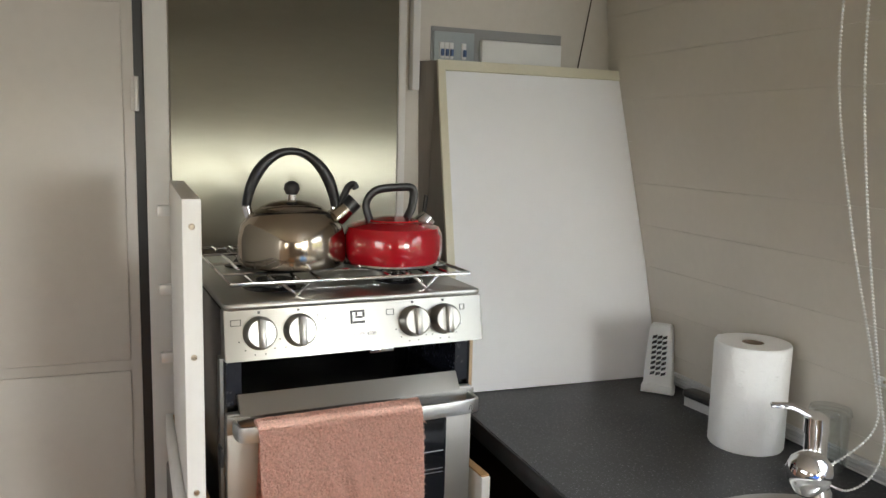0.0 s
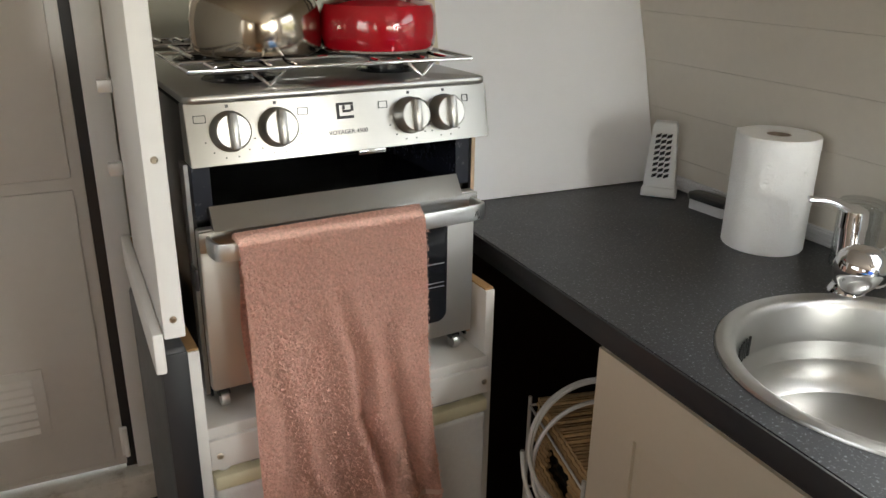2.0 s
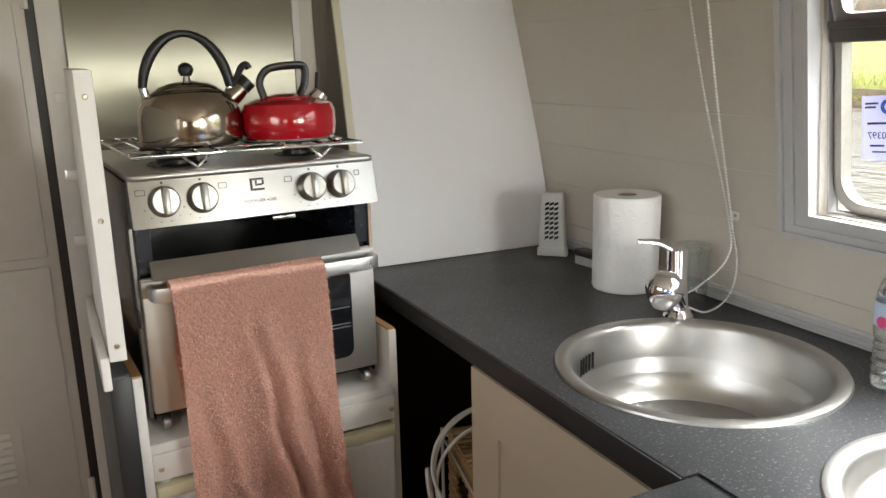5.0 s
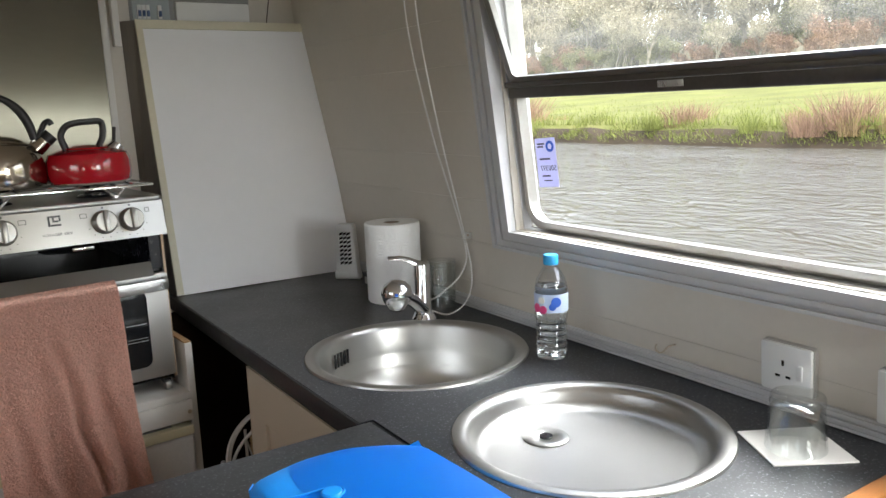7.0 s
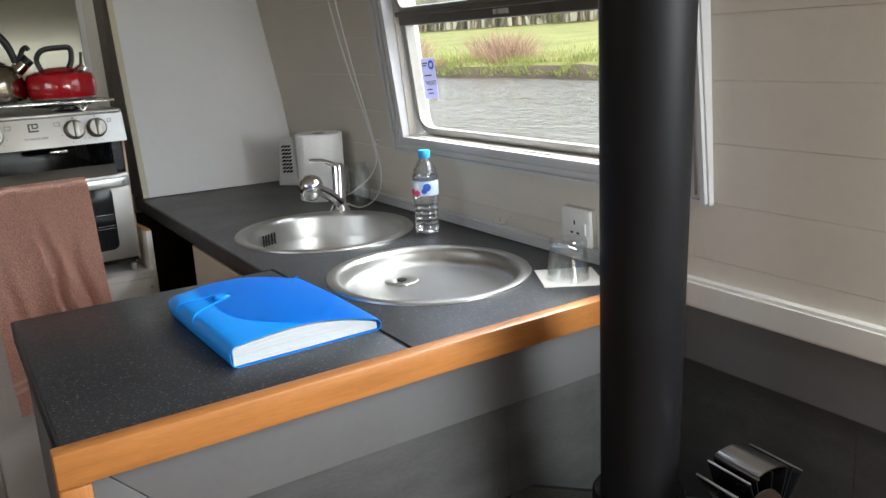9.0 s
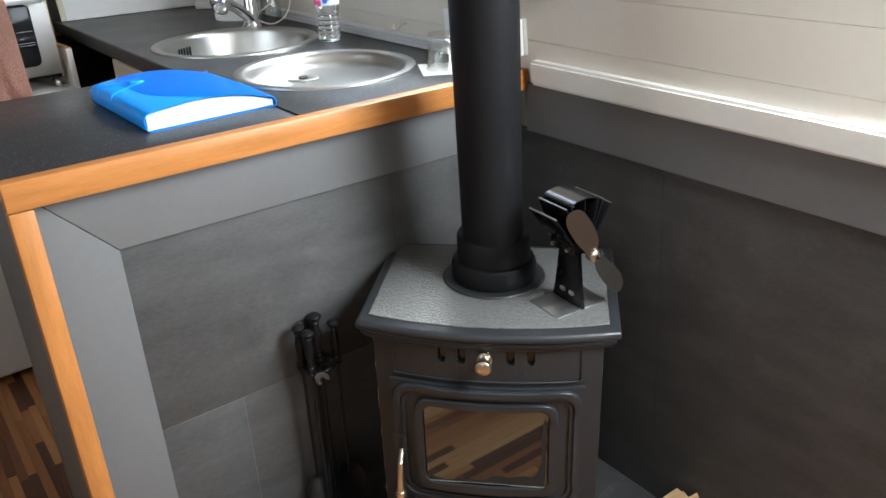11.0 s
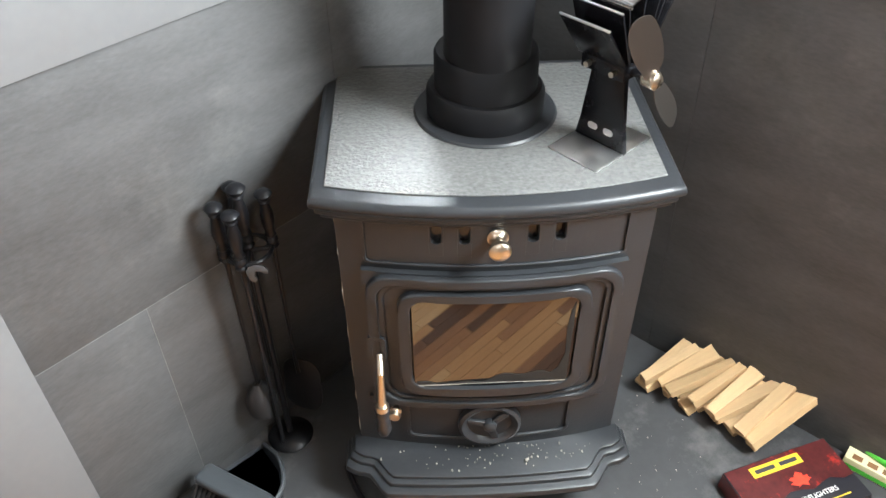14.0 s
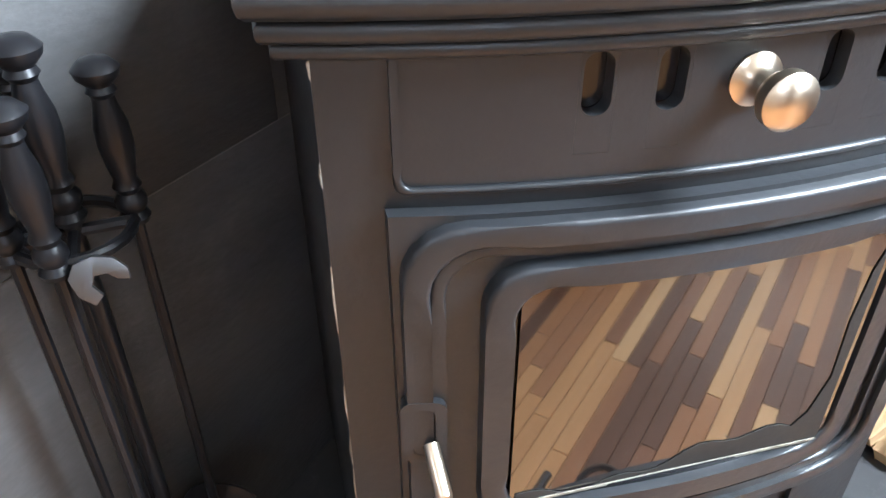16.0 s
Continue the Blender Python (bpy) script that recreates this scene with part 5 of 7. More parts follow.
def bottle():
    b = thing("water_bottle", pose(1.118, 0.545, TOP, 0, 0, 215), "clear plastic water bottle with a blue cap", "bottle")
    prof = [(0, 0.004), (0.022, 0.001), (0.029, 0.004), (0.031, 0.012)]
    for k in range(5):
        z = 0.018 + k * 0.013
        prof += [(0.0312, z), (0.0285, z + 0.006), (0.0312, z + 0.011)]
    prof += [(0.0325, 0.092), (0.0325, 0.128), (0.0322, 0.146), (0.028, 0.163), (0.018, 0.180), (0.0125, 0.187), (0.0125, 0.196)]
    inner = [(max(r - 0.0012, 0), z + (0.001 if z < 0.01 else 0)) for r, z in reversed(prof)]
    part("vessel", lathe(prof + inner, 32), PET, b)
    wet = [(max(r - 0.0016, 0), z + 0.0015) for r, z in prof if z < 0.15] + [(0.0305, 0.148), (0, 0.148)]
    part("water", lathe(wet, 32), WATERIN, b)
    part("cap", lathe([(0.0140, 0.190), (0.0148, 0.192), (0.0148, 0.206), (0.0135, 0.209), (0, 0.209)], 28), CAP, b, "bright blue screw cap")
    lb = part("label", lathe([(0.0328, 0.100), (0.0331, 0.100), (0.0331, 0.136), (0.0328, 0.136)], 40, True), LABEL, b, "pale blue and pink printed label")

    def dot(angle, z, r, material):
        bm = moved(lathe([(0, 0.0), (r, 0.0), (r, 0.0008), (0, 0.0012)], 20), Matrix.Rotation(radians(angle), 4, "Z") @ Matrix.Translation((0.0327, 0, z)) @ Matrix.Rotation(radians(90), 4, "Y"))
        part("printed_spot", bm, material, lb)

    for a, z, r, m in ((30, 0.121, 0.010, BLUEDOT), (18, 0.112, 0.007, BLUEDOT), (-14, 0.106, 0.008, PINKDOT), (-40, 0.108, 0.009, PINKDOT), (-20, 0.124, 0.007, WHITEINK)):
        dot(a, z, r, m)


bottle()


def sockets():
    for y, z in ((0.103, 1.128), (-0.082, 1.127)):
        m = Matrix.Translation((side_x(z), y, z)) @ Matrix.Rotation(radians(-90), 4, "Z") @ Matrix.Rotation(radians(90 + math.degrees(math.atan(LEAN))), 4, "X")
        s = thing("power_socket", m, "white plastic single power socket on the cabin side", "socket", group="sockets above the worktop")
        part("back_box", prism(rounded(-0.044, 0.044, -0.041, 0.041, 0.004, 3), 0.0, 0.010), mat("grey_back_box", (0.42, 0.40, 0.38), 0.5), s)
        pl = part("plate", prism(rounded(-0.043, 0.043, -0.040, 0.040, 0.004, 3), 0.010, 0.018, 0.002), PLAST, s)
        for x, yy, w, h in ((-0.004, 0.010, 0.004, 0.009), (-0.013, -0.012, 0.008, 0.004), (0.005, -0.012, 0.008, 0.004)):
            part("pin_hole", box(x - w / 2, x + w / 2, yy - h / 2, yy + h / 2, 0.0178, 0.0186), BLACKM, pl)
        part("switch", box(0.020, 0.030, -0.012, 0.012, 0.0178, 0.0215, 0.001), PLAST, pl)


sockets()


def hook_and_chain():
    x = side_x(1.10)
    h = thing("cup_hook", Matrix.Translation((x, 0.345, 1.098)), "small plain wire cup hook screwed into the wall", "hook")
    part("wire", tube(smooth_line([(0.004, -0.012, 0.010), (-0.012, -0.006, 0.008), (-0.018, 0.004, -0.004), (-0.020, 0.012, -0.006), (-0.024, 0.016, 0.002), (-0.026, 0.012, 0.010)], 5), 0.0016, 8), NICKEL, h)
    c = thing("blind_chain", Matrix(), "white beaded blind chain hanging beside the window", "blind chain")

    def beads(points, step=0.0065):
        line = smooth_line(points, 14)
        bm = bmesh.new()
        carry = 0.0
        for a, b in zip(line, line[1:]):
            d = (b - a).length
            while carry < d:
                bmesh.ops.create_icosphere(bm, subdivisions=1, radius=0.0027, matrix=Matrix.Translation(a + (b - a) * (carry / d)))
                carry += step
            carry -= d
        return joined(bm, tube(line, 0.0007, 5))

    sx = side_x
    hx = sx(1.235)
    part("strand", beads([(1.080, 0.996, 1.99), (1.090, 1.000, 1.75), (1.136, 0.986, 1.50), (hx - 0.018, 0.968, 1.240), (hx - 0.030, 0.950, 1.16), (1.13, 0.962, 1.105), (1.085, 0.975, 1.088)]), PLAST, c)
    part("strand", beads([(1.076, 0.948, 1.99), (1.087, 0.948, 1.75), (1.138, 0.955, 1.50), (hx - 0.018, 0.960, 1.240), (hx - 0.010, 0.945, 1.14), (1.19, 0.942, 1.080), (1.14, 0.945, 1.0565), (1.09, 0.950, 1.075)]), PLAST, c)
    cl = part("wall_clip", moved(box(-0.010, 0.0, -0.009, 0.009, -0.008, 0.008, 0.002), pose(hx - 0.0005, 0.962, 1.238)), PLAST, c, "clear plastic chain clip")
    part("screw", moved(lathe([(0.003, 0), (0.003, 0.002), (0, 0.003)], 10), pose(hx - 0.0105, 0.955, 1.240, 0, -90)), NICKEL, cl)


hook_and_chain()


def folder():
    f = thing("document_folder", pose(0.430, 0.005, TOP, 0, 0, 1.5), "translucent blue expanding document folder with an elastic loop", "folder")
    W, L = 0.258, 0.345

    def top(u, v):
        """Height of the bulging cover: u across from the spine, v along from the open end."""
        swell = 0.0345 + 0.010 * math.sin(math.pi * u) + 0.003 * math.sin(math.pi * v)
        return swell - 0.017 * u ** 3 - 0.008 * (max(0.0, v - 0.86) / 0.14) ** 2

    def reach(v):
        """How far the far corners are rounded in."""
        return 0.0 if v < 0.86 else 0.050 * (1 - math.sqrt(max(0.0, 1 - ((v - 0.86) / 0.14) ** 2)))

    def section(v):
        x0, x1 = reach(v) * 0.3, W - reach(v)
        pts = [(x1 - 0.004, 0.0008), (x0 + 0.010, 0.0008), (x0 + 0.003, 0.004), (x0, 0.012), (x0 - 0.001, 0.022)]
        h = top(0, v)
        pts += [(x0 + 0.001, h - 0.008), (x0 + 0.005, h - 0.003)]
        pts += [(x0 + 0.010 + (x1 - x0 - 0.014) * k / 16, top(k / 16, v)) for k in range(17)]
        return pts + [(x1, top(1, v) - 0.006), (x1 + 0.0005, 0.010), (x1 - 0.001, 0.004)]

    rows = 28
    bm = bmesh.new()
    rings = [[bm.verts.new((x, L * k / rows, z)) for x, z in section(k / rows)] for k in range(rows + 1)]
    for a, b in zip(rings, rings[1:]):
        for k in range(len(a)):
            j = (k + 1) % len(a)
            bm.faces.new((a[k], b[k], b[j], a[j]))
    bm.faces.new(rings[-1])
    bmesh.ops.recalc_face_normals(bm, faces=bm.faces)
    bmesh.ops.solidify(bm, geom=bm.faces[:], thickness=0.0012)
    part("cover", bm, BLUE, f)
    bm = bmesh.new()
    grid = []
    for j in range(25):
        v = 0.004 + 0.97 * j / 24
        u0 = 0.14 + 0.34 * max(0.0, 1 - v / 0.45) ** 2.2 + 0.10 * max(0.0, (v - 0.75) / 0.25) ** 2
        x0, x1 = reach(v) * 0.3 + 0.010, W - reach(v) - 0.004
        grid.append([bm.verts.new((x0 + (x1 - x0) * (u0 + (1 - u0) * k / 14), L * v, top(u0 + (1 - u0) * k / 14, v) + 0.0024)) for k in range(15)])
    for a, b in zip(grid, grid[1:]):
        for k in range(14):
            bm.faces.new((a[k], a[k + 1], b[k + 1], b[k]))
    bmesh.ops.solidify(bm, geom=bm.faces[:], thickness=0.001)
    bmesh.ops.recalc_face_normals(bm, faces=bm.faces)
    part("flap", bm, BLUE, f, "blue flap with a curved edge")
    for k in range(16):
        h0, h1 = k / 16, (k + 0.90) / 16
        bm = bmesh.new()
        near, far = [], []
        for y, into in ((0.0025 + 0.0007 * (k % 3), near), (L * 0.84, far)):
            lo = [(0.004 + (W - 0.010) * q / 12, 0.003 + (top(q / 12, y / L) - 0.0065) * h0) for q in range(13)]
            hi = [(0.004 + (W - 0.010) * q / 12, 0.003 + (top(q / 12, y / L) - 0.0065) * h1) for q in range(13)]
            into += [bm.verts.new((x, y, z)) for x, z in lo + hi[::-1]]
        bm.faces.new(near)
        bm.faces.new(far[::-1])
        for q in range(len(near)):
            r = (q + 1) % len(near)
            bm.faces.new((near[q], far[q], far[r], near[r]))
        bmesh.ops.recalc_face_normals(bm, faces=bm.faces)
        part("pocket", bm, PAGES, f)
    bx, by = 0.066, 0.220
    bz = top(bx / W, by / L)
    part("button", moved(lathe([(0, 0), (0.013, 0), (0.014, 0.002), (0.0115, 0.0045), (0, 0.005)], 24), Matrix.Translation((bx, by, bz + 0.0008))), BLUE, f)
    part("elastic", tube(smooth_line([(-0.002, 0.262, 0.024), (0.003, 0.258, 0.0375), (0.030, 0.246, 0.0425), (bx - 0.004, by + 0.014, bz + 0.003), (bx + 0.013, by + 0.004, bz + 0.004), (bx + 0.008, by - 0.012, bz + 0.003), (0.030, 0.192, 0.0425), (0.003, 0.176, 0.0375), (-0.002, 0.174, 0.022)], 5), 0.0014, 6), BLUE, f)


folder()


def baskets():
    r = thing("basket_rack", pose(0.835, 1.175, 0, 0, 0, -12), "white wire rack standing in the open recess", "rack")
    hx, hy = 0.125, 0.135
    for x in (-hx, hx):
        for y in (-hy, hy):
            part("upright", tube([(x, y, 0.0), (x, y, 0.735)], 0.004, 8), CABLE, r)
    for z in (0.08, 0.30, 0.52, 0.715):
        part("shelf_wire", tube([(-hx, -hy, z), (hx, -hy, z), (hx, hy, z), (-hx, hy, z)], 0.003, 6, True), CABLE, r)
        for k in range(4):
            x = -hx + (k + 1) * 0.05
            part("cross_wire", tube([(x, -hy, z), (x, hy, z)], 0.002, 6), CABLE, r)
    for z in (0.086, 0.306, 0.526):
        b = thing("wicker_basket", pose(0.835, 1.175, z, 0, 0, -12), "woven wicker drawer basket with a hand hole", "basket", group="baskets in the rack")
        H = 0.185 if z < 0.5 else 0.205
        weave = []
        rows = 15
        for k in range(rows):
            zz = H * (k + 0.5) / rows
            ring = rounded(-0.112, 0.112, -0.125, 0.125, 0.012, 3)
            line, n = [], 0
            for (xa, ya), (xb, yb) in zip(ring, ring[1:] + ring[:1]):
                d = math.hypot(xb - xa, yb - ya)
                m = max(1, int(d / 0.012))
                for s in range(m):
                    t = s / m
                    x, y = xa + (xb - xa) * t, ya + (yb - ya) * t
                    k2 = 1 + (0.016 if (n + k) % 2 else -0.010)
                    line.append((x * k2, y * k2, zz))
                    n += 1
            inside = lambda p: p[0] < -0.100 and abs(p[1]) < 0.042 and 0.095 < p[2] < 0.145  # noqa: E731
            if any(inside(p) for p in line):
                start = max(i for i, p in enumerate(line) if inside(p)) + 1
                line = [p for p in line[start:] + line[:start] if not inside(p)]
                weave.append(tube(line, 0.0052, 5))
            else:
                weave.append(tube(line, 0.0052, 5, True))
        part("weave", joined(*weave), WICKER, b)
        # black block stands in for the darkness inside the basket
        part("inner_shade", box(-0.104, 0.104, -0.117, 0.117, 0.004, H - 0.008), BLACKM, b)
        if z > 0.5:
            tops = [tube([(-0.112, -0.120 + k * 0.0105, H + 0.002 * (k % 2)), (0.112, -0.120 + k * 0.0105, H + 0.002 * (k % 2))], 0.0055, 5) for k in range(24)]
            for top in tops:
                part("woven_rod", top, WICKER, b)
    c = thing("coiled_cable", pose(0.80, 1.17, 0.745), "loosely coiled white cable lying on the wicker basket", "cable")
    mid, u, v = Vector((-0.050, -0.050, -0.022)), Vector((0.89, -0.45, 0)), Vector((0.25, 0.42, 0.87))
    coil = [(-0.165, 0.12, -0.21), (-0.158, 0.08, -0.215), (-0.145, 0.02, -0.17)]
    for k in range(52):
        a = math.pi + k * 2 * math.pi / 14
        rr = 0.130 + 0.016 * math.sin(k * 0.37) - 0.0002 * k
        p = mid + u * (rr * 1.02 * math.cos(a) + 0.010 * math.sin(k * 0.21)) + v * (rr * math.sin(a) + 0.012 * math.cos(k * 0.29)) + Vector((-0.004, -0.006, 0.002)) * math.sin(k * 0.8)
        coil.append(tuple(p))
    part("cord", tube(smooth_line(coil, 4), 0.0042, 7), CABLE, c)
    part("connector", moved(box(-0.02, 0.02, -0.012, 0.012, 0, 0.03, 0.004), pose(0.085, 0.02, 0.006, 0, 0, 20)), PLAST, c, "white plastic connector")


baskets()


# ---- stove corner ----
STOVE = pose(0.9675, -0.311, 0.06, 0, 0, -45.9)


def bow(x, half, mid, edge):
    """The bowed front: how far forward it stands at x."""
    return -(edge + (mid - edge) * (1 - (x / half) ** 2))


def bowed_plate(half, mid, edge, back, z0, z1, bevel=0.0, steps=18, segments=3):
    out = [(half * (2 * k / steps - 1), bow(half * (2 * k / steps - 1), half, mid, edge)) for k in range(steps + 1)]
    return prism(out + [(half, back), (-half, back)], z0, z1, bevel, "z", segments)


def on_front(x, z, lift=0.0, mid=0.203, edge=0.176, half=0.212):
    """A frame on the bowed body front: local x along it, y up, z outwards."""
    y = bow(x, half, mid, edge)
    turn = math.degrees(math.atan2(2 * (mid - edge) * x / half ** 2, 1))
    return Matrix.Translation((x, y, z)) @ Matrix.Rotation(radians(turn), 4, "Z") @ Matrix.Rotation(radians(90), 4, "X") @ Matrix.Translation((0, 0, lift))


def bent(outline_outer, outline_inner, z0, z1, lift0, lift1, mid=0.203, edge=0.176, half=0.212, soft=True):
    """A moulding between two outlines (x, z), bent round the bowed front."""
    bm = bmesh.new()
    loops = []
    for o, l in ((outline_outer, lift0), (outline_outer, lift1), (outline_inner, lift1), (outline_inner, lift0)):
        loops.append([bm.verts.new((x, bow(x, half, mid, edge) - l, z)) for x, z in o])
    for a, b in zip(loops, loops[1:] + loops[:1]):
        for k in range(len(a)):
            j = (k + 1) % len(a)
            bm.faces.new((a[k], a[j], b[j], b[k]))
    if soft and lift1 - lift0 > 0.002:
        rims = {e for ring in (loops[1], loops[2]) for v in ring for e in v.link_edges if e.other_vert(v) in ring}
        bmesh.ops.bevel(bm, geom=list(rims), offset=min(0.0032, (lift1 - lift0) * 0.6), segments=3, affect="EDGES", profile=0.5)
    return bm


def dense(outline, n=4):
    out = []
    for (xa, ya), (xb, yb) in zip(outline, outline[1:] + outline[:1]):
        m = n if math.hypot(xb - xa, yb - ya) > 0.05 else 1
        out += [(xa + (xb - xa) * k / m, ya + (yb - ya) * k / m) for k in range(m)]
    return out


def bent_sheet(x0, x1, z0, z1, lift0, lift1, n=14, mid=0.203, edge=0.176, half=0.212):
    bm = bmesh.new()
    rows = [[bm.verts.new((x0 + (x1 - x0) * k / n, bow(x0 + (x1 - x0) * k / n, half, mid, edge) - l, z)) for k in range(n + 1)] for z, l in ((z0, lift0), (z0, lift1), (z1, lift1), (z1, lift0))]
    for a, b in zip(rows, rows[1:] + rows[:1]):
        for k in range(n):
            bm.faces.new((a[k], a[k + 1], b[k + 1], b[k]))
    bm.faces.new([r[0] for r in rows])
    bm.faces.new([r[-1] for r in rows][::-1])
    return bm


def stove():
    s = thing("wood_stove", STOVE, "black cast iron wood-burning stove on a slate hearth", "stove")
    # body: front plate with real vents and a door opening, sides and back
    part("side", box(-0.218, -0.206, -0.172, 0.150, 0.085, 0.600, 0.003), IRON, s)
    part("side", box(0.206, 0.218, -0.172, 0.150, 0.085, 0.600, 0.003), IRON, s)
    part("back", box(-0.205, 0.205, 0.138, 0.150, 0.085, 0.600), IRON, s)
    part("floor_plate", box(-0.205, 0.205, -0.160, 0.137, 0.086, 0.100), IRON, s)
    part("front_plate", bent_sheet(-0.217, 0.217, 0.085, 0.540, -0.012, 0.0), IRON, s)
    for x0, x1 in ((-0.217, -0.0915), (-0.0725, -0.0535), (-0.0345, 0.0385), (0.0575, 0.0755), (0.0945, 0.217)):
        part("front_plate", bent_sheet(x0, x1, 0.540, 0.600, -0.012, 0.0), IRON, s)
    for x in (-0.082, -0.044, 0.048, 0.085):
        ov, hole = rounded(x - 0.0094, x + 0.0094, 0.5402, 0.5998, 0.0002, 5), rounded(x - 0.0076, x + 0.0076, 0.561, 0.594, 0.0070, 5)
        part("vent_slot", bent(ov, hole, 0, 0, -0.010, 0.0, soft=False), IRON, s)
        # a black sheet draws the shade inside the slot
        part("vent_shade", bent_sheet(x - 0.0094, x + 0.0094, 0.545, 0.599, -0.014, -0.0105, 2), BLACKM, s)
    fr = [dense(rounded(-g, g, a, b, 0.006, 3), 10) for g, a, b in ((0.182, 0.522, 0.606), (0.178, 0.526, 0.606))]
    part("panel_moulding", bent(fr[0], fr[1], 0, 0, 0.0002, 0.0035), IRON, s)
    # top plate in two tiers with a textured field, its colour lightened for window light
    part("lower_rim", bowed_plate(0.234, 0.211, 0.178, 0.160, 0.596, 0.605, 0.004), IRON, s)
    part("middle_rim", bowed_plate(0.240, 0.217, 0.183, 0.166, 0.6052, 0.6168, 0.005), IRON, s)
    t = part("top_plate", bowed_plate(0.247, 0.224, 0.189, 0.171, 0.617, 0.636, 0.0085), IRON, s)
    part("textured_field", bowed_plate(0.226, 0.196, 0.164, 0.152, 0.6362, 0.6385, 0.001), IRON_TOP_SHEEN, t, "hammered cast iron field, lightened for the window light on it")
    # door
    d = part("door", bent_sheet(-0.187, 0.187, 0.228, 0.514, 0.0008, 0.010), IRON, s)
    ring = lambda gx, z0, z1, r: dense(rounded(-gx, gx, z0, z1, r, 5), 10)  # noqa: E731
    part("door_moulding", bent(ring(0.183, 0.232, 0.511, 0.036), ring(0.168, 0.246, 0.497, 0.030), 0, 0, 0.010, 0.019), IRON, d)
    part("door_moulding", bent(ring(0.168, 0.246, 0.497, 0.030), ring(0.159, 0.254, 0.489, 0.026), 0, 0, 0.010, 0.0145), IRON, d)
    part("glass_frame", bent(ring(0.139, 0.266, 0.484, 0.028), ring(0.122, 0.284, 0.470, 0.022), 0, 0, 0.010, 0.021), IRON, d)
    part("glass_seal", bent(ring(0.1222, 0.2838, 0.4702, 0.022), ring(0.1175, 0.288, 0.466, 0.020), 0, 0, 0.0108, 0.0135), BLACKM, d)
    part("glass", box(-0.119, 0.119, -0.213, -0.2095, 0.286, 0.472), STOVEGLASS, d, "dark reflecting stove glass")
    part("sooty_line", box(-0.116, 0.116, -0.2150, -0.2141, 0.2865, 0.2885), ASH, d)
    soot = [(0.1155, 0.2875), (0.1155, 0.460), (0.110, 0.440), (0.107, 0.400), (0.109, 0.350), (0.100, 0.318)]
    soot += [(0.09 - k * 0.0103, 0.306 + 0.004 * math.sin(k * 1.1) - 0.0008 * k + 0.006 * math.sin(k * 0.35)) for k in range(20)] + [(-0.1155, 0.296), (-0.1155, 0.2875)]
    part("soot", prism(soot, -0.2139, -0.2133, axis="y"), mat("soot", (0.010, 0.009, 0.008), 0.75, vary=0.3, scale=60, bump=0.05), d, "matt soot along the glass edge")
    # latch and handle
    lx, lz = -0.170, 0.362
    lm = on_front(lx, lz, 0.010)
    la = part("latch_plate", moved(ring_frame(rounded(-0.014, 0.014, -0.026, 0.026, 0.007, 4), rounded(-0.007, 0.007, -0.020, 0.020, 0.005, 4), 0, 0.009), lm), IRON, d)
    # black sheet for the shade within the latch opening
    part("latch_shade", moved(box(-0.008, 0.008, -0.021, 0.021, 0, 0.001), lm), BLACKM, la)
    h = part("handle", tube([(lx, -0.205, 0.352), (lx + 0.001, -0.232, 0.338), (lx, -0.238, 0.300), (lx - 0.001, -0.238, 0.272)], [0.005, 0.0055, 0.0065, 0.0072], 12), NICKEL, d, "nickel door handle with a black grip")
    part("collar", moved(lathe([(0, 0), (0.011, 0), (0.0115, 0.006), (0.010, 0.010), (0, 0.010)], 16), Matrix.Translation((lx - 0.001, -0.238, 0.264))), NICKEL, h)
    part("grip", moved(lathe([(0, 0.0), (0.008, 0.001), (0.0125, 0.012), (0.0115, 0.030), (0.009, 0.044), (0.012, 0.054), (0.010, 0.062), (0, 0.063)], 18), Matrix.Translation((lx - 0.001, -0.238, 0.201))), BLACKP, h)
    part("catch_knob", moved(lathe([(0.004, 0), (0.004, 0.010), (0.009, 0.012), (0.010, 0.016), (0.006, 0.019), (0.010, 0.022), (0.009, 0.028), (0, 0.029)], 18), on_front(-0.150, 0.214, 0.001)), NICKEL, s, "small turned nickel knob")
    # top knob
    part("damper_knob", moved(lathe([(0.0135, 0), (0.0145, 0.003), (0.009, 0.006), (0.0065, 0.012), (0.007, 0.018), (0.012, 0.021), (0.0150, 0.026), (0.0150, 0.032), (0.011, 0.036), (0, 0.037)], 28), on_front(0.0, 0.574, 0.0)), NICKEL, s, "turned nickel damper knob")
    # ash door and spin wheel
    rr = [dense(rounded(-g, g, a, b, 0.010, 3), 8) for g, a, b in ((0.136, 0.132, 0.232), (0.130, 0.138, 0.226))]
    part("ash_door_moulding", bent(rr[0], rr[1], 0, 0, 0.0005, 0.005), IRON, s)
    for x in (-0.172, 0.166):
        part("door_lug", moved(box(-0.022, 0.022, -0.008, 0.008, 0, 0.006, 0.002), on_front(x, 0.226, 0.0002)), IRON, s)
    w = part("air_wheel", moved(lathe([(0, 0.004), (0.036, 0.004), (0.040, 0.010), (0.046, 0.013), (0.051, 0.010), (0.052, 0.002), (0.052, 0.0), (0, 0.0)], 40), on_front(0.0, 0.180, 0.003)), IRON, s, "round cast iron air wheel")
    part("wheel_boss", moved(lathe([(0, 0), (0.012, 0), (0.011, 0.010), (0.006, 0.014), (0, 0.014)], 20), on_front(0, 0.180, 0.007)), IRON, w)
    for a in (45, 165, 285):
        part("wheel_spoke", moved(box(0.008, 0.038, -0.006, 0.006, 0.0, 0.006, 0.002), on_front(0, 0.180, 0.007) @ Matrix.Rotation(radians(a), 4, "Z")), IRON, w)
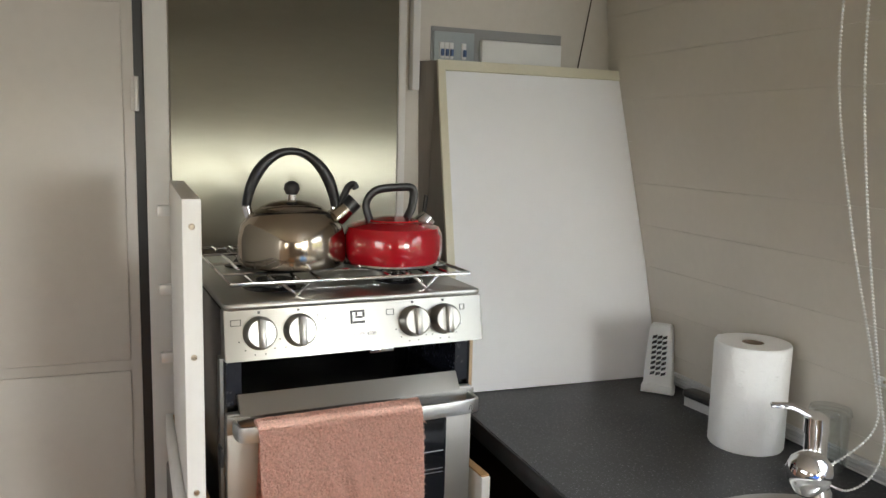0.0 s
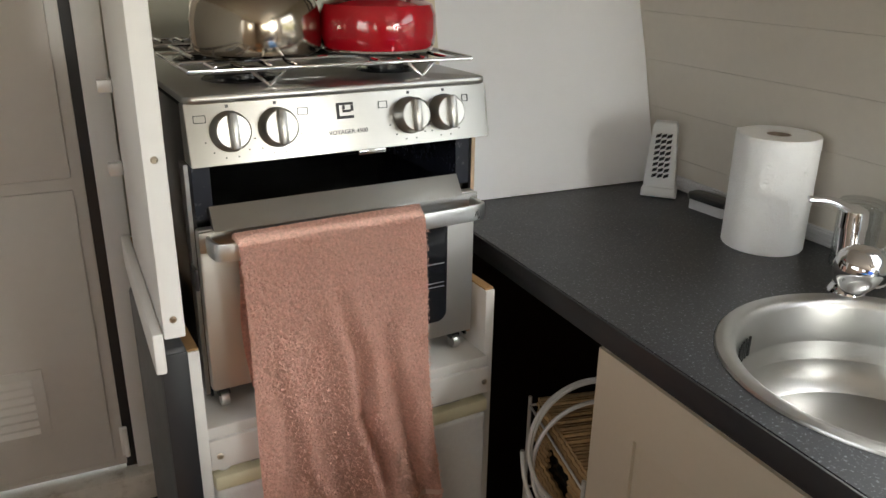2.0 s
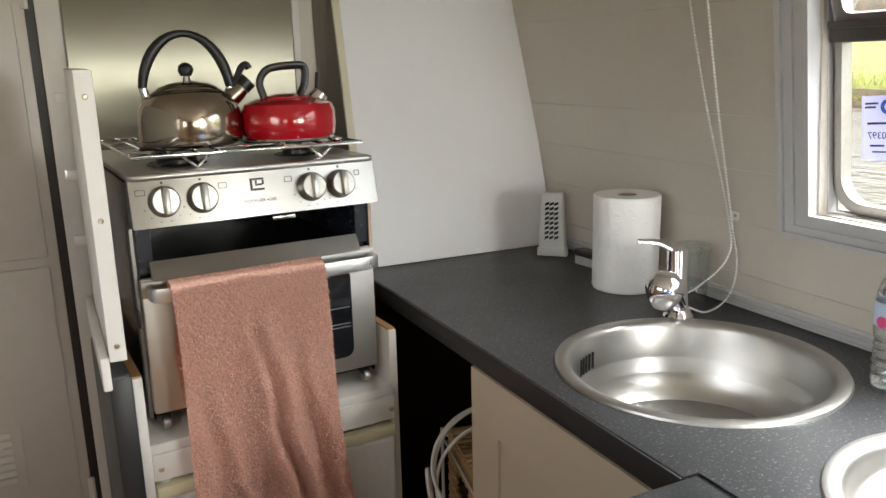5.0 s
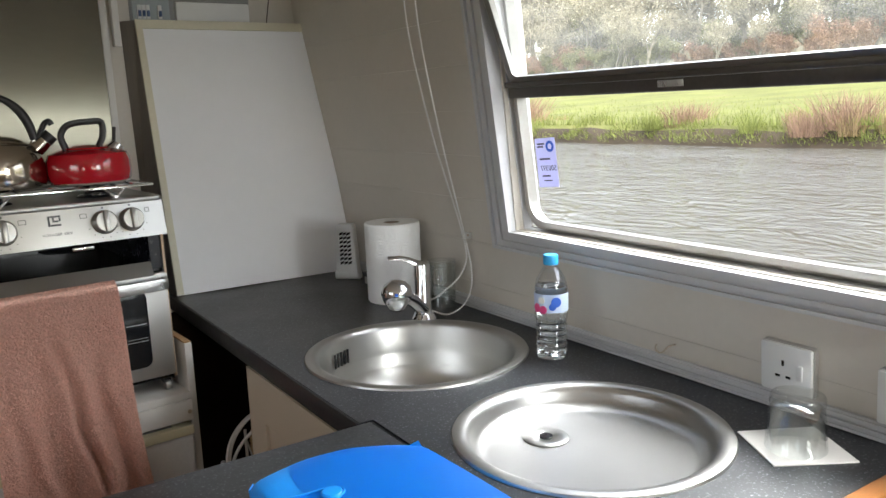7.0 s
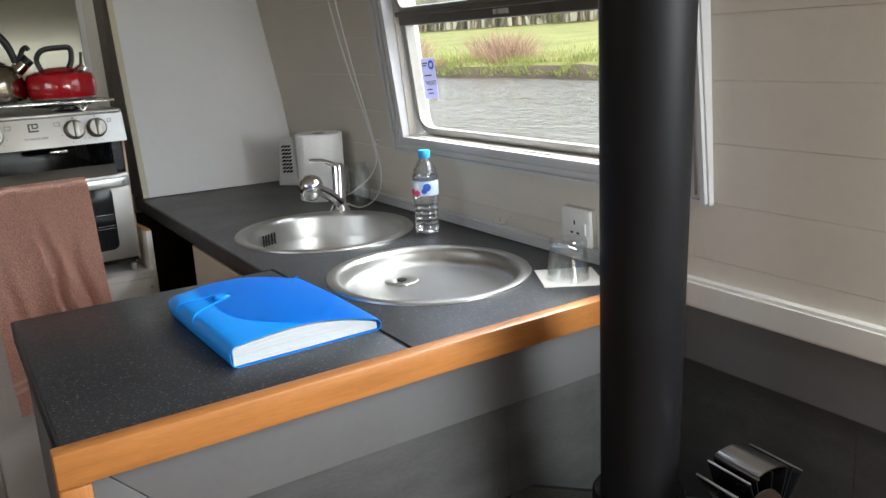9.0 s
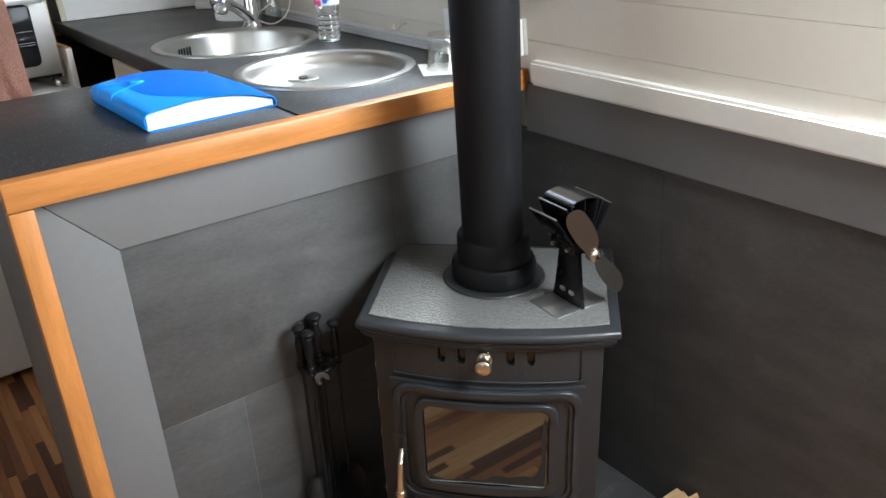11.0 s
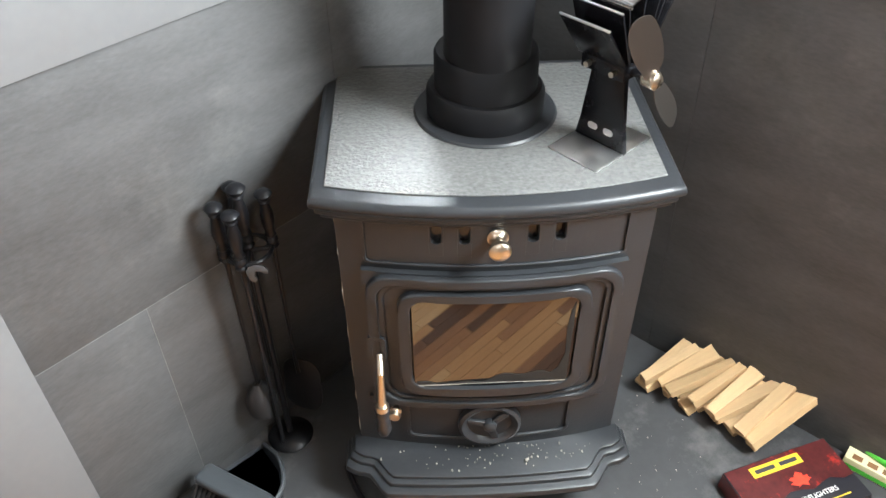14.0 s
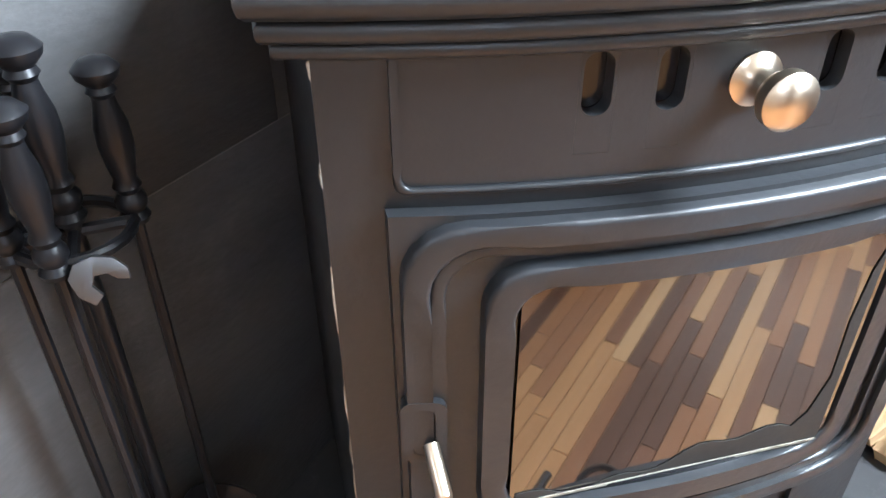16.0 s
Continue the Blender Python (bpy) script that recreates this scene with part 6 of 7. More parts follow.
    # ash lip and legs
    def lip(half, mid, edge, z0, z1, bev):
        pts = []
        for k in range(49):
            x = half * (2 * k / 48 - 1)
            u = abs(x) / half
            step = min(max((u - 0.70) / 0.16, 0), 1)
            y = -(mid - (mid - edge) * (step * step * (3 - 2 * step)) - 0.016 * u * u - 0.010 * max(0, (u - 0.93) / 0.07))
            pts.append((x, y))
        return prism(pts + [(half, -0.170), (-half, -0.170)], z0, z1, bev, "z", 2)

    part("ash_lip", lip(0.228, 0.266, 0.230, 0.100, 0.110, 0.003), IRON, s)
    part("ash_lip_bead", lip(0.235, 0.276, 0.238, 0.0902, 0.1036, 0.005), IRON, s)
    part("ash_lip_rim", lip(0.243, 0.290, 0.250, 0.078, 0.0950, 0.006), IRON, s)
    worn = random.Random(17)
    z = 0.13
    while z < 0.59:
        L = worn.uniform(0.012, 0.05)
        part("worn_edge", tube([(-0.2172, -0.1745, z), (-0.2176, -0.1747, z + L / 2), (-0.2172, -0.1745, min(z + L, 0.594))], [0.0004, worn.uniform(0.0006, 0.0010), 0.0004], 5), ASH, s, "chipped pale edge")
        z += L + worn.uniform(0.004, 0.05)
    for x, y in ((-0.19, -0.165), (0.19, -0.165), (-0.18, 0.11), (0.18, 0.11)):
        part("leg", moved(lathe([(0, 0), (0.020, 0), (0.022, 0.006), (0.014, 0.030), (0.020, 0.0775), (0, 0.0775)], 10), Matrix.Translation((x, y, 0))), IRON, s)
    rnd = random.Random(7)
    bm = bmesh.new()
    for k in range(80):
        x = rnd.gauss(0.02, 0.10)
        if abs(x) < 0.2:
            r = rnd.choice((0.0008, 0.0012, 0.0018, 0.003 if k % 9 == 0 else 0.001))
            bmesh.ops.create_icosphere(bm, subdivisions=1, radius=r, matrix=Matrix.LocRotScale((x, -0.205 - 0.055 * rnd.random() * (1 - (x / 0.24) ** 2), 0.1125 + r * 0.4), None, (1, 1 + rnd.random(), 0.6)))
    for k in range(130):
        x, y = rnd.gauss(0.06, 0.20), -0.30 - 0.16 * rnd.random()
        if k % 3 == 0:
            x, y = rnd.uniform(0.22, 0.40), rnd.uniform(-0.26, 0.05)
        r = rnd.choice((0.0006, 0.0009, 0.0013))
        bmesh.ops.create_icosphere(bm, subdivisions=1, radius=r, matrix=Matrix.LocRotScale((x, y, r * 0.4 + 0.0004), None, (1, 1 + rnd.random(), 0.6)))
    single("ash_crumbs", bm, ASH, "pale ash and charcoal crumbs on the stove's lip", "ash", kind="stuff", m=STOVE)


stove()


def flue():
    f = thing("flue_pipe", STOVE @ Matrix.Translation((-0.001, 0.014, 0)), "matt black stove pipe leaning slightly, rising from the stove", "stove pipe")
    rake = Matrix(((1, 0, -0.008, 0.008 * 0.70), (0, 1, -0.138, 0.138 * 0.70 - 0.008), (0, 0, 1, 0), (0, 0, 0, 1)))
    part("pipe", moved(lathe([(0.0, 0.70), (0.0605, 0.70), (0.0605, 2.02 - 0.061), (0, 2.02 - 0.061)], 48), rake), FLUE, f)
    part("sleeve", lathe([(0.0, 0.64), (0.073, 0.64), (0.0745, 0.655), (0.0745, 0.733), (0.0715, 0.738), (0.0655, 0.739), (0, 0.739)], 48), FLUE, f)
    part("collar", lathe([(0.0, 0.639), (0.084, 0.639), (0.086, 0.645), (0.086, 0.676), (0.081, 0.684), (0.076, 0.685), (0, 0.685)], 48), FLUE, f)
    part("flange", lathe([(0.0, 0.6385), (0.105, 0.6385), (0.106, 0.640), (0.103, 0.643), (0.0, 0.643)], 48), IRON, f)
    part("ceiling_ring", moved(lathe([(0.066, 1.955), (0.10, 1.955), (0.10, 1.9585), (0.066, 1.9585)], 40, True), rake), FLUE, f)


flue()


def stove_fan():
    """Heat-driven fan: folded feet, upright, finned block, curved hood, blades."""
    f = thing("stove_fan", pose(1.013, -0.478, 0.6986, 0, 0, -5), "black heat-powered stove fan standing on the stove top", "stove fan")
    side = Matrix.Rotation(radians(90), 4, "Z")
    part("foot", moved(box(-0.042, 0.042, 0.005, 0.062, 0.0, 0.0025, 0.0008), side), ALU, f, "bare aluminium foot plate")
    part("foot", moved(box(-0.042, 0.042, -0.058, -0.005, 0.0, 0.0025, 0.0008), side), ALU, f, "bare aluminium foot plate")
    up = part("upright", moved(prism([(-0.042, 0.0), (0.042, 0.0), (0.036, 0.030), (0.026, 0.112), (-0.026, 0.112), (-0.036, 0.030)], -0.0045, 0.0045, 0.001, "y"), side), BLACKALU, f)
    for y in (-0.013, 0.013):
        part("oval_hole", moved(prism(rounded(-0.008, 0.008, -0.005, 0.005, 0.0048, 4), 0, 0.0006), pose(-0.0046, y, 0.024, 90, 0, -90)), ALU, up)
    part("block", box(-0.020, 0.020, -0.034, 0.034, 0.1125, 0.134, 0.002), BLACKALU, f)
    for y in (-0.020, 0.020):
        part("clamp_screw", moved(lathe([(0, 0), (0.004, 0), (0.004, 0.008), (0, 0.008)], 10), pose(-0.020, y, 0.122, 0, -90)), NICKEL, f)
    for x, tilt in ((-0.013, -13), (0.0, 0), (0.013, 13)):
        part("cooling_fin", moved(box(-0.0013, 0.0013, -0.036, 0.040, 0.0, 0.084, 0.0006), pose(x, 0.0, 0.1335, 0, tilt)), BLACKALU, f)
    for x, tilt, z in ((-0.017, -36, 0.130), (-0.014, -21, 0.134), (0.014, 21, 0.134), (0.017, 33, 0.130)):
        fin = part("side_fin", moved(box(-0.0014, 0.0014, -0.036, 0.040, 0.0, 0.082, 0.0006), pose(x, 0.0, z, 0, tilt)), BLACKALU, f, "angled black side fin")
        part("bright_edge", moved(box(-0.0016, 0.0016, -0.036, 0.040, 0.0822, 0.0842, 0.0004), pose(x, 0.0, z, 0, tilt)), ALU, fin, "bare bright edge")
    arc = [(0.033 * math.cos(a), 0.213 + 0.010 * math.sin(a)) for a in [math.pi * (0.02 + 0.96 * k / 14) for k in range(15)]]
    part("hood", prism(arc + [(x * 0.95, z - 0.002) for x, z in reversed(arc)], -0.036, 0.040, 0, "y"), HOOD, f, "curved polished metal hood")
    part("hood_edge", joined(box(-0.026, 0.026, 0.0402, 0.0422, 0.213, 0.2155), box(-0.0285, -0.0265, -0.036, 0.040, 0.2125, 0.2150)), ALU, f, "bare bright edge")
    hub = part("hub", moved(lathe([(0, 0), (0.011, 0), (0.012, 0.004), (0.012, 0.018), (0.007, 0.022), (0, 0.022)], 18), pose(0, -0.052, 0.122, 90)), NICKEL, f)
    part("shaft", tube([(0, -0.033, 0.122), (0, -0.054, 0.122)], 0.006, 10), BLACKALU, f)
    for a in (122, 312):
        pts = [(0.010, -0.010), (0.026, -0.020), (0.060, -0.025), (0.098, -0.022), (0.112, -0.012), (0.112, 0.006), (0.090, 0.016), (0.050, 0.016), (0.025, 0.012), (0.010, 0.010)]
        m = pose(0, -0.064, 0.122, 90) @ Matrix.Rotation(radians(a), 4, "Z") @ Matrix.Rotation(radians(-20), 4, "X")
        part("blade", moved(prism([(p.x, p.y) for p in smooth_line([(x, y, 0) for x, y in pts], 4)], -0.0007, 0.0007), m), FANBLADE, hub, "dark brushed metal blade")


stove_fan()


def companion_set():
    c = thing("companion_set", pose(0.652, -0.112, 0.06, 0, 0, -40) @ Matrix.Diagonal((0.96, 0.96, 1.05, 1)), "black iron fireside tool set on a stand", "fireside tools")
    part("base", lathe([(0, 0), (0.042, 0), (0.044, 0.004), (0.038, 0.010), (0.012, 0.016), (0, 0.016)], 28), TOOLS, c)
    part("pole", tube([(0, 0, 0.01), (0, 0, 0.52)], 0.006, 10), TOOLS, c)
    knob = lambda: lathe([(0, 0), (0.010, 0.001), (0.0115, 0.005), (0.0085, 0.010), (0.0115, 0.015), (0.0115, 0.020), (0.008, 0.025), (0.0105, 0.030), (0.008, 0.036), (0.0105, 0.048), (0.0125, 0.062), (0.0120, 0.076), (0.0085, 0.090), (0.0075, 0.096), (0.0105, 0.100), (0.0085, 0.104), (0.0145, 0.110), (0.0160, 0.115), (0.010, 0.121), (0, 0.123)], 28)  # noqa: E731
    part("stand_handle", moved(knob(), Matrix.Translation((0, 0, 0.452)) @ Matrix.Diagonal((0.95, 0.95, 0.9, 1))), TOOLS, c, "turned black handle")
    part("hanger", tube([(0.036 * math.cos(a), 0.036 * math.sin(a), 0.446) for a in [2 * math.pi * k / 20 for k in range(20)]], 0.004, 8, True), TOOLS, c)
    for a in (0, 90, 180, 270):
        part("hanger_arm", tube([(0, 0, 0.446), (0.036 * math.cos(radians(a)), 0.036 * math.sin(radians(a)), 0.446)], 0.004, 8), TOOLS, c)
    for k, (a, kind) in enumerate(((15, "shovel"), (200, "brush"), (255, "poker"), (110, "tongs"))):
        x, y = 0.038 * math.cos(radians(a)), 0.038 * math.sin(radians(a))
        t = part(kind, tube([(x, y, 0.16 if kind != "poker" else 0.03), (x, y, 0.45)], 0.0042, 8), TOOLS, c)
        part("handle", moved(knob(), Matrix.Translation((x, y, 0.440)) @ Matrix.Diagonal((0.88, 0.88, 0.84, 1))), TOOLS, t, "turned black handle")
        if kind == "shovel":
            part("blade", moved(prism(rounded(-0.038, 0.038, 0.0, 0.115, 0.030, 6), -0.0012, 0.0012, 0.0005), pose(x, y, 0.062, 82, 0, -25)), TOOLS, t)
        if kind == "brush":
            part("bristles", moved(lathe([(0, 0), (0.026, 0.002), (0.029, 0.03), (0.020, 0.055), (0.008, 0.07), (0, 0.07)], 20), Matrix.Translation((x, y, 0.098))), BRISTLE, t, "round dark bristle head")
        if kind == "tongs":
            part("jaw", tube([(x + 0.006, y, 0.30), (x + 0.012, y, 0.12), (x + 0.004, y, 0.04)], 0.003, 6), TOOLS, t)
        if kind == "poker":
            part("spanner_end", moved(prism([(-0.022, 0.004), (-0.016, 0.014), (-0.002, 0.017), (0.012, 0.013), (0.020, 0.004), (0.020, -0.004), (0.011, -0.002), (0.005, 0.003), (-0.004, 0.003), (-0.007, -0.004), (-0.001, -0.012), (-0.008, -0.018), (-0.018, -0.010)], -0.0025, 0.0025, 0.0006), pose(x + 0.024, y - 0.012, 0.440, 72, 0, 2) @ Matrix.Diagonal((0.8, 0.8, 1, 1))), mat("grey_iron", (0.10, 0.10, 0.105), 0.35, 0.8), t, "grey iron hook")


companion_set()


def dustpan_and_brush():
    d = thing("dustpan", pose(0.478, -0.140, 0.061, 0, 0, -6), "graphite plastic dustpan lying on the hearth", "dustpan")
    bm = bmesh.new()
    out = [(-0.115, 0.055), (-0.110, -0.010), (-0.085, -0.062), (-0.030, -0.088), (0.030, -0.088), (0.085, -0.062), (0.110, -0.010), (0.115, 0.055)]
    top = [bm.verts.new((x * 1.02, y * 1.02 if y < 0 else y, 0.012 + 0.034 * min(1, max(0, 0.055 - y) / 0.07))) for x, y in out]
    mid = [bm.verts.new((x * 0.97, y * 0.95 if y < 0 else y, 0.004)) for x, y in out]
    for k in range(len(out) - 1):
        bm.faces.new((mid[k], mid[k + 1], top[k + 1], top[k]))
    bm.faces.new(mid)
    bmesh.ops.solidify(bm, geom=bm.faces[:], thickness=0.003)
    part("pan", bm, DUSTPAN, d)
    part("lip", box(-0.112, 0.112, 0.054, 0.064, 0.001, 0.004, 0.001), DUSTPAN, d)
    for y in (0.030, 0.040):
        part("ridge", box(-0.090, 0.040, y, y + 0.003, 0.0065, 0.009), mat("grey_scuff", (0.16, 0.17, 0.18), 0.5), d)
    part("rim", tube(smooth_line([(x * 1.02, y * 1.02 if y < 0 else y, 0.012 + 0.034 * min(1, max(0, 0.055 - y) / 0.07)) for x, y in out], 4), 0.0042, 8), DUSTPAN, d)
    b = thing("hand_brush", pose(0.494, -0.175, 0.126, -14, 9, -72), "graphite hand brush lying across the dustpan", "brush")
    part("stock", prism([(-0.075, -0.016), (-0.070, -0.022), (0.050, -0.022), (0.075, -0.014), (0.085, -0.011), (0.215, -0.015), (0.232, -0.008), (0.232, 0.008), (0.215, 0.015), (0.085, 0.011), (0.075, 0.014), (0.050, 0.022), (-0.070, 0.022), (-0.075, 0.016)], -0.007, 0.007, 0.005, "z", 3), DUSTPAN, b)
    part("hanging_hole", prism(rounded(0.198, 0.220, -0.006, 0.006, 0.0058, 4), -0.0075, 0.0076), PLAST, b)
    for k in range(14):
        for j in range(4):
            x, y = -0.066 + k * 0.0085, -0.015 + j * 0.010
            part("bristle_tuft", tube([(x, y, -0.006), (x * 1.06 - 0.001, y * 1.5, -0.044)], [0.0028, 0.0042], 5), BRISTLE, b)


dustpan_and_brush()


def log_tongs():
    t = thing("log_tongs", pose(0.668, -0.40, 0.0605, 0, 0, 3), "black iron log tongs lying over the hearth edge", "tongs")
    part("arm", tube(smooth_line([(0.010, 0.150, 0.012), (-0.018, 0.090, 0.012), (-0.028, 0.020, 0.013), (-0.006, -0.075, 0.015), (0.012, -0.130, 0.017), (0.022, -0.215, 0.016)], 5), 0.0055, 8), TOOLS, t)
    part("arm", tube(smooth_line([(0.022, 0.130, 0.012), (0.034, 0.060, 0.012), (0.026, -0.010, 0.013), (0.006, -0.080, 0.022), (-0.008, -0.130, 0.024), (-0.014, -0.215, 0.018)], 5), 0.0055, 8), TOOLS, t)
    part("plate", moved(prism(rounded(-0.014, 0.014, -0.045, 0.030, 0.012, 4), 0.0, 0.004, 0.001), pose(0.002, -0.092, 0.026)), TOOLS, t)
    part("rivet", moved(lathe([(0, 0), (0.006, 0), (0.005, 0.003), (0, 0.004)], 14), Matrix.Translation((0.002, -0.095, 0.0302))), NICKEL, t)
    part("finger_loop", tube([(0.040 + 0.022 * math.cos(a), -0.235 + 0.030 * math.sin(a), 0.014) for a in [2 * math.pi * k / 16 for k in range(16)]], 0.0045, 8, True), TOOLS, t)


log_tongs()


def kindling():
    rnd = random.Random(11)
    data = []
    for k in range(6):
        bm = box(-0.078, 0.078, -0.015, 0.015, -0.012, 0.012, 0.001, 1)
        for v in bm.verts:
            v.co.y = v.co.y * (1 + 0.25 * (k % 3 - 1) * (1 if v.co.x > 0 else -1)) + rnd.uniform(-0.0022, 0.0022)
            v.co.x += rnd.uniform(-0.003, 0.003)
            v.co.z *= 1 + 0.2 * math.sin(k * 2.1 + v.co.x * 20)
        data.append(bm)
    meshes = []
    for bm in data:
        me = bpy.data.meshes.new("kindling_stick")
        bm.to_mesh(me)
        bm.free()
        me.materials.append(RAWPINE)
        meshes.append(me)
    n = 0
    for layer, count, z in ((0, 10, 0.098), (1, 8, 0.121)):
        for k in range(count):
            u = (k + 0.5) / count
            x = 1.245 + 0.020 * u - 0.012 * layer + rnd.uniform(-0.008, 0.008)
            y = -0.555 - 0.250 * u - 0.012 * layer
            ob = new("kindling_stick", meshes[n % 6])
            ob.matrix_basis = pose(x, y, z + rnd.uniform(0, 0.003), rnd.uniform(-14, 14), -20 + rnd.uniform(-7, 5), -24 + rnd.uniform(-13, 13)) @ Matrix.Diagonal((rnd.uniform(0.72, 1.02), rnd.uniform(0.55, 0.95), rnd.uniform(0.75, 1.0), 1))
            tagged(ob, "split pale softwood kindling stick in a pile by the wall", "kindling", group="kindling pile on the hearth")
            n += 1


kindling()


def boxes():
    f = thing("firelighter_box", pose(1.151, -0.876, 0.0605, 0, 0, -28.5), "black and red cardboard firelighter box with yellow band", "box")
    part("carton", box(-0.108, 0.108, -0.062, 0.062, 0.0, 0.040, 0.0015), BLACKPRINT, f)
    edge = [(-0.106 + 0.0212 * k, -0.014 + 0.009 * math.sin(k * 1.9) + 0.005 * math.sin(k * 4.3)) for k in range(11)]
    part("red_print", prism(edge + [(0.106, 0.060), (-0.106, 0.060)], 0.0402, 0.0406), FLAMES, f, "dark print with glowing red flames")
    part("red_end", box(-0.1086, -0.1082, -0.060, 0.060, 0.002, 0.038), FLAMES, f)
    tongue = [(0.010 + (0.017 + 0.006 * math.sin(k * 2.7)) * math.cos(k * 0.349), 0.004 + (0.012 + 0.004 * math.sin(k * 1.7 + 1)) * math.sin(k * 0.349)) for k in range(18)]
    part("flame_print", prism(tongue, 0.0407, 0.0410), mat("orange_flame", (0.72, 0.05, 0.025), 0.4, vary=0.5, scale=70, bump=0.0, blotch=(0.85, 0.30, 0.12), amount=0.5), f)
    lb = part("yellow_band", box(-0.062, 0.040, 0.032, 0.052, 0.0408, 0.0412), YELLOW, f, "yellow printed band")
    for x0, x1 in ((-0.054, -0.014), (-0.004, 0.032)):
        part("print_bar", box(x0, x1, 0.038, 0.046, 0.0413, 0.0416), INK, lb)
    words("count", "24 FIRELIGHTERS", 0.0125, Matrix.Translation((0.014, -0.031, 0.0412)), WHITEINK, f)
    part("print_bar", box(-0.046, 0.076, -0.0470, -0.0448, 0.0408, 0.0411), YELLOW, f)
    words("side_count", "24 FIRELIGHTERS", 0.008, pose(0.060, -0.0623, 0.018, 90), WHITEINK, f)
    part("side_band", box(-0.098, -0.050, -0.0625, -0.0622, 0.006, 0.018), YELLOW, f)
    part("side_flame", box(0.0, 0.024, -0.0625, -0.0622, 0.004, 0.034), REDPRINT, f)
    part("end_band", box(0.1082, 0.1086, -0.030, 0.036, 0.010, 0.032), YELLOW, f)
    m = thing("small_carton", pose(1.310, -0.972, 0.0605, 0, 0, -88), "small pale printed carton beside the firelighters", "box")
    part("carton", box(-0.056, 0.056, -0.034, 0.030, 0.0, 0.026, 0.001), MATCH, m)
    part("green_side", box(-0.055, 0.055, -0.0344, -0.0341, 0.002, 0.012), GREEN, m)
    for k in range(4):
        part("print_bar", box(-0.045 + k * 0.026, -0.028 + k * 0.026, -0.030, -0.018, 0.0262, 0.0265), mat("brown_print", (0.22, 0.10, 0.04), 0.5), m)
    g = thing("lighter", pose(1.312, -0.966, 0.0875, 0, 0, -100) @ Matrix.Diagonal((1.1, 1.15, 1.1, 1)), "bright green plastic lighter lying on a carton", "lighter")
    part("body", prism(rounded(-0.038, 0.024, -0.012, 0.012, 0.004, 3), 0.0, 0.010, 0.003), GREEN, g)
    hd = part("head", box(0.0242, 0.038, -0.010, 0.010, 0.001, 0.009, 0.002), ALU, g)
    part("wheel", moved(lathe([(0, -0.004), (0.004, -0.004), (0.004, 0.004), (0, 0.004)], 12), pose(0.040, 0, 0.006, 90)), NICKEL, hd)


boxes()


# ---- outside: river, far bank, meadow, scrub ----
WL = 0.42
BANK = 15.0


def outside():
    bm = bmesh.new()
    for x0, x1, y0, y1 in ((1.36, BANK + 2, -600, 600), (-1.5, 1.36, 1.96, 600), (-1.5, 1.36, -600, -3.52)):
        bm.faces.new([bm.verts.new(c) for c in ((x0, y0, WL), (x1, y0, WL), (x1, y1, WL), (x0, y1, WL))])
    single("water", bm, WATER, "brown rippled river water beside the boat", "water", kind="structure")
    bm = bmesh.new()
    prof = [(0.0, WL - 0.6), (0.0, WL + 0.02), (0.25, WL + 0.35), (0.9, WL + 0.55), (3, WL + 0.62), (10, WL + 1.0), (22, WL + 1.7), (40, WL + 2.6), (70, WL + 3.2), (200, WL + 4.5), (2500, WL + 6)]
    ys = [-2500, -600, -200] + [-100 + k * 1.0 for k in range(260)] + [300, 700, 2500]
    grid = []
    for y in ys:
        edge = BANK + 0.6 * noise.noise(Vector((0, y * 0.22, 0))) + 0.35 * noise.noise(Vector((3, y * 0.9, 0)))
        row = []
        for d, z in prof:
            w = 0.10 * noise.noise(Vector((d * 0.3, y * 0.5, 5))) if d > 0.1 else 0
            row.append(bm.verts.new((edge + d, y, z + w * (1 + d * 0.05))))
        grid.append(row)
    for a, b in zip(grid, grid[1:]):
        for k in range(len(prof) - 1):
            bm.faces.new((a[k], a[k + 1], b[k + 1], b[k]))
    ob = single("ground", bm, GRASS, "green meadow rising from the far river bank", "ground", kind="structure")
    ob.data.materials.append(EARTH)
    for p in ob.data.polygons:
        if p.center.z < WL + 0.42 and p.center.x < BANK + 1.2:
            p.material_index = 1


outside()


def near_bank():
    """The bank on the port side, by which the boat lies."""
    bm = bmesh.new()
    v = [bm.verts.new(c) for c in ((-1.5, -600, 0.55), (-600, -600, 1.2), (-600, 600, 1.2), (-1.5, 600, 0.55), (-1.5, -600, 0.0), (-1.5, 600, 0.0))]
    bm.faces.new(v[:4])
    bm.faces.new((v[0], v[3], v[5], v[4]))
    single("near_bank_ground", bm, GRASS, "grassy towpath bank on the port side", "ground", kind="structure")


near_bank()


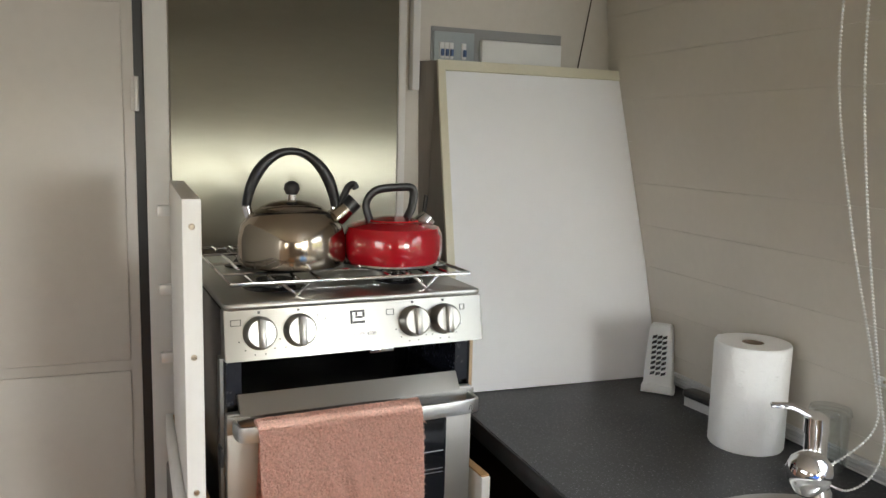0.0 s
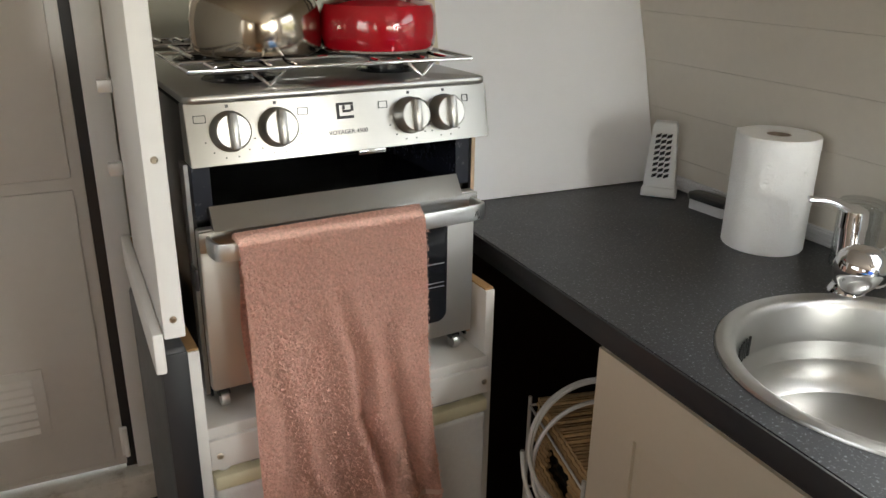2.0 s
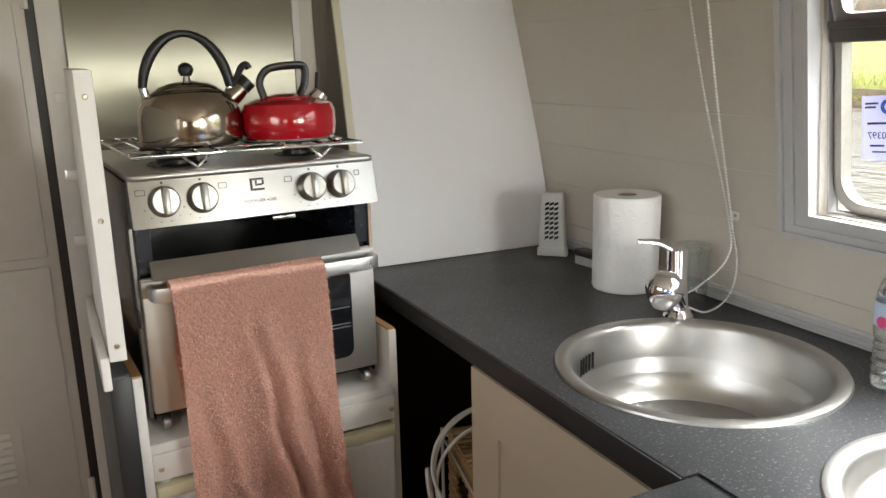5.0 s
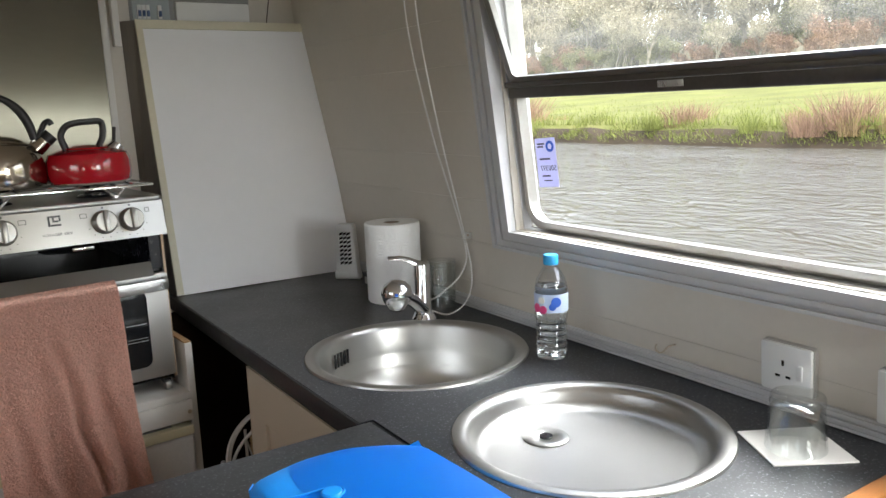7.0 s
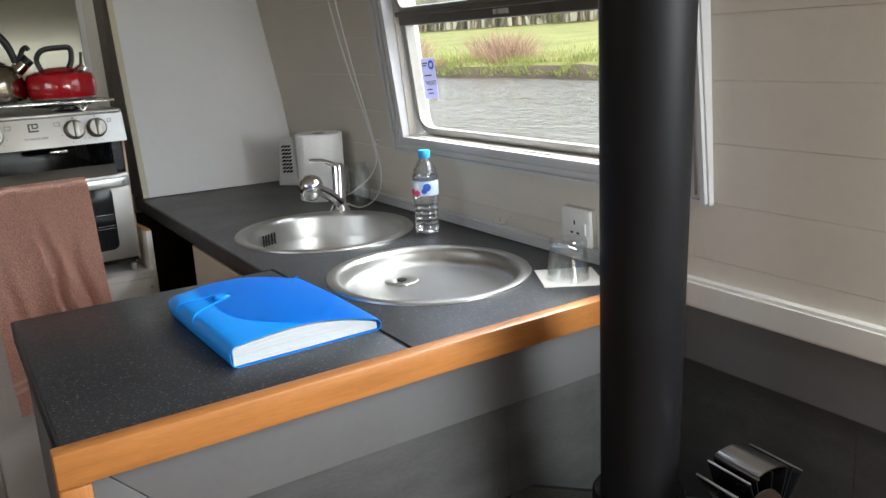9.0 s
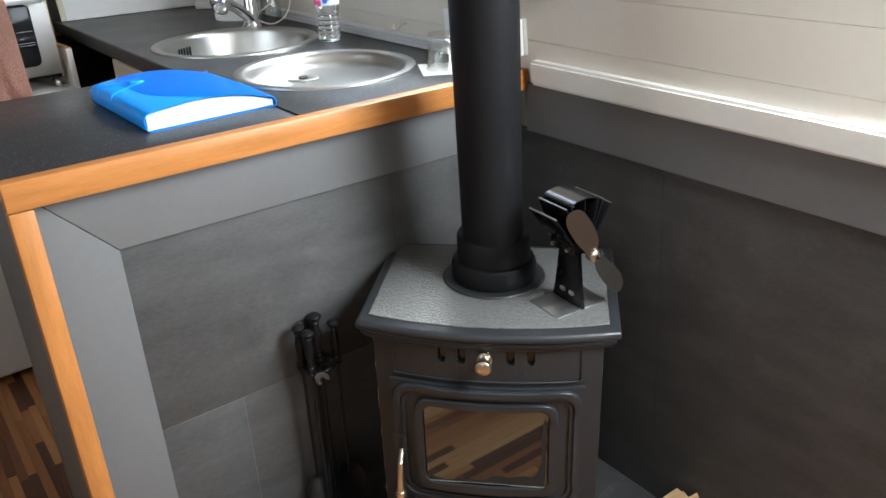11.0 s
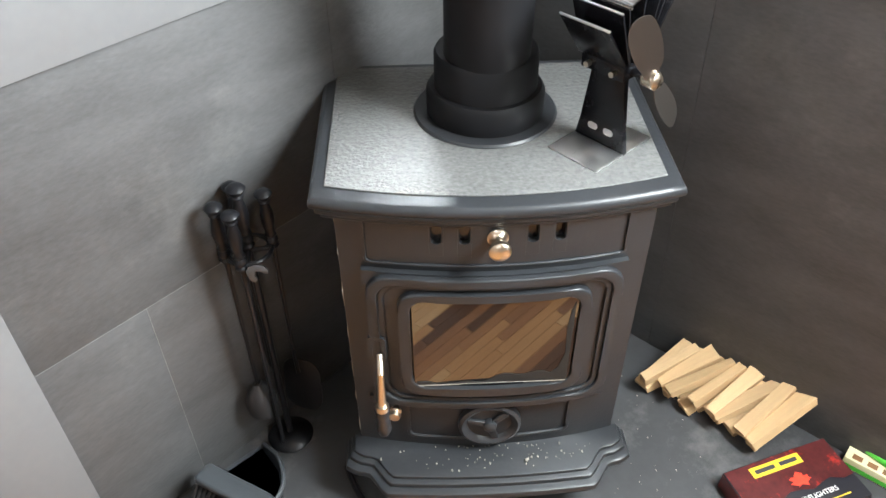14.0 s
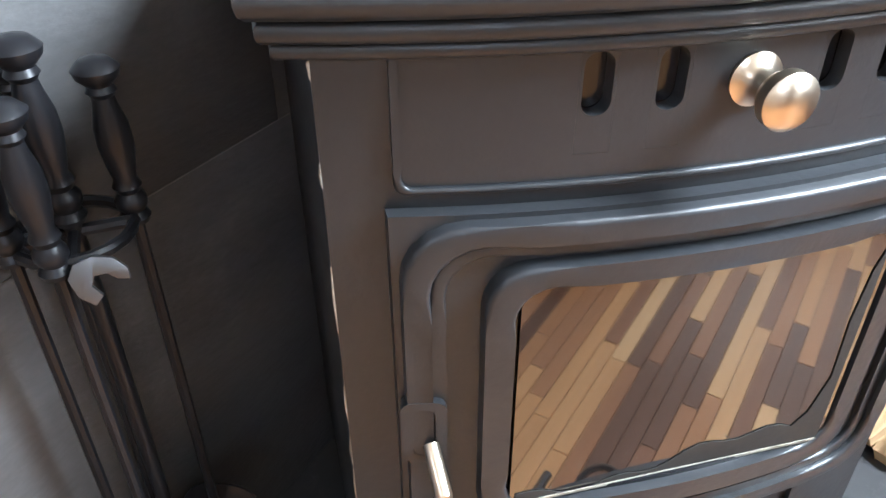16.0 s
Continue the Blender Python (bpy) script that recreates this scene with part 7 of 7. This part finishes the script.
def blades(rnd, count, spread, height, width, lean):
    """Loose grass-like blades fanning from one foot, as plain arrays."""
    vs, fs = [], []
    for k in range(count):
        a, r = rnd.uniform(0, 6.283), spread * rnd.random() ** 0.7
        x, y, h = r * math.cos(a), r * math.sin(a), height * rnd.uniform(0.55, 1.1)
        dx, dy = lean * rnd.gauss(0, 1) + x * 0.5, lean * rnd.gauss(0, 1) + y * 0.5
        w, s = width * rnd.uniform(0.6, 1.2), rnd.uniform(0, 6.283)
        cx, cy = math.cos(s) * w, math.sin(s) * w
        i = len(vs)
        vs += [(x - cx, y - cy, 0), (x + cx, y + cy, 0), (x + dx * 0.5 + cx * 0.7, y + dy * 0.5 + cy * 0.7, h * 0.62), (x + dx * 0.5 - cx * 0.7, y + dy * 0.5 - cy * 0.7, h * 0.62), (x + dx, y + dy, h)]
        fs += [(i, i + 1, i + 2, i + 3), (i + 3, i + 2, i + 4)]
    return vs, fs


def flat_mesh(name, vs, fs, material):
    me = bpy.data.meshes.new(name)
    me.from_pydata(vs, [], fs)
    me.materials.append(material)
    return me


def bank_plants():
    rnd = random.Random(5)
    shapes = [flat_mesh("rush_tuft", *blades(rnd, 150, 0.45, 1.0, 0.016, 0.16), RUSH), flat_mesh("rush_tuft", *blades(rnd, 150, 0.5, 0.85, 0.016, 0.2), RUSHG), flat_mesh("bramble_bush", *blades(rnd, 420, 1.0, 1.7, 0.014, 0.42), BRAMBLE)]
    for k in range(84):
        y = -8 + k * 0.6 + rnd.uniform(-0.4, 0.4)
        kind = rnd.choices((0, 1, 2), (5, 4, 1))[0]
        ob = new(("rush_tuft", "rush_tuft", "bramble_bush")[kind], shapes[kind])
        s = rnd.uniform(0.22, 0.55)
        ob.matrix_basis = pose(BANK + rnd.uniform(0.1, 1.2), y, WL + rnd.uniform(0.1, 0.4), 0, 0, rnd.uniform(0, 360)) @ Matrix.Diagonal((s, s, s, 1))
        tagged(ob, ("dry straw-coloured rush tuft at the water's edge", "green rush tuft at the water's edge", "brown leafless bramble thicket on the river bank")[kind], ("rushes", "rushes", "bush")[kind], group="plants on the far bank")
    for x, y, s in ((BANK + 0.7, 8.2, 0.50), (BANK + 0.9, 12.4, 0.42), (BANK + 0.9, 19.0, 0.62), (BANK + 1.3, 20.2, 0.70), (BANK + 0.8, 5.4, 0.45), (BANK + 1.2, 26, 0.7)):
        ob = new("bramble_bush", shapes[2])
        ob.matrix_basis = pose(x, y, WL + 0.35, 0, 0, s * 100) @ Matrix.Diagonal((s, s * 1.3, s * 0.95, 1))
        tagged(ob, "brown leafless bramble thicket on the river bank", "bush", group="plants on the far bank")
    # grass blades along the bank's brow
    vs, fs = [], []
    for k in range(26000):
        x, y = BANK + 0.30 + 16 * rnd.random() ** 2, -10 + 62 * rnd.random()
        h, w, a = rnd.uniform(0.06, 0.30), 0.016, rnd.uniform(0, 6.283)
        z = WL + 0.45 + 0.04 * max(0, x - BANK - 1)
        i = len(vs)
        vs += [(x - w * math.cos(a), y - w * math.sin(a), z), (x + w * math.cos(a), y + w * math.sin(a), z), (x + rnd.gauss(0, 0.05), y + rnd.gauss(0, 0.05), z + h)]
        fs.append((i, i + 1, i + 2))
    for k in range(16000):
        y = -8 + 44 * rnd.random()
        d = rnd.random()
        x = BANK + 0.6 * noise.noise(Vector((0, y * 0.22, 0))) + 0.35 * noise.noise(Vector((3, y * 0.9, 0))) - 0.04 + 0.55 * d
        z = WL + 0.04 + 0.36 * d ** 0.6
        h, w, a = rnd.uniform(0.06, 0.24) * (1 + 0.8 * noise.noise(Vector((7, y * 0.7, 0)))), 0.014, rnd.uniform(0, 6.283)
        i = len(vs)
        vs += [(x - w * math.cos(a), y - w * math.sin(a), z), (x + w * math.cos(a), y + w * math.sin(a), z), (x - 0.10 * rnd.random(), y + rnd.gauss(0, 0.06), z + h * rnd.uniform(-0.3, 1.0))]
        fs.append((i, i + 1, i + 2))
    ob = new("bank_grass", flat_mesh("bank_grass", vs, fs, RUSHG))
    tagged(ob, "long uneven grass along the brow of the bank", "grass", kind="stuff")


bank_plants()


def tree_shape(rnd, height, twigs, leaf, leaf_size):
    """A trunk, forking limbs and twigs; leaf: how many small leaves or buds hang on the twig ends."""
    wood, tips = [], []

    def grow(p, d, length, r, depth):
        q = p + d * length
        bend = (p + q) / 2 + Vector((rnd.gauss(0, 1), rnd.gauss(0, 1), rnd.gauss(0, 0.5))) * length * 0.06
        wood.append(((p, bend, q), r))
        if depth == 0:
            tips.append(q)
            return
        for k in range(twigs if depth > 1 else twigs + 1):
            nd = (d + Vector((rnd.gauss(0, 0.55), rnd.gauss(0, 0.55), rnd.gauss(0.12, 0.3)))).normalized()
            grow(p + (q - p) * rnd.uniform(0.45, 1.0), nd, length * rnd.uniform(0.55, 0.8), r * 0.58, depth - 1)

    grow(Vector((0, 0, 0)), Vector((rnd.gauss(0, 0.05), rnd.gauss(0, 0.05), 1)), height * 0.36, height * 0.022, 4)
    vs, fs = [], []
    for (a, b, c), r in wood:
        d = (c - a).normalized()
        s = d.orthogonal().normalized()
        u = d.cross(s)
        i = len(vs)
        for p, rr in ((a, r), (b, r * 0.8), (c, r * 0.58)):
            for k in range(3):
                w = s * math.cos(k * 2.094) + u * math.sin(k * 2.094)
                vs.append(tuple(p + w * max(rr, 0.010)))
        for ring in (0, 3):
            for k in range(3):
                fs.append((i + ring + k, i + ring + (k + 1) % 3, i + ring + 3 + (k + 1) % 3, i + ring + 3 + k))
    lv, lf = [], []
    for k in range(leaf):
        p = rnd.choice(tips) + Vector((rnd.gauss(0, 1), rnd.gauss(0, 1), rnd.gauss(0, 1))) * height * 0.035
        a, b = Vector((rnd.gauss(0, 1), rnd.gauss(0, 1), rnd.gauss(0, 1))).normalized() * leaf_size, Vector((rnd.gauss(0, 1), rnd.gauss(0, 1), rnd.gauss(0, 1))).normalized() * leaf_size
        i = len(lv)
        lv += [tuple(p - a), tuple(p + b * 0.6), tuple(p + a), tuple(p - b * 0.6)]
        lf.append((i, i + 1, i + 2, i + 3))
    return (vs, fs), (lv, lf)


def far_trees():
    rnd = random.Random(9)
    kinds = []
    for k in range(3):
        w, l = tree_shape(rnd, 8, 3, 5200, 0.075)
        kinds.append((flat_mesh("trunk", *w, TWIG), flat_mesh("crown", *l, BUDS), "bare grey-brown winter tree beyond the meadow"))
    for k in range(2):
        w, l = tree_shape(rnd, 5, 4, 9000, 0.07)
        kinds.append((flat_mesh("trunk", *w, TWIG), flat_mesh("crown", *l, IVY), "dense evergreen scrub bush beyond the meadow"))
    w, l = tree_shape(rnd, 4, 4, 3000, 0.06)
    kinds.append((flat_mesh("trunk", *w, BRAMBLE), flat_mesh("crown", *l, BRAMBLE), "russet leafless shrub beyond the meadow"))

    def put(kind, x, y, s):
        t, c, label = kinds[kind]
        z = WL + 2.6 + 0.02 * (x - BANK - 40)
        e = thing("tree" if kind < 3 else "shrub", pose(x, y, z, 0, 0, rnd.uniform(0, 360)) @ Matrix.Diagonal((s, s, s, 1)), label, "tree" if kind < 3 else "shrub", group="trees beyond the meadow")
        for name, me in (("trunk", t), ("crown", c)):
            ob = new(name, me)
            ob.parent = e

    for k in range(64):
        put(rnd.choices((0, 1, 2, 3, 4, 5), (5, 5, 5, 1, 1, 3))[0], BANK + 42 + rnd.uniform(-3, 5), -22 + k * 1.9 + rnd.uniform(-1, 1), rnd.uniform(1.2, 1.8))
    for k in range(60):
        put(rnd.choices((0, 1, 2, 3), (4, 4, 4, 1))[0], BANK + 56 + rnd.uniform(-5, 8), -34 + k * 2.6 + rnd.uniform(-1, 1), rnd.uniform(2.2, 3.0))
    for k in range(130):
        put(rnd.choices((3, 4, 5, 0), (1, 1, 5, 4))[0], BANK + 38 + rnd.uniform(-2, 3), -22 + k * 0.9 + rnd.uniform(-1, 1), rnd.uniform(0.6, 1.1))
    put(5, BANK + 30, 26, 0.9)
    bm = bmesh.new()
    low, high = [], []
    for k in range(400):
        y = -200 + k * 1.2
        low.append(bm.verts.new((BANK + 92, y, 0.0)))
        high.append(bm.verts.new((BANK + 94, y, 11.5 + 3.0 * noise.noise(Vector((0, y * 0.05, 0))) + 1.6 * noise.noise(Vector((4, y * 0.4, 0))))))
    for k in range(399):
        bm.faces.new((low[k], low[k + 1], high[k + 1], high[k]))
    single("backdrop", bm, WOODLAND, "hazy olive-brown winter woodland in the distance", "backdrop", kind="structure")
    p = thing("telegraph_pole", pose(BANK + 38, 22.0, WL + 2.3), "weathered wooden pole with a yellow marker", "pole")
    part("post", lathe([(0.14, 0), (0.10, 8.0), (0, 8.0)], 12), TWIG, p)
    part("marker", box(-0.13, -0.11, -0.10, 0.10, 2.2, 2.5, 0.005), YELLOW, p, "yellow marker plate")


far_trees()


# ---- boards of the cabin side and floor strips ----
def side_boards():
    pitch, gap = 0.1045, 0.0005
    base = 1.225
    for k in range(-11, 8):
        z0, z1 = base + k * pitch + gap, base + (k + 1) * pitch - gap * 0.3
        if z0 > ROOF - 0.02:
            continue
        z1 = min(z1, ROOF - 0.001)
        spans = [(FORE, AFT - 0.001)]
        if z1 < 1.03:
            spans = [(0.0, AFT - 0.001)]
        elif z0 < 1.03:
            spans = [(FORE, AFT - 0.001)]
        y0, y1, w0, w1 = WIN
        if z1 > w0 and z0 < w1:
            if z0 < w0 < z1:
                part("plank", lean_box(y0, y1, z0, w0, -0.0128, 0.0), CREAM, wall_starboard)
            if z0 < w1 < z1:
                part("plank", lean_box(y0, y1, w1, z1, -0.0128, 0.0), CREAM, wall_starboard)
            spans = [s for a, b in spans for s in ((a, WIN2[0]), (WIN2[1], y0), (y1, b))]
        for a, b in spans:
            part("plank", lean_box(a, b, z0, z1, -0.0128, 0.0), CREAM, wall_starboard)


side_boards()


def floor_strips():
    rnd = random.Random(3)
    w = 0.0235
    shapes = {}

    def strip(n):
        if n not in shapes:
            L = 0.10 + 0.05 * n
            bm = box(-w / 2 + 0.0004, w / 2 - 0.0004, 0, L - 0.0008, -0.012, 0.0, 0.0006, 1)
            me = bpy.data.meshes.new("floor_strip")
            bm.to_mesh(me)
            bm.free()
            me.materials.append(STRIPS)
            shapes[n] = (me, L)
        return shapes[n]

    near, vs, fs = 0, [], []
    x = -0.84
    while x < 1.34:
        y = FORE + rnd.uniform(0, 0.3)
        while y < AFT:
            n = rnd.randrange(2, 9)
            me, L = strip(n)
            covered = (0.21 < x and -0.02 < y and y < 0.44) or (x > 0.66 and y > -0.1)
            hearth_side = (x - 0.21) + (y + 0.10) * 1.06 > 0.10 and x > 0.25
            if not covered and not hearth_side:
                if near < 300 and -0.25 < x < 1.3 and -1.3 < y < 0.15:
                    ob = new("floor_strip", me)
                    ob.parent = floor
                    ob.matrix_basis = Matrix.Translation((x, y, 0))
                    near += 1
                else:
                    i = len(vs)
                    x0, x1, y1 = x - w / 2 + 0.0004, x + w / 2 - 0.0004, min(y + L - 0.0008, AFT)
                    vs += [(x0, y, 0), (x1, y, 0), (x1, y1, 0), (x0, y1, 0), (x0, y, -0.011), (x1, y, -0.011), (x1, y1, -0.011), (x0, y1, -0.011)]
                    fs += [(i, i + 1, i + 2, i + 3), (i, i + 4, i + 5, i + 1), (i + 1, i + 5, i + 6, i + 2), (i + 2, i + 6, i + 7, i + 3), (i + 3, i + 7, i + 4, i)]
            y += L
        x += w
    ob = new("floor_strips", flat_mesh("floor_strips", vs, fs, STRIPS))
    ob.parent = floor
    tagged(ob, kind="stuff")


floor_strips()
